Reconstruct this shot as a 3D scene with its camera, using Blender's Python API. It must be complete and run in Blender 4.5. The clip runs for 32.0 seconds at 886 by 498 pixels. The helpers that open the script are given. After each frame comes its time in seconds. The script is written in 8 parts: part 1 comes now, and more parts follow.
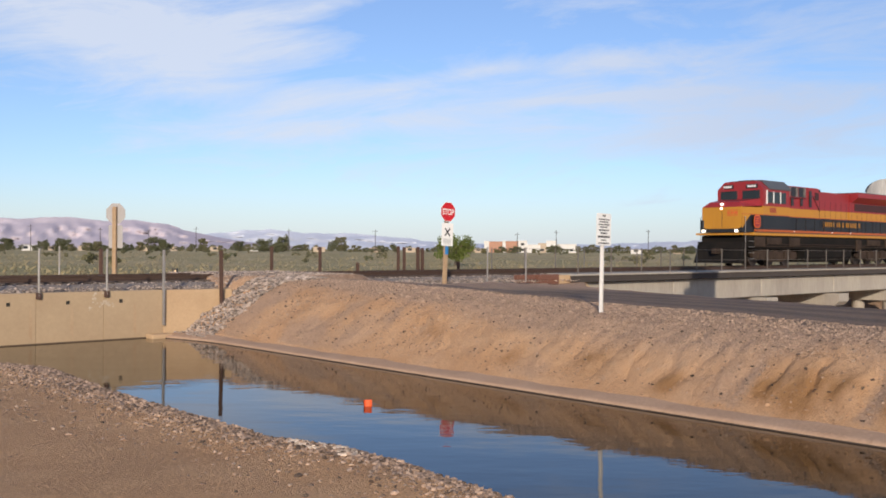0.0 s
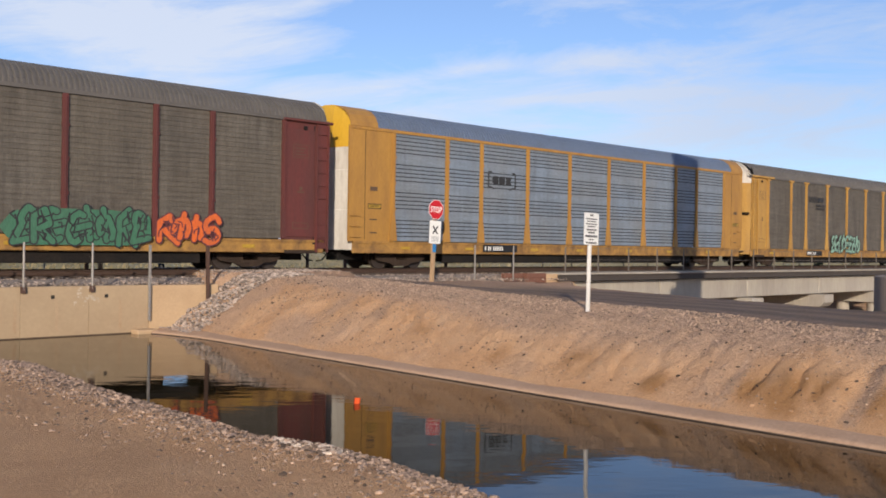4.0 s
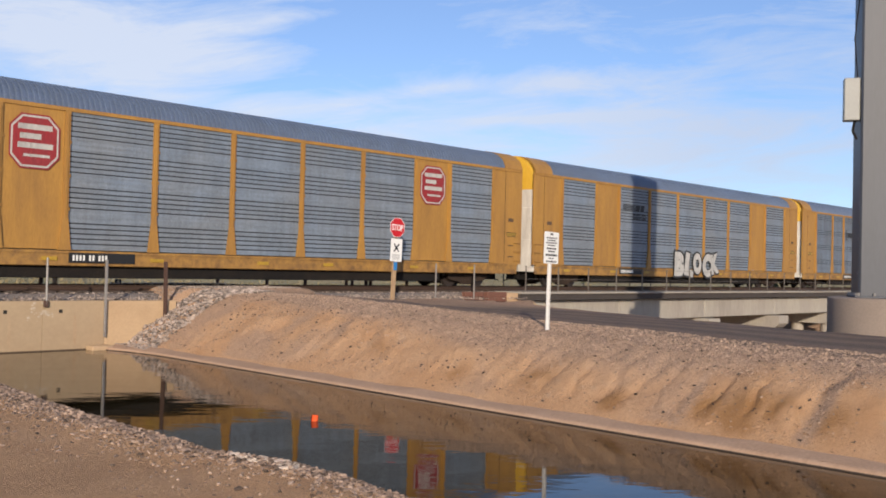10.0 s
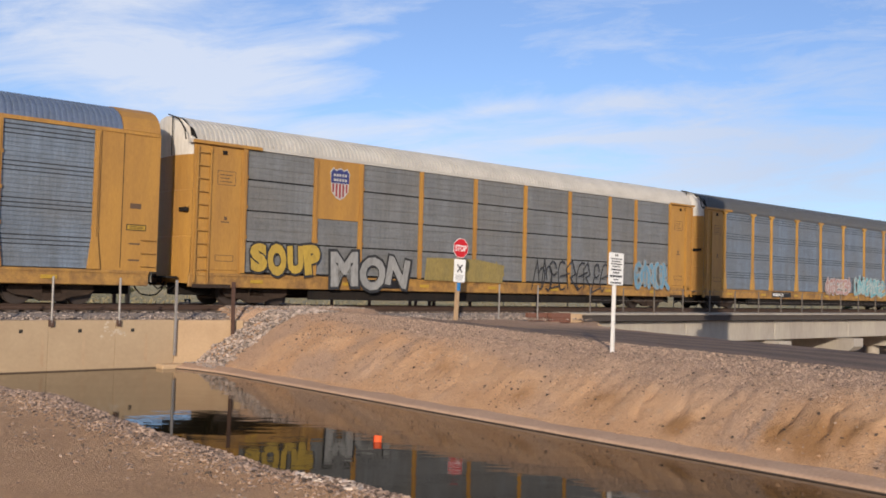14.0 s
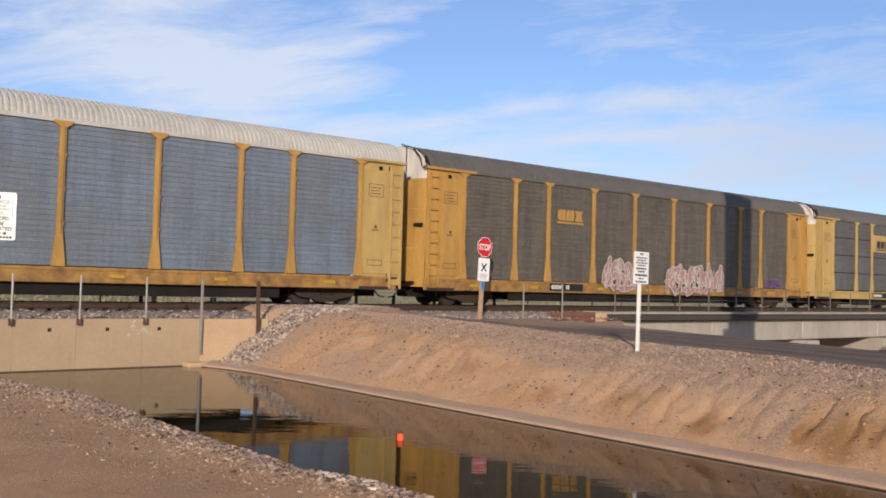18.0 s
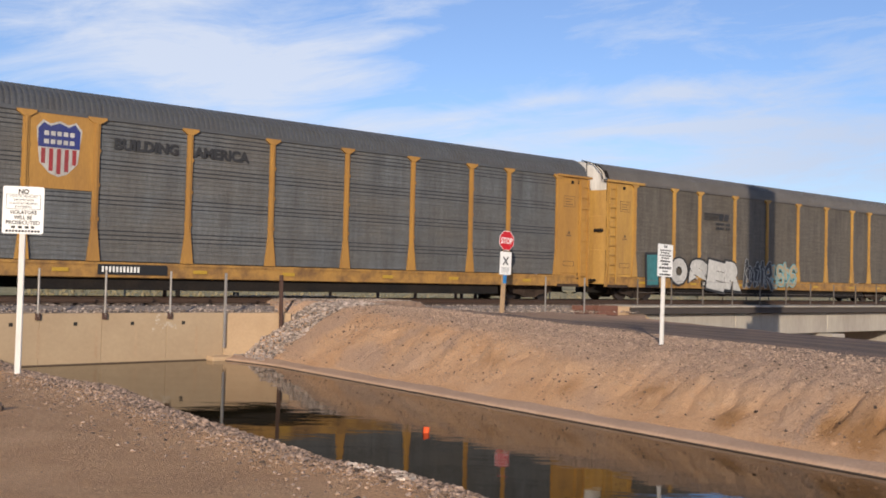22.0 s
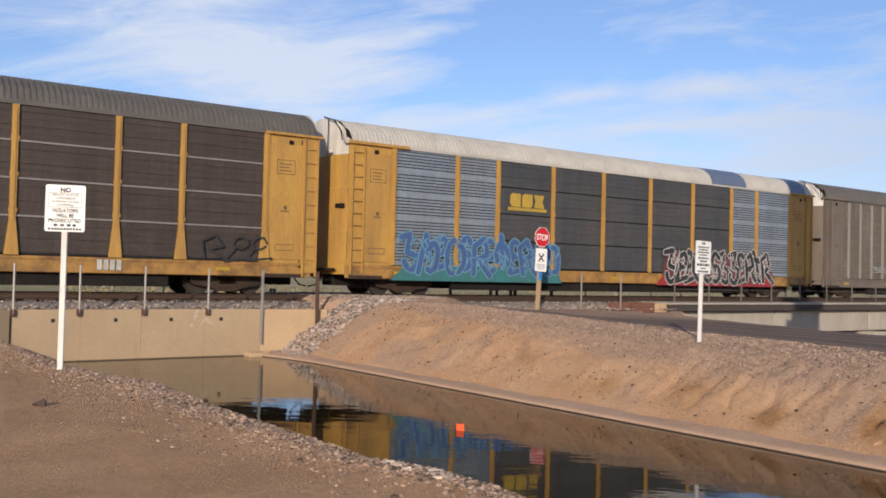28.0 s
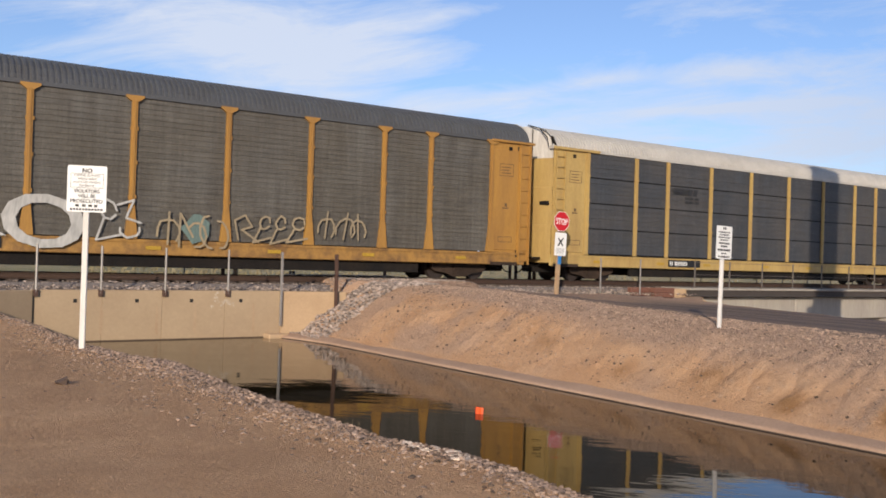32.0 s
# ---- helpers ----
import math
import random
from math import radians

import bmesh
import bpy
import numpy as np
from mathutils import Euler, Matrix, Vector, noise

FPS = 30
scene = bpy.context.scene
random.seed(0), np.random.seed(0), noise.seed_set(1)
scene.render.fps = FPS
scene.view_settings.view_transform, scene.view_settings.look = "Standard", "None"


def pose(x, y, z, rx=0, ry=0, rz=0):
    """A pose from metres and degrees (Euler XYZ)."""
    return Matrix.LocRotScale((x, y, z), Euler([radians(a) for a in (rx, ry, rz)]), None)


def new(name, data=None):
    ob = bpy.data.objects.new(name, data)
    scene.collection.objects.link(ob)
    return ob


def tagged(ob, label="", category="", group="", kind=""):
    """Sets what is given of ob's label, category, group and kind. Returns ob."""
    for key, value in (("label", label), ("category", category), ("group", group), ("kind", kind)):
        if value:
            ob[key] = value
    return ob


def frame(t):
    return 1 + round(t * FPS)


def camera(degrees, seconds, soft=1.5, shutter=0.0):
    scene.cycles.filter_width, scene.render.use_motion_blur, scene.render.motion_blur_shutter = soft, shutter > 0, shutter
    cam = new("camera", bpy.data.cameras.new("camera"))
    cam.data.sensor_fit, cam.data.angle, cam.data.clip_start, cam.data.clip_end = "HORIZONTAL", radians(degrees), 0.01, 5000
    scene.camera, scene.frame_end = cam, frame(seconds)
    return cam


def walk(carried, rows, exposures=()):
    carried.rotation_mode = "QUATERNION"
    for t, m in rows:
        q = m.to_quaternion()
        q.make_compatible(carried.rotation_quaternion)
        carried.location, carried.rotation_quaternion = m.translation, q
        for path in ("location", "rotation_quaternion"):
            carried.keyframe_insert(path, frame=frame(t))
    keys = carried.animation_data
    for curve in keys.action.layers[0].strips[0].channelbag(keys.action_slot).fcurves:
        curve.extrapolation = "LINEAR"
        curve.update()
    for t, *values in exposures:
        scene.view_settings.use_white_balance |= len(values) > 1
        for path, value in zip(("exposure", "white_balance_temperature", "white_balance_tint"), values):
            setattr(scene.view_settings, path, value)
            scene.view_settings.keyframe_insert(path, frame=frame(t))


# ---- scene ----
cam = camera(51.33, 32.0, soft=1.8, shutter=0.0)

CAM_ROWS = [
    (0.0, 0.000, -0.000, 2.630, 90.050, -0.300, 0.000),
    (0.5, 0.016, -0.002, 2.645, 90.178, -0.248, 0.180),
    (1.0, 0.016, 0.006, 2.648, 90.309, -0.399, 0.216),
    (1.5, 0.011, 0.021, 2.634, 90.108, -0.558, 0.401),
    (2.0, 0.013, 0.026, 2.638, 90.127, -0.785, 0.439),
    (2.5, 0.006, 0.038, 2.630, 90.070, -0.943, 0.208),
    (3.0, 0.008, 0.017, 2.635, 90.006, -1.043, -0.198),
    (3.5, 0.001, 0.016, 2.638, 89.904, -1.045, -0.589),
    (5.5, 0.008, 0.004, 2.641, 89.926, -0.510, -1.017),
    (6.0, 0.015, 0.002, 2.641, 90.246, -0.649, -1.135),
    (6.5, 0.007, 0.013, 2.636, 90.379, -0.849, -1.682),
    (7.0, 0.003, 0.004, 2.632, 90.530, -1.083, -1.854),
    (7.5, 0.003, -0.001, 2.638, 90.776, -1.254, -2.025),
    (8.0, -0.002, -0.014, 2.646, 90.898, -1.404, -2.337),
    (8.5, -0.002, -0.010, 2.650, 90.940, -1.521, -2.828),
    (9.0, 0.006, -0.010, 2.628, 91.062, -1.448, -3.150),
    (9.5, 0.009, -0.003, 2.623, 91.085, -1.371, -3.132),
    (10.0, 0.013, -0.005, 2.612, 91.126, -1.388, -3.170),
    (10.5, 0.014, 0.005, 2.625, 91.136, -1.322, -3.036),
    (11.0, 0.010, -0.012, 2.638, 91.255, -1.212, -2.868),
    (11.5, 0.012, -0.016, 2.626, 91.483, -1.181, -2.742),
    (12.0, 0.022, -0.016, 2.629, 91.514, -1.124, -2.741),
    (12.5, 0.013, -0.018, 2.633, 91.565, -1.326, -2.362),
    (13.0, 0.009, -0.029, 2.635, 92.996, -1.299, -0.539),
    (13.5, 0.005, -0.023, 2.625, 92.776, -1.665, 0.322),
    (14.0, 0.010, -0.023, 2.625, 92.287, -1.518, 0.758),
    (14.5, 0.010, -0.004, 2.624, 91.790, -1.617, 1.302),
    (16.5, 0.013, -0.002, 2.624, 91.898, -1.782, 1.673),
    (17.0, 0.022, -0.002, 2.629, 91.790, -1.656, 1.781),
    (17.5, 0.023, 0.002, 2.629, 91.897, -1.511, 1.931),
    (18.0, 0.014, -0.007, 2.631, 92.169, -1.525, 2.264),
    (18.5, 0.004, -0.002, 2.625, 92.215, -1.475, 2.636),
    (19.0, 0.006, 0.007, 2.623, 92.253, -1.448, 2.584),
    (19.5, 0.022, 0.018, 2.616, 91.958, -1.265, 2.957),
    (20.0, 0.006, -0.007, 2.618, 91.935, -1.096, 2.977),
    (20.5, -0.008, -0.011, 2.624, 92.154, -1.167, 3.500),
    (21.0, -0.022, 0.005, 2.621, 91.842, -1.168, 3.641),
    (21.5, -0.027, 0.008, 2.615, 91.668, -1.286, 3.807),
    (22.0, -0.032, -0.000, 2.608, 91.787, -1.367, 3.544),
    (22.5, -0.023, -0.008, 2.611, 91.351, -1.246, 3.584),
    (23.0, -0.022, -0.007, 2.616, 91.137, -1.287, 3.587),
    (23.5, -0.025, -0.019, 2.615, 91.030, -1.482, 3.644),
    (24.0, -0.024, -0.014, 2.607, 90.723, -1.533, 4.005),
    (24.5, -0.034, 0.003, 2.619, 90.539, -1.761, 4.597),
    (25.0, -0.038, 0.013, 2.611, 90.546, -1.776, 4.976),
    (25.5, -0.033, 0.010, 2.611, 90.748, -1.755, 4.948),
    (27.5, -0.038, 0.007, 2.625, 91.316, -1.272, 5.768),
    (28.0, -0.045, 0.008, 2.620, 91.509, -1.388, 5.714),
    (28.5, -0.040, 0.010, 2.613, 91.025, -1.548, 6.195),
    (29.0, -0.044, 0.018, 2.610, 90.881, -1.672, 6.198),
    (29.5, -0.042, 0.019, 2.613, 90.718, -1.847, 6.314),
    (30.0, -0.043, 0.018, 2.613, 90.416, -1.759, 6.432),
    (30.5, -0.047, 0.017, 2.610, 90.428, -1.735, 6.541),
    (31.0, -0.039, 0.015, 2.617, 90.412, -1.790, 6.530),
    (31.5, -0.041, 0.020, 2.610, 90.437, -1.779, 6.762),
    (32.0, -0.046, 0.022, 2.607, 90.475, -1.811, 6.892),
]
walk(cam, [(t, pose(x, y, z, rx, ry, rz)) for t, x, y, z, rx, ry, rz in CAM_ROWS], exposures=[(0, -0.15), (4, -0.10), (32, -0.13)])

# ---- world, sun, exposure ----
SUN_EL, SUN_TURN = 15.5, 2.6          # degrees: height, and light's way to the right of +y
scene.view_settings.exposure = 0.0


def make_world():
    world = bpy.data.worlds.new("sky")
    scene.world = world
    world.use_nodes = True
    nt = world.node_tree
    nt.nodes.clear()
    N, Lk = nt.nodes.new, nt.links.new

    def math_node(op, a, b=None, c=None, clamp=False):
        n = N("ShaderNodeMath")
        n.operation, n.use_clamp = op, clamp
        for i, v in enumerate((a, b, c)):
            if v is None:
                continue
            if isinstance(v, (int, float)):
                n.inputs[i].default_value = v
            else:
                Lk(v, n.inputs[i])
        return n.outputs[0]

    sky = N("ShaderNodeTexSky")
    sky.sky_type, sky.sun_disc = "NISHITA", False
    sky.sun_elevation, sky.sun_rotation = radians(SUN_EL), radians(180 + SUN_TURN)
    sky.altitude, sky.air_density, sky.dust_density, sky.ozone_density = 400, 1.0, 0.6, 2.5
    tc = N("ShaderNodeTexCoord")
    sep = N("ShaderNodeSeparateXYZ")
    Lk(tc.outputs["Generated"], sep.inputs[0])
    x, y, z = sep.outputs
    ay = math_node("MAXIMUM", math_node("ABSOLUTE", y), 0.25)
    u = math_node("DIVIDE", x, ay)
    v = math_node("DIVIDE", z, ay)

    def blob(cu, cv, ru, rv, tilt, w):
        c, s = math.cos(radians(tilt)), math.sin(radians(tilt))
        du, dv = math_node("SUBTRACT", u, cu), math_node("SUBTRACT", v, cv)
        a = math_node("ADD", math_node("MULTIPLY", du, c / ru), math_node("MULTIPLY", dv, s / ru))
        b = math_node("SUBTRACT", math_node("MULTIPLY", dv, c / rv), math_node("MULTIPLY", du, s / rv))
        d = math_node("ADD", math_node("MULTIPLY", a, a), math_node("MULTIPLY", b, b))
        return math_node("MULTIPLY", math_node("POWER", 2.718, math_node("MULTIPLY", d, -1.0)), w)

    total = None
    for spec in ((-0.36, 0.235, 0.20, 0.050, -14, 0.34), (-0.29, 0.185, 0.12, 0.04, -12, 0.22), (-0.13, 0.262, 0.10, 0.010, 10, 0.22),
                 (-0.16, 0.225, 0.10, 0.018, 3, 0.20), (0.01, 0.188, 0.10, 0.010, 11, 0.34), (0.10, 0.17, 0.20, 0.022, 8, 0.20),
                 (0.17, 0.204, 0.10, 0.012, 6, 0.30), (0.15, 0.164, 0.11, 0.006, 4, 0.30), (-0.02, 0.14, 0.10, 0.010, 4, 0.16),
                 (0.47, 0.18, 0.28, 0.085, 20, 0.15), (0.26, 0.13, 0.25, 0.03, 5, 0.20), (-0.2, 0.125, 0.12, 0.012, 4, 0.22),
                 (-0.12, 0.16, 0.12, 0.02, 8, 0.14), (-0.42, 0.34, 0.22, 0.05, -20, 0.3), (0.05, 0.33, 0.3, 0.03, 12, 0.12),
                 (0.28, 0.16, 0.35, 0.05, 10, 0.08), (0.0, 0.20, 0.10, 0.05, 14, -0.12), (-0.02, 0.29, 0.14, 0.045, 30, -0.25), (-0.45, 0.12, 0.2, 0.05, 0, -0.14)):
        b = blob(*spec)
        total = b if total is None else math_node("ADD", total, b)

    mp = N("ShaderNodeCombineXYZ")
    Lk(math_node("MULTIPLY", u, 3.4), mp.inputs[0])
    Lk(math_node("SUBTRACT", math_node("MULTIPLY", v, 15.0), math_node("MULTIPLY", u, 1.4)), mp.inputs[1])
    n1 = N("ShaderNodeTexNoise")
    n1.inputs["Scale"].default_value, n1.inputs["Detail"].default_value, n1.inputs["Roughness"].default_value = 1.5, 10, 0.66
    n1.inputs["Distortion"].default_value = 0.5
    Lk(mp.outputs[0], n1.inputs["Vector"])
    raw = math_node("ADD", math_node("ADD", math_node("MULTIPLY", n1.outputs["Fac"], 1.25), total), -0.60)
    fac = math_node("MULTIPLY", raw, 2.3, clamp=True)
    low = math_node("SUBTRACT", 1.0, math_node("MULTIPLY", v, 6.5), clamp=True)
    haze = math_node("MULTIPLY", math_node("MULTIPLY", low, low), 0.64)
    fac = math_node("MAXIMUM", math_node("ADD", math_node("MULTIPLY", fac, 0.74), 0.10), haze)
    mix = N("ShaderNodeMix")
    mix.data_type = "RGBA"
    Lk(fac, mix.inputs["Factor"])
    tint = N("ShaderNodeMix")
    tint.data_type, tint.blend_type = "RGBA", "MULTIPLY"
    tint.inputs["Factor"].default_value = 1.0
    Lk(sky.outputs[0], tint.inputs[6])
    tint.inputs[7].default_value = SKY_TINT
    Lk(tint.outputs[2], mix.inputs[6])
    veil = N("ShaderNodeMix")
    veil.data_type = "RGBA"
    veil.inputs[6].default_value, veil.inputs[7].default_value = CLOUD_COLOUR, VEIL_COLOUR
    Lk(math_node("MINIMUM", blob(0.50, 0.12, 0.34, 0.22, 0, 1.15), 1.0), veil.inputs["Factor"])
    Lk(veil.outputs[2], mix.inputs[7])
    bg = N("ShaderNodeBackground")
    bg.inputs["Strength"].default_value = SKY_STRENGTH
    Lk(mix.outputs[2], bg.inputs[0])
    Lk(bg.outputs[0], N("ShaderNodeOutputWorld").inputs[0])


SKY_STRENGTH = 0.146
SKY_TINT = (0.86, 0.94, 1.17, 1)
CLOUD_COLOUR = (5.4, 5.8, 6.7, 1)
VEIL_COLOUR = (4.35, 4.85, 6.0, 1)        # thin grey cloud
make_world()
sun = new("sun", bpy.data.lights.new("sun", "SUN"))
sun.data.energy, sun.data.angle, sun.data.color = 4.9, radians(0.6), (1.0, 0.85, 0.68)
way = Vector((math.sin(radians(SUN_TURN)) * math.cos(radians(SUN_EL)), math.cos(radians(SUN_TURN)) * math.cos(radians(SUN_EL)), -math.sin(radians(SUN_EL))))
sun.rotation_mode = "QUATERNION"
sun.rotation_quaternion = way.to_track_quat("-Z", "Y")
sun.location = (0, -30, 30)

# ---- materials ----
MATS = {}


def material(name, colour, rough=0.7, metal=0.0, dirt=None, dirt_amount=0.35, grain=0.2, scale=6.0, streak=False, bump=0.0, bump_scale=40.0, vary=0.0, spec=0.5, bands=0.0, wash=None):
    """Paint, metal, stone: a base colour with broad stains, fine grain and relief."""
    if name in MATS:
        return MATS[name]
    m = bpy.data.materials.new(name)
    m.use_nodes = True
    nt = m.node_tree
    N, Lk = nt.nodes.new, nt.links.new
    b = nt.nodes["Principled BSDF"]
    b.inputs["Roughness"].default_value, b.inputs["Metallic"].default_value = rough, metal
    b.inputs["Specular IOR Level"].default_value = spec
    tc = N("ShaderNodeTexCoord")
    info = N("ShaderNodeObjectInfo")
    off = N("ShaderNodeVectorMath")
    off.operation = "ADD"
    Lk(tc.outputs["Object"], off.inputs[0])
    sc = N("ShaderNodeMath")
    sc.operation = "MULTIPLY"
    sc.inputs[1].default_value = 37.0
    Lk(info.outputs["Random"], sc.inputs[0])
    Lk(sc.outputs[0], off.inputs[1])
    mp = N("ShaderNodeMapping")
    Lk(off.outputs[0], mp.inputs[0])
    mp.inputs["Scale"].default_value = (1.0, 1.0, 0.18) if streak else (1, 1, 1)
    n1 = N("ShaderNodeTexNoise")
    n1.inputs["Scale"].default_value, n1.inputs["Detail"].default_value, n1.inputs["Roughness"].default_value = scale * 0.2, 5, 0.65
    Lk(mp.outputs[0], n1.inputs["Vector"])
    n2 = N("ShaderNodeTexNoise")
    n2.inputs["Scale"].default_value, n2.inputs["Detail"].default_value = scale * 4.0, 4
    Lk(mp.outputs[0], n2.inputs["Vector"])
    r1 = N("ShaderNodeMapRange")
    r1.inputs[1].default_value, r1.inputs[2].default_value, r1.inputs[3].default_value, r1.inputs[4].default_value = 0.38, 0.72, 0.0, dirt_amount
    Lk(n1.outputs["Fac"], r1.inputs[0])
    mix = N("ShaderNodeMix")
    mix.data_type = "RGBA"
    mix.inputs[6].default_value = (*colour, 1)
    mix.inputs[7].default_value = (*(dirt or tuple(c * 0.6 for c in colour)), 1)
    Lk(r1.outputs[0], mix.inputs["Factor"])
    r2 = N("ShaderNodeMapRange")
    r2.inputs[1].default_value, r2.inputs[2].default_value, r2.inputs[3].default_value, r2.inputs[4].default_value = 0.25, 0.75, 1 - grain, 1 + grain
    Lk(n2.outputs["Fac"], r2.inputs[0])
    last = r2.outputs[0]
    if vary:
        r3 = N("ShaderNodeMapRange")
        r3.inputs[3].default_value, r3.inputs[4].default_value = 1 - vary, 1 + vary
        geo = N("ShaderNodeNewGeometry")
        Lk(geo.outputs["Random Per Island"], r3.inputs[0])
        mu = N("ShaderNodeMath")
        mu.operation = "MULTIPLY"
        Lk(last, mu.inputs[0])
        Lk(r3.outputs[0], mu.inputs[1])
        last = mu.outputs[0]
    colour_out = mix.outputs[2]
    if bands:
        # dirt lying in rows along the pressed sheets, and runs down across them
        for stretch, sc_, amount in (((0.55, 1.0, 7.0), 1.6, bands), ((5.0, 1.0, 0.22), 1.5, bands * 0.8), ((3.2, 1.0, 5.5), 2.6, bands * 0.6)):
            m2 = N("ShaderNodeMapping")
            m2.inputs["Scale"].default_value = stretch
            Lk(off.outputs[0], m2.inputs[0])
            nb = N("ShaderNodeTexNoise")
            nb.inputs["Scale"].default_value, nb.inputs["Detail"].default_value, nb.inputs["Roughness"].default_value = sc_, 3, 0.6
            Lk(m2.outputs[0], nb.inputs["Vector"])
            rb = N("ShaderNodeMapRange")
            rb.inputs[1].default_value, rb.inputs[2].default_value, rb.inputs[3].default_value, rb.inputs[4].default_value = 0.32, 0.68, 1 - amount, 1 + amount
            Lk(nb.outputs["Fac"], rb.inputs[0])
            mm = N("ShaderNodeMath")
            mm.operation = "MULTIPLY"
            Lk(last, mm.inputs[0])
            Lk(rb.outputs[0], mm.inputs[1])
            last = mm.outputs[0]
    if wash:
        # thin brown film of brake dust in large clouds
        nw = N("ShaderNodeTexNoise")
        nw.inputs["Scale"].default_value, nw.inputs["Detail"].default_value = 0.5, 4
        Lk(off.outputs[0], nw.inputs["Vector"])
        rw = N("ShaderNodeMapRange")
        rw.inputs[1].default_value, rw.inputs[2].default_value, rw.inputs[3].default_value, rw.inputs[4].default_value = 0.38, 0.66, 0.0, 0.75
        Lk(nw.outputs["Fac"], rw.inputs[0])
        mw = N("ShaderNodeMix")
        mw.data_type = "RGBA"
        Lk(rw.outputs[0], mw.inputs["Factor"])
        Lk(colour_out, mw.inputs[6])
        mw.inputs[7].default_value = (*wash, 1)
        colour_out = mw.outputs[2]
    mul = N("ShaderNodeVectorMath")
    mul.operation = "SCALE"
    Lk(colour_out, mul.inputs[0])
    Lk(last, mul.inputs["Scale"])
    Lk(mul.outputs[0], b.inputs["Base Color"])
    if bump:
        n3 = N("ShaderNodeTexNoise")
        n3.inputs["Scale"].default_value, n3.inputs["Detail"].default_value = bump_scale, 5
        Lk(tc.outputs["Object"], n3.inputs["Vector"])
        bp = N("ShaderNodeBump")
        bp.inputs["Strength"].default_value, bp.inputs["Distance"].default_value = bump, 0.03
        Lk(n3.outputs["Fac"], bp.inputs["Height"])
        Lk(bp.outputs[0], b.inputs["Normal"])
    MATS[name] = m
    return m


def glow(name, colour, strength):
    m = bpy.data.materials.new(name)
    m.use_nodes = True
    b = m.node_tree.nodes["Principled BSDF"]
    b.inputs["Base Color"].default_value = (*colour, 1)
    b.inputs["Emission Color"].default_value = (*colour, 1)
    b.inputs["Emission Strength"].default_value = strength
    return m


# ---- mesh helpers ----
def mesh_of(name, verts, faces, mats=(), slots=None, smooth=False):
    me = bpy.data.meshes.new(name)
    me.from_pydata([tuple(v) for v in verts], [], [tuple(f) for f in faces])
    for m in mats:
        me.materials.append(m)
    if slots is not None:
        me.polygons.foreach_set("material_index", slots)
    if smooth:
        me.polygons.foreach_set("use_smooth", [True] * len(me.polygons))
    me.update()
    return me


class Build:
    """Collects boxes, prisms and tubes into one mesh."""

    def __init__(self):
        self.v, self.f, self.s = [], [], []

    def add(self, verts, faces, slot=0):
        n = len(self.v)
        self.v += [tuple(p) for p in verts]
        self.f += [tuple(i + n for i in f) for f in faces]
        self.s += [slot] * len(faces)
        return self

    def box(self, x0, y0, z0, x1, y1, z1, slot=0, chamfer=0.0):
        c = chamfer
        if not c:
            v = [(x, y, z) for z in (z0, z1) for x, y in ((x0, y0), (x1, y0), (x1, y1), (x0, y1))]
            f = [(3, 2, 1, 0), (4, 5, 6, 7), (0, 1, 5, 4), (1, 2, 6, 5), (2, 3, 7, 6), (3, 0, 4, 7)]
            return self.add(v, f, slot)
        ring = [(x0 + c, y0), (x1 - c, y0), (x1, y0 + c), (x1, y1 - c), (x1 - c, y1), (x0 + c, y1), (x0, y1 - c), (x0, y0 + c)]
        inner = [(min(max(x, x0 + c), x1 - c), min(max(y, y0 + c), y1 - c)) for x, y in ring]
        v = [(x, y, z0) for x, y in inner] + [(x, y, z0 + c) for x, y in ring] + [(x, y, z1 - c) for x, y in ring] + [(x, y, z1) for x, y in inner]
        f = [tuple(reversed(range(8))), tuple(range(24, 32))]
        for k in range(3):
            f += [(k * 8 + i, k * 8 + (i + 1) % 8, k * 8 + 8 + (i + 1) % 8, k * 8 + 8 + i) for i in range(8)]
        return self.add(v, f, slot)

    def prism(self, pts, axis, a, b, slot=0):
        """A polygon (counter-clockwise seen from +axis) drawn out from a to b along 'x', 'y' or 'z'."""
        put = {"x": lambda p, k: (k, p[0], p[1]), "y": lambda p, k: (p[0], k, p[1]), "z": lambda p, k: (p[0], p[1], k)}[axis]
        n = len(pts)
        v = [put(p, a) for p in pts] + [put(p, b) for p in pts]
        f = [tuple(reversed(range(n))), tuple(range(n, 2 * n))] + [(i, (i + 1) % n, n + (i + 1) % n, n + i) for i in range(n)]
        if axis == "y":
            f = [tuple(reversed(q)) for q in f]
        return self.add(v, f, slot)

    def tube(self, p, q, r, r2=None, sides=8, slot=0, caps=True):
        p, q = Vector(p), Vector(q)
        r2 = r if r2 is None else r2
        d = (q - p).normalized()
        a = d.orthogonal().normalized()
        b = d.cross(a)
        v = []
        for c, rr in ((p, r), (q, r2)):
            v += [c + (a * math.cos(2 * math.pi * i / sides) + b * math.sin(2 * math.pi * i / sides)) * rr for i in range(sides)]
        f = [(i, (i + 1) % sides, sides + (i + 1) % sides, sides + i) for i in range(sides)]
        if caps:
            f += [tuple(reversed(range(sides))), tuple(range(sides, 2 * sides))]
        return self.add(v, f, slot)

    def path(self, pts, r, sides=6, slot=0):
        for p, q in zip(pts, pts[1:]):
            self.tube(p, q, r, sides=sides, slot=slot)
        return self

    def mesh(self, name, *mats, smooth=False):
        return mesh_of(name, self.v, self.f, mats, self.s, smooth)


def part(name, data, parent, label=""):
    ob = new(name, data)
    ob.parent = parent
    if label:
        tagged(ob, label)
    return ob


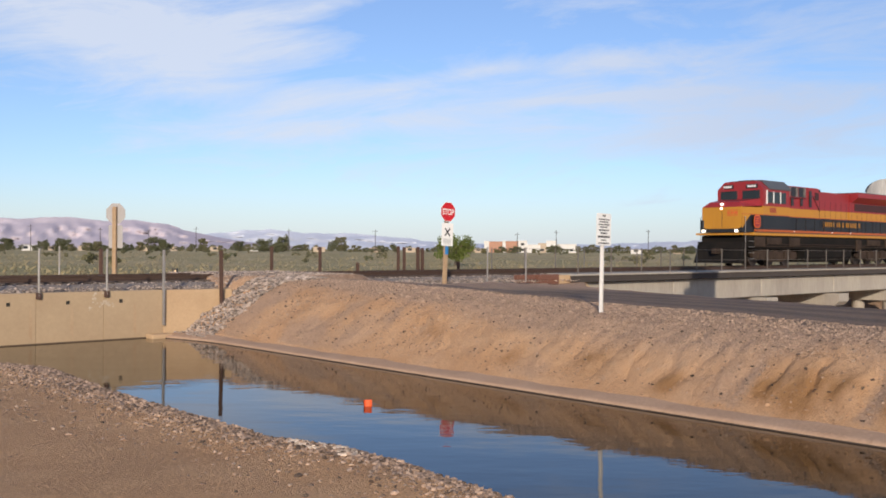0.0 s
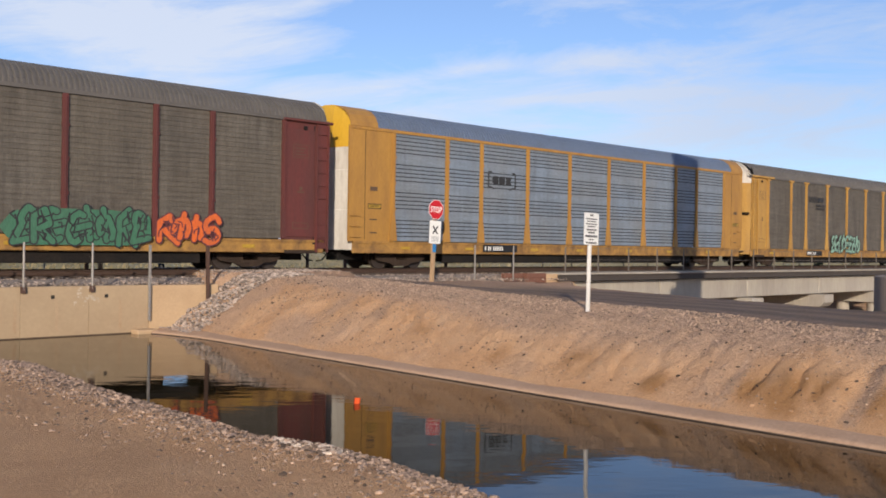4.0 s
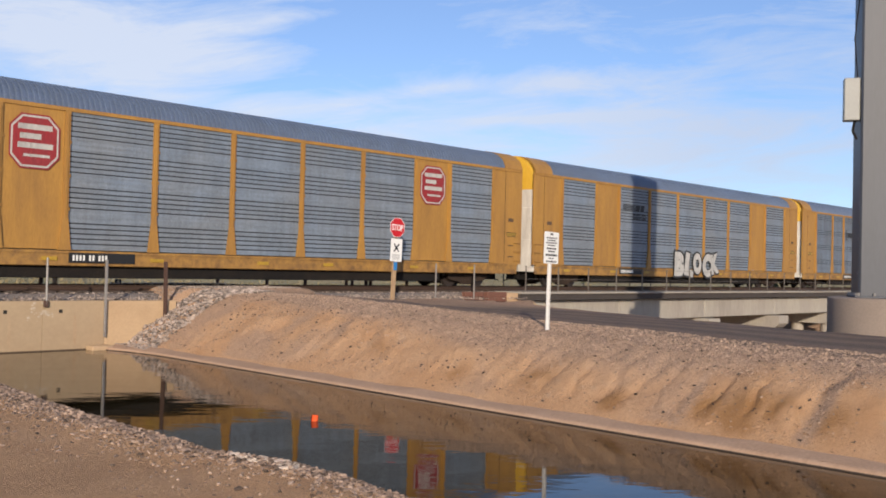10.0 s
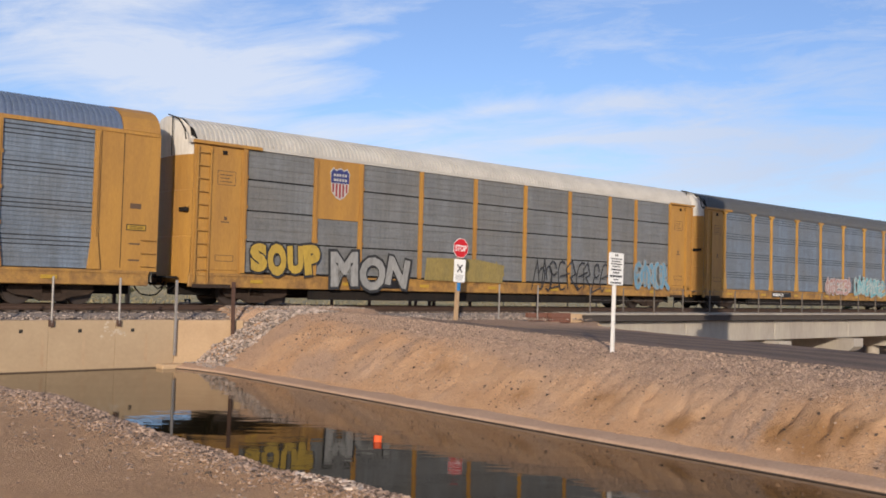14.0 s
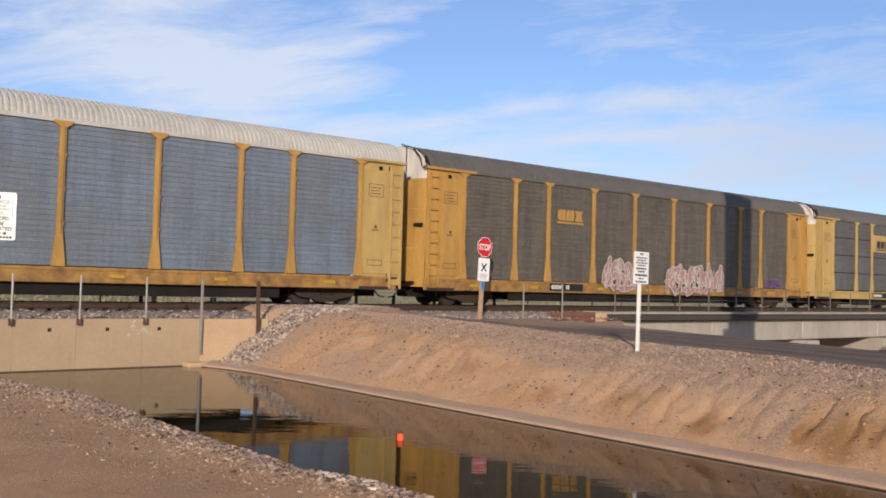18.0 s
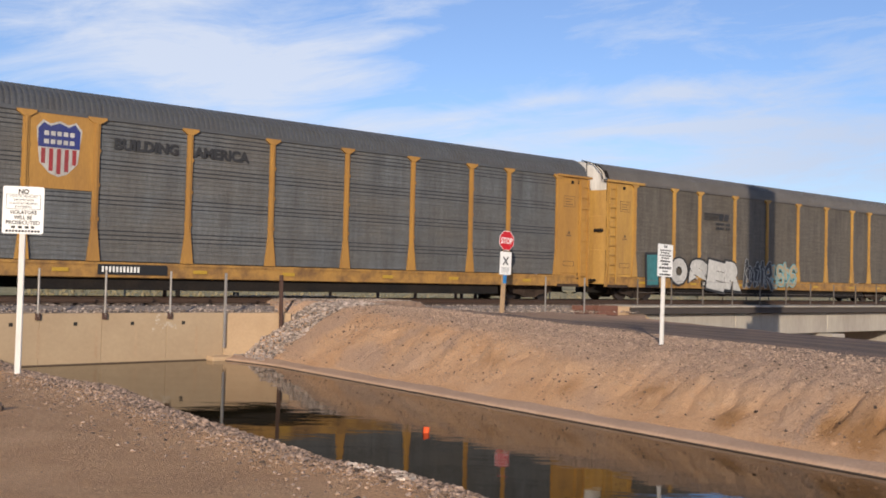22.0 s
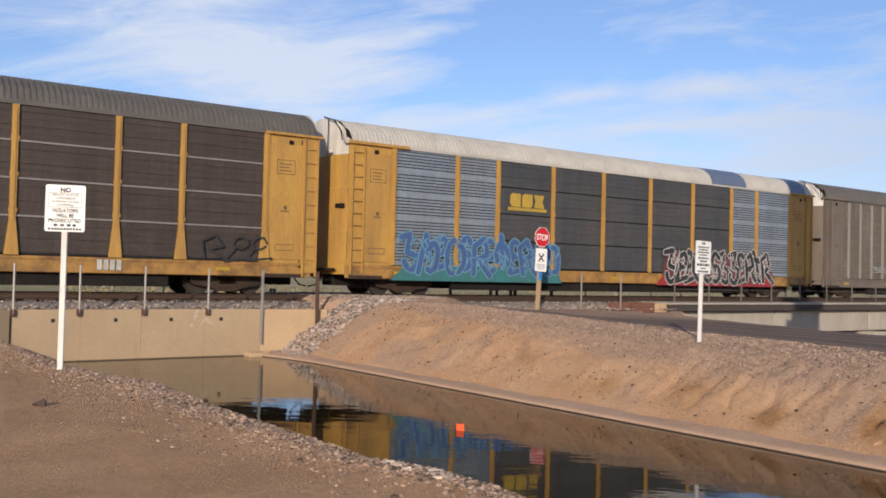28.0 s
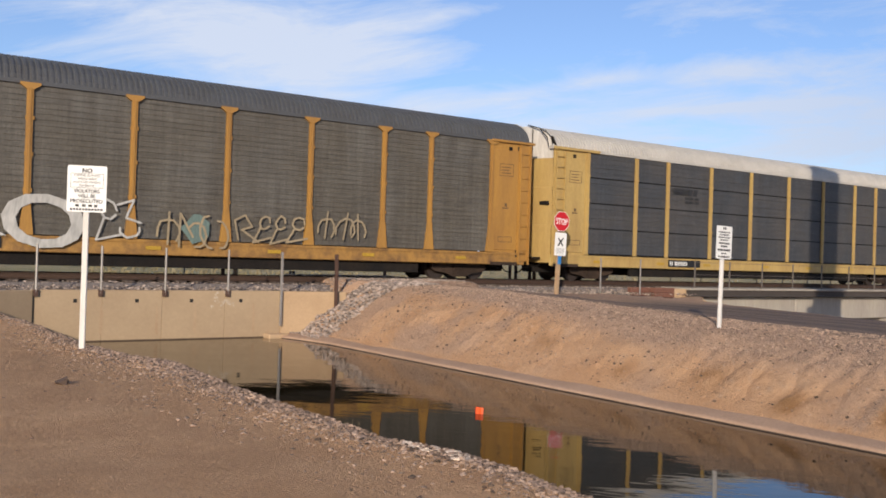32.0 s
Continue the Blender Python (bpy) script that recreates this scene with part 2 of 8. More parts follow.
def thing(name, label, category, m=None, data=None, group="", kind=""):
    ob = new(name, data)
    if m is not None:
        ob.matrix_basis = m
    return tagged(ob, label, category, group, kind)


CACHE = {}


def cached(key, make):
    if key not in CACHE:
        CACHE[key] = make()
    return CACHE[key]


def lettering(text, size, mat, depth=0.004, bold=0.0, shear=0.0, spacing=1.0):
    """Words in the built-in font as a mesh in the x-z plane, facing -y, from the left end of their base line."""
    key = ("text", text, size, mat.name, depth, bold, shear, spacing)
    if key in CACHE:
        return CACHE[key]
    cu = bpy.data.curves.new("words", "FONT")
    cu.body, cu.size, cu.extrude, cu.offset, cu.shear, cu.space_character = text, size, depth, bold, shear, spacing
    cu.resolution_u = 3
    ob = bpy.data.objects.new("words", cu)
    scene.collection.objects.link(ob)
    me = bpy.data.meshes.new_from_object(ob.evaluated_get(bpy.context.evaluated_depsgraph_get()))
    bpy.data.objects.remove(ob)
    me.transform(Matrix.Rotation(radians(90), 4, "X"))
    me.materials.clear()
    me.materials.append(mat)
    CACHE[key] = me
    return me


# ---- colours ----
YELLOW = (0.43, 0.245, 0.055)
M_YELLOW = material("yellow_paint", YELLOW, 0.6, dirt=(0.20, 0.105, 0.042), dirt_amount=0.6, grain=0.14, scale=9, streak=True, bump=0.05)
M_SILL = material("grimy_yellow_sill_paint", (0.36, 0.195, 0.048), 0.65, dirt=(0.085, 0.045, 0.028), dirt_amount=0.85, grain=0.25, scale=12, bump=0.1)
M_ORANGE = material("orange_yellow_paint", (0.38, 0.20, 0.042), 0.55, dirt=(0.20, 0.10, 0.036), dirt_amount=0.6, grain=0.12, scale=8, streak=True)
M_CREAM = material("pale_yellow_paint", (0.44, 0.305, 0.105), 0.6, dirt=(0.25, 0.145, 0.055), dirt_amount=0.55, grain=0.12, scale=9, streak=True)
M_HOODY = material("bright_yellow_hood_paint", (0.60, 0.36, 0.03), 0.5, dirt=(0.40, 0.22, 0.04), dirt_amount=0.3, grain=0.08, streak=True)
M_MAROON = material("oxide_red_paint", (0.115, 0.028, 0.024), 0.65, dirt=(0.055, 0.028, 0.024), dirt_amount=0.6, grain=0.15, scale=9, streak=True)
M_RUST = material("red_brown_paint", (0.19, 0.045, 0.026), 0.65, dirt=(0.08, 0.04, 0.03), dirt_amount=0.6, grain=0.18, scale=9, streak=True)
M_BLUE = material("faded_blue_paint", (0.09, 0.165, 0.27), 0.6, dirt=(0.09, 0.10, 0.11), dirt_amount=0.7, grain=0.15, scale=9, streak=True)
M_BLUEGREY = material("weathered_blue_grey_paint", (0.125, 0.14, 0.155), 0.65, dirt=(0.10, 0.092, 0.082), dirt_amount=0.8, grain=0.15, scale=9, streak=True)
M_BROWN_CAR = material("brown_grey_paint", (0.15, 0.122, 0.10), 0.65, dirt=(0.085, 0.062, 0.048), dirt_amount=0.6, grain=0.15, scale=9, streak=True)
M_WHITE = material("white_paint", (0.62, 0.595, 0.55), 0.55, dirt=(0.24, 0.20, 0.165), dirt_amount=0.65, grain=0.1, scale=9, streak=True)
P_BLUE = material("blue_grey_galvanised", (0.170, 0.215, 0.275), 0.55, 0.15, dirt=(0.102, 0.118, 0.142), dirt_amount=0.8, grain=0.18, scale=9, streak=True, bands=0.1, wash=(0.148, 0.16, 0.172))
P_BRIGHT = material("pale_blue_galvanised", (0.215, 0.265, 0.33), 0.55, 0.15, dirt=(0.138, 0.163, 0.195), dirt_amount=0.7, grain=0.16, scale=9, streak=True, bands=0.1, wash=(0.21, 0.23, 0.25))
P_GREY = material("grey_galvanised", (0.120, 0.126, 0.130), 0.6, 0.1, dirt=(0.072, 0.070, 0.067), dirt_amount=0.85, grain=0.22, scale=9, streak=True, bands=0.13, wash=(0.115, 0.105, 0.092))
P_BROWN = material("brown_grey_galvanised", (0.118, 0.104, 0.086), 0.65, 0.05, dirt=(0.055, 0.046, 0.037), dirt_amount=0.9, grain=0.26, scale=9, streak=True, bands=0.17, wash=(0.104, 0.088, 0.068))
P_TAN = material("tan_grey_galvanised", (0.155, 0.137, 0.112), 0.65, 0.05, dirt=(0.07, 0.058, 0.047), dirt_amount=0.85, grain=0.26, scale=9, streak=True, bands=0.16, wash=(0.12, 0.102, 0.083))
P_DARK = material("dark_blue_grey_galvanised", (0.054, 0.058, 0.064), 0.55, 0.1, dirt=(0.042, 0.043, 0.046), dirt_amount=0.85, grain=0.2, scale=9, streak=True, bands=0.13, wash=(0.075, 0.068, 0.062))
P_RUSTY = material("dark_brown_galvanised", (0.054, 0.042, 0.036), 0.65, 0.05, dirt=(0.036, 0.025, 0.02), dirt_amount=0.9, grain=0.22, scale=9, streak=True, bands=0.15, wash=(0.05, 0.036, 0.029))
P_STEEL = material("weathered_steel_grey_galvanised", (0.115, 0.115, 0.116), 0.6, 0.08, dirt=(0.075, 0.070, 0.066), dirt_amount=0.85, grain=0.2, scale=9, streak=True, bands=0.16, wash=(0.095, 0.082, 0.07))
P_OLIVE = material("olive_grey_galvanised", (0.112, 0.105, 0.092), 0.65, 0.05, dirt=(0.068, 0.060, 0.050), dirt_amount=0.9, grain=0.24, scale=9, streak=True, bands=0.17, wash=(0.09, 0.078, 0.06))
P_SILVER = material("silver_grey_galvanised", (0.175, 0.184, 0.19), 0.55, 0.1, dirt=(0.12, 0.12, 0.118), dirt_amount=0.8, grain=0.18, scale=9, streak=True, bands=0.10, wash=(0.15, 0.145, 0.135))
# Groove bottoms: the dark interior behind their holes is put into the colour.
P_SLOT = material("perforated_strip_hole_shade", (0.036, 0.039, 0.046), 0.7, grain=0.3, scale=20, spec=0.15)
P_GAP = material("panel_gap", (0.02, 0.02, 0.022), 0.8, spec=0.15)
P_LIGHTBAR = material("bare_zinc_bar", (0.25, 0.235, 0.22), 0.5, 0.2, grain=0.2)
R_GREY = material("grey_roof_sheet", (0.118, 0.108, 0.098), 0.6, 0.1, dirt=(0.08, 0.072, 0.066), dirt_amount=0.7, grain=0.15)
R_BLUE = material("blue_grey_roof_sheet", (0.125, 0.165, 0.245), 0.5, 0.2, dirt=(0.11, 0.135, 0.18), dirt_amount=0.6, grain=0.15)
R_WHITE = material("pale_roof_sheet", (0.49, 0.465, 0.42), 0.55, 0.1, dirt=(0.34, 0.32, 0.285), dirt_amount=0.6, grain=0.1)
R_DARK = material("dark_grey_roof_sheet", (0.082, 0.086, 0.092), 0.55, 0.1, dirt=(0.07, 0.066, 0.062), dirt_amount=0.7, grain=0.15)
M_BLACK = material("black_underframe", (0.014, 0.013, 0.013), 0.85, dirt=(0.03, 0.023, 0.018), dirt_amount=0.7, grain=0.25, bump=0.1, spec=0.12)
M_TRUCK = material("rusty_cast_steel", (0.036, 0.026, 0.021), 0.85, dirt=(0.075, 0.05, 0.036), dirt_amount=0.7, grain=0.3, bump=0.2, spec=0.12)
M_WHEEL = material("worn_wheel_steel", (0.07, 0.055, 0.048), 0.6, 0.6, dirt=(0.05, 0.035, 0.03), grain=0.2)
M_PLATE = material("black_stencil_plate", (0.012, 0.012, 0.013), 0.6)
M_STENCIL = material("white_stencil", (0.75, 0.75, 0.72), 0.6, grain=0.15)
M_REFLECT = material("yellow_reflector", (0.42, 0.26, 0.03), 0.4)

# ---- plan: canal, road, track ----
TH = radians(41.5)
U, NV = Vector((math.cos(TH), math.sin(TH))), Vector((-math.sin(TH), math.cos(TH)))   # along and across the track
RAIL = 1.78                                                                            # top of the rails


def at(s, n, z=0.0):
    """World place from metres along the near side of the cars, metres beyond it, and height."""
    p = Vector((0, 36.75)) + U * s + NV * n
    return Vector((p.x, p.y, z))


def at_track(s, n=0.0, z=RAIL, turn=0.0):
    p = at(s, 1.55 + n, z)
    return pose(p.x, p.y, p.z, 0, 0, 41.5 + turn)


K = 0.956                                                     # canal survey units to metres
CQ, CC = Vector((0.736, 0.677)), Vector((0.677, -0.736))     # across the canal to its far side, and along it


def canal_at(q, c, z=0.0):
    p = (Vector((0, 19.7)) + CQ * q + CC * c) * K
    return Vector((p.x, p.y, z))


def step(a, b, t):
    t = np.clip((t - a) / (b - a), 0, 1)
    return t * t * (3 - 2 * t)


def fbm(x, y, seed=0, octaves=4, f=1.0):
    """Smooth value noise on arrays, -1 to 1."""
    out, amp = np.zeros_like(x), 1.0
    for o in range(octaves):
        rng = np.random.RandomState(seed + o)
        table = rng.rand(64, 64) * 2 - 1
        xs, ys = x * f + 17.3 * o, y * f - 9.1 * o
        xi, yi = np.floor(xs).astype(int), np.floor(ys).astype(int)
        fx, fy = xs - xi, ys - yi
        fx, fy = fx * fx * (3 - 2 * fx), fy * fy * (3 - 2 * fy)
        g = lambda i, j: table[(xi + i) % 64, (yi + j) % 64]
        out += amp * ((g(0, 0) * (1 - fx) + g(1, 0) * fx) * (1 - fy) + (g(0, 1) * (1 - fx) + g(1, 1) * fx) * fy)
        amp *= 0.5
        f *= 2.03
    return out * 0.55


# erosion channels down the far bank: place along it, lean, half width, depth
GULLIES = [(7.72, 0.40, 0.065, 0.14), (7.09, 0.35, 0.055, 0.12), (6.46, 0.15, 0.22, 0.07), (8.66, 0.20, 0.22, 0.09), (8.2, 0.35, 0.05, 0.05), (6.0, 0.3, 0.09, 0.05), (5.5, 0.3, 0.10, 0.06),
           (4.95, 0.35, 0.12, 0.05), (4.25, 0.3, 0.10, 0.06), (3.6, 0.3, 0.12, 0.05), (2.7, 0.3, 0.11, 0.04), (1.8, 0.25, 0.13, 0.04), (0.7, 0.3, 0.12, 0.03), (-0.9, 0.25, 0.14, 0.03),
           (-2.3, 0.2, 0.12, 0.03), (-4.1, 0.2, 0.14, 0.03), (-6.3, 0.1, 0.12, 0.03), (-8.0, 0.15, 0.14, 0.025)]


def ground_height(x, y):
    x, y = np.asarray(x, float), np.asarray(y, float)
    s = x * U.x + (y - 36.75) * U.y
    n = x * NV.x + (y - 36.75) * NV.y
    x, y = x / K, y / K
    q = x * CQ.x + (y - 19.7) * CQ.y
    c = x * CC.x + (y - 19.7) * CC.y
    # far bank of the canal: a steep sandy face, a brow, then the road
    rough = fbm(x, y, 3, 5, 1.3)
    brow = np.interp(c, [-13, -8, 1.4, 4.6, 7, 14], [1.74, 1.72, 1.44, 1.37, 1.31, 1.22])
    qb = np.interp(c, [-13, -8, 1.4, 8], [3.1, 3.0, 2.35, 2.1])
    gully = fbm(c + 0.35 * q, q * 0.15, 11, 3, 1.1)
    gully = gully * np.interp(c, [-12, 2, 5, 9], [0.3, 0.35, 0.8, 0.9])
    rel = (q - 0.36) / (qb - 0.36) + 0.05 * gully * step(0.5, 1.0, q) * (1 - step(qb, qb + 1.2, q)) + 0.05 * rough * step(0.45, 0.9, q)
    face = np.interp(rel, [0, 0.25, 0.6, 0.85, 1.0, 1.25, 1.9], [0.0, 0.30, 0.72, 0.93, 0.985, 1.02, 1.03])
    far = 0.08 + (brow - 0.08) * face
    road = np.clip(1.40 - 0.0045 * (c + 1.7), 1.26, 1.46)
    back = step(4.6, 9.5, q)
    far = far * (1 - back) + np.minimum(far, road - 0.02) * back
    on_face = step(0.55, 0.9, q) * (1 - step(qb - 0.1, qb + 0.5, q))
    for c0, lean, wide, deep in GULLIES:
        d = np.abs(c - c0 - lean * (q - 1.2) - 0.06 * np.sin(q * 5.1 + c0 * 7) - 0.04 * np.sin(q * 11.0 + c0 * 3)) / wide
        reach = on_face * ((1 - step(1.3, 1.55, q)) * step(0.7, 0.9, q) if wide < 0.07 else 1 - step(1.5, 2.1, q))
        far = far - deep * reach * np.clip(1 - d, 0, 1) ** 0.8
        far = far + 0.10 * deep * reach * np.exp(-((d - 1.7) / 0.6) ** 2)
    clods = np.clip(fbm(x, y, 91, 3, 2.6), 0, 1)
    far = far + (0.035 * clods + 0.06 * np.clip(fbm(x, y, 95, 3, 5.5), 0, 1)) * on_face
    far = far + 0.05 * rough * step(0.5, 1.0, q) * (1 - 0.6 * step(3.5, 4.5, q)) + 0.018 * fbm(x, y, 71, 3, 5.0) * step(0.5, 0.8, q) * (1 - step(3.5, 4.5, q)) + 0.02 * fbm(x, y, 21, 3, 0.6) * step(3, 5, q)
    far = far - 0.012 * np.clip(q - 8.2, 0, 5) * step(-9.5, -5.5, c)
    far = far - 0.27 * step(-7.5, -3.0, n) * step(1.2, 4.2, s) * (1 - 0.6 * step(8, 14, s))
    # near bank
    edge = np.interp(c, [-14, -2.6, 1.25, 2.5, 3.7, 4.5, 5.9, 8.7, 9.4, 9.9, 10.5, 14], [-9.8, -9.85, -9.9, -9.72, -9.44, -9.58, -9.70, -9.76, -9.56, -9.52, -9.58, -9.65]) + 0.05 * fbm(c, c * 0 + 2.0, 31, 3, 1.3)
    plateau = 1.36 + 0.04 * fbm(x, y, 41, 4, 0.35) + 0.010 * np.clip(edge - q, 0, 30) + 0.035 * np.exp(-((q - edge + 0.25) / 0.3) ** 2) * (1 + fbm(x, y, 47, 3, 1.2))
    near = np.where(q < edge, plateau, plateau - (q - edge) * 0.66)
    z = np.where(q >= 0.02, far, np.where(q > -7.0, -1.6, np.maximum(near, -1.6)))
    # corner between bank and head wall stays low, under a slope of rock
    low = 0.22 + 0.66 * np.clip(s + 12.2, 0, 9) + 0.05 * rough
    z = np.where((q >= 0.02) & (s < -9.0) & (n < -1.3), np.minimum(z, low), z)
    beyond = n > -1.35
    plain = 1.12 + 0.05 * fbm(x, y, 51, 3, 0.08) + 0.12 * fbm(x, y, 57, 3, 0.02)
    side = 1.42 - (n - 4.5) * 0.05
    backland = np.where(n > 9, plain, np.maximum(plain, side))
    crossing = step(-10.7, -9.5, s) * (1 - step(-5.2, -3.8, s))
    z = np.where(beyond, np.where(n > 4.6, backland, 1.30 + 0.535 * crossing + 0.02 * crossing * rough), z)
    # wash under the bridge; its back wall is added close behind to darken the opening
    qe = np.interp(c, [-10, -6, 0, 5, 10], [16.0, 14.0, 12.0, 10.4, 9.6])
    dip = step(0, 1.4, K * x - 6.1 - 0.12 * (K * y - 39.9)) * (1 - step(70, 80, s)) * (1 - step(3.4, 5.2, n)) * step(qe, qe + 1.1, q)
    z = z * (1 - dip) + (-1.9) * dip
    return z * K


def ground_material():
    m = bpy.data.materials.new("sandy_gravel_ground")
    m.use_nodes = True
    nt = m.node_tree
    N, Lk = nt.nodes.new, nt.links.new
    b = nt.nodes["Principled BSDF"]
    b.inputs["Roughness"].default_value = 0.95
    b.inputs["Specular IOR Level"].default_value = 0.15
    geo = N("ShaderNodeTexCoord")
    pos = geo.outputs["Object"]

    def noise_tex(scale, detail=5, rough=0.6):
        n = N("ShaderNodeTexNoise")
        n.inputs["Scale"].default_value, n.inputs["Detail"].default_value, n.inputs["Roughness"].default_value = scale, detail, rough
        Lk(pos, n.inputs["Vector"])
        return n.outputs["Fac"]

    def rng(v, a, b_, c, d):
        r = N("ShaderNodeMapRange")
        for i, k in enumerate((a, b_, c, d)):
            r.inputs[i + 1].default_value = k
        Lk(v, r.inputs[0])
        return r.outputs[0]

    def mix(f, a, b_):
        x = N("ShaderNodeMix")
        x.data_type = "RGBA"
        Lk(f, x.inputs["Factor"])
        for i, v in ((6, a), (7, b_)):
            if isinstance(v, tuple):
                x.inputs[i].default_value = (*v, 1)
            else:
                Lk(v, x.inputs[i])
        return x.outputs[2]

    def attr(name):
        a = N("ShaderNodeAttribute")
        a.attribute_name = name
        return a.outputs["Fac"]

    sand = mix(rng(noise_tex(0.9), 0.35, 0.7, 0, 1), (0.66, 0.41, 0.24), (0.575, 0.335, 0.18))
    sand = mix(rng(noise_tex(2.6, 6, 0.7), 0.55, 0.75, 0, 0.6), sand, (0.52, 0.39, 0.28))
    sand = mix(attr("damp"), sand, (0.40, 0.215, 0.095))
    sand = mix(rng(noise_tex(26, 4, 0.75), 0.56, 0.68, 0, 0.45), sand, (0.33, 0.21, 0.14))
    grav = mix(rng(noise_tex(38, 3, 0.7), 0.35, 0.65, 0, 1), (0.60, 0.41, 0.285), (0.37, 0.25, 0.175))
    near = mix(rng(noise_tex(1.3, 6), 0.35, 0.7, 0, 1), (0.69, 0.42, 0.232), (0.56, 0.322, 0.168))
    near = mix(rng(noise_tex(55, 3, 0.75), 0.58, 0.70, 0, 0.5), near, (0.66, 0.48, 0.34))
    near = mix(rng(noise_tex(42, 4, 0.8), 0.57, 0.68, 0, 0.45), near, (0.32, 0.20, 0.125))
    near = mix(rng(noise_tex(0.5, 5, 0.65), 0.5, 0.68, 0, 0.5), near, (0.50, 0.295, 0.158))
    road = mix(rng(noise_tex(9, 6, 0.75), 0.3, 0.7, 0, 1), (0.15, 0.112, 0.092), (0.215, 0.165, 0.135))
    scrub = mix(rng(noise_tex(0.05, 8, 0.65), 0.42, 0.6, 0, 1), (0.45, 0.355, 0.20), (0.33, 0.285, 0.14))
    scrub = mix(rng(noise_tex(0.35, 6, 0.7), 0.54, 0.68, 0, 0.6), scrub, (0.20, 0.185, 0.085))
    lip = mix(rng(noise_tex(4, 6, 0.7), 0.3, 0.7, 0, 1), (0.54, 0.365, 0.255), (0.47, 0.31, 0.21))
    col = mix(attr("gravel"), sand, grav)
    col = mix(attr("near"), col, near)
    col = mix(attr("road"), col, road)
    col = mix(attr("lip"), col, lip)
    col = mix(attr("scrub"), col, scrub)
    speck = rng(noise_tex(110, 3, 0.8), 0.3, 0.7, 0.62, 1.30)
    mul = N("ShaderNodeVectorMath")
    mul.operation = "SCALE"
    Lk(col, mul.inputs[0])
    Lk(speck, mul.inputs["Scale"])
    Lk(mul.outputs[0], b.inputs["Base Color"])
    bp = N("ShaderNodeBump")
    bp.inputs["Strength"].default_value, bp.inputs["Distance"].default_value = 0.8, 0.06
    h = N("ShaderNodeMath")
    h.operation = "ADD"
    Lk(noise_tex(14, 6, 0.7), h.inputs[0])
    Lk(noise_tex(60, 4, 0.7), h.inputs[1])
    Lk(h.outputs[0], bp.inputs["Height"])
    Lk(bp.outputs[0], b.inputs["Normal"])
    return m


def spread(fine0, fine1, stepf, lo, hi, growth=1.18):
    mid = list(np.arange(fine0, fine1 + 1e-6, stepf))
    a, d = fine0, stepf
    left = []
    while a > lo:
        d *= growth
        a -= d
        left.append(a)
    b, d = fine1, stepf
    right = []
    while b < hi:
        d *= growth
        b += d
        right.append(b)
    return np.array(left[::-1] + mid + right)


def quick_mesh(name, verts, faces, mat, smooth=False):
    """A mesh from arrays of corners and of faces that all have the same number of sides."""
    me = bpy.data.meshes.new(name)
    nf, k = faces.shape
    me.vertices.add(len(verts))
    me.vertices.foreach_set("co", np.ascontiguousarray(verts, np.float32).reshape(-1))
    me.loops.add(nf * k)
    me.loops.foreach_set("vertex_index", np.ascontiguousarray(faces, np.int32).reshape(-1))
    me.polygons.add(nf)
    me.polygons.foreach_set("loop_start", np.arange(0, nf * k, k, dtype=np.int32))
    me.polygons.foreach_set("use_smooth", np.full(nf, smooth))
    me.materials.append(mat)
    me.update(calc_edges=True)
    return me


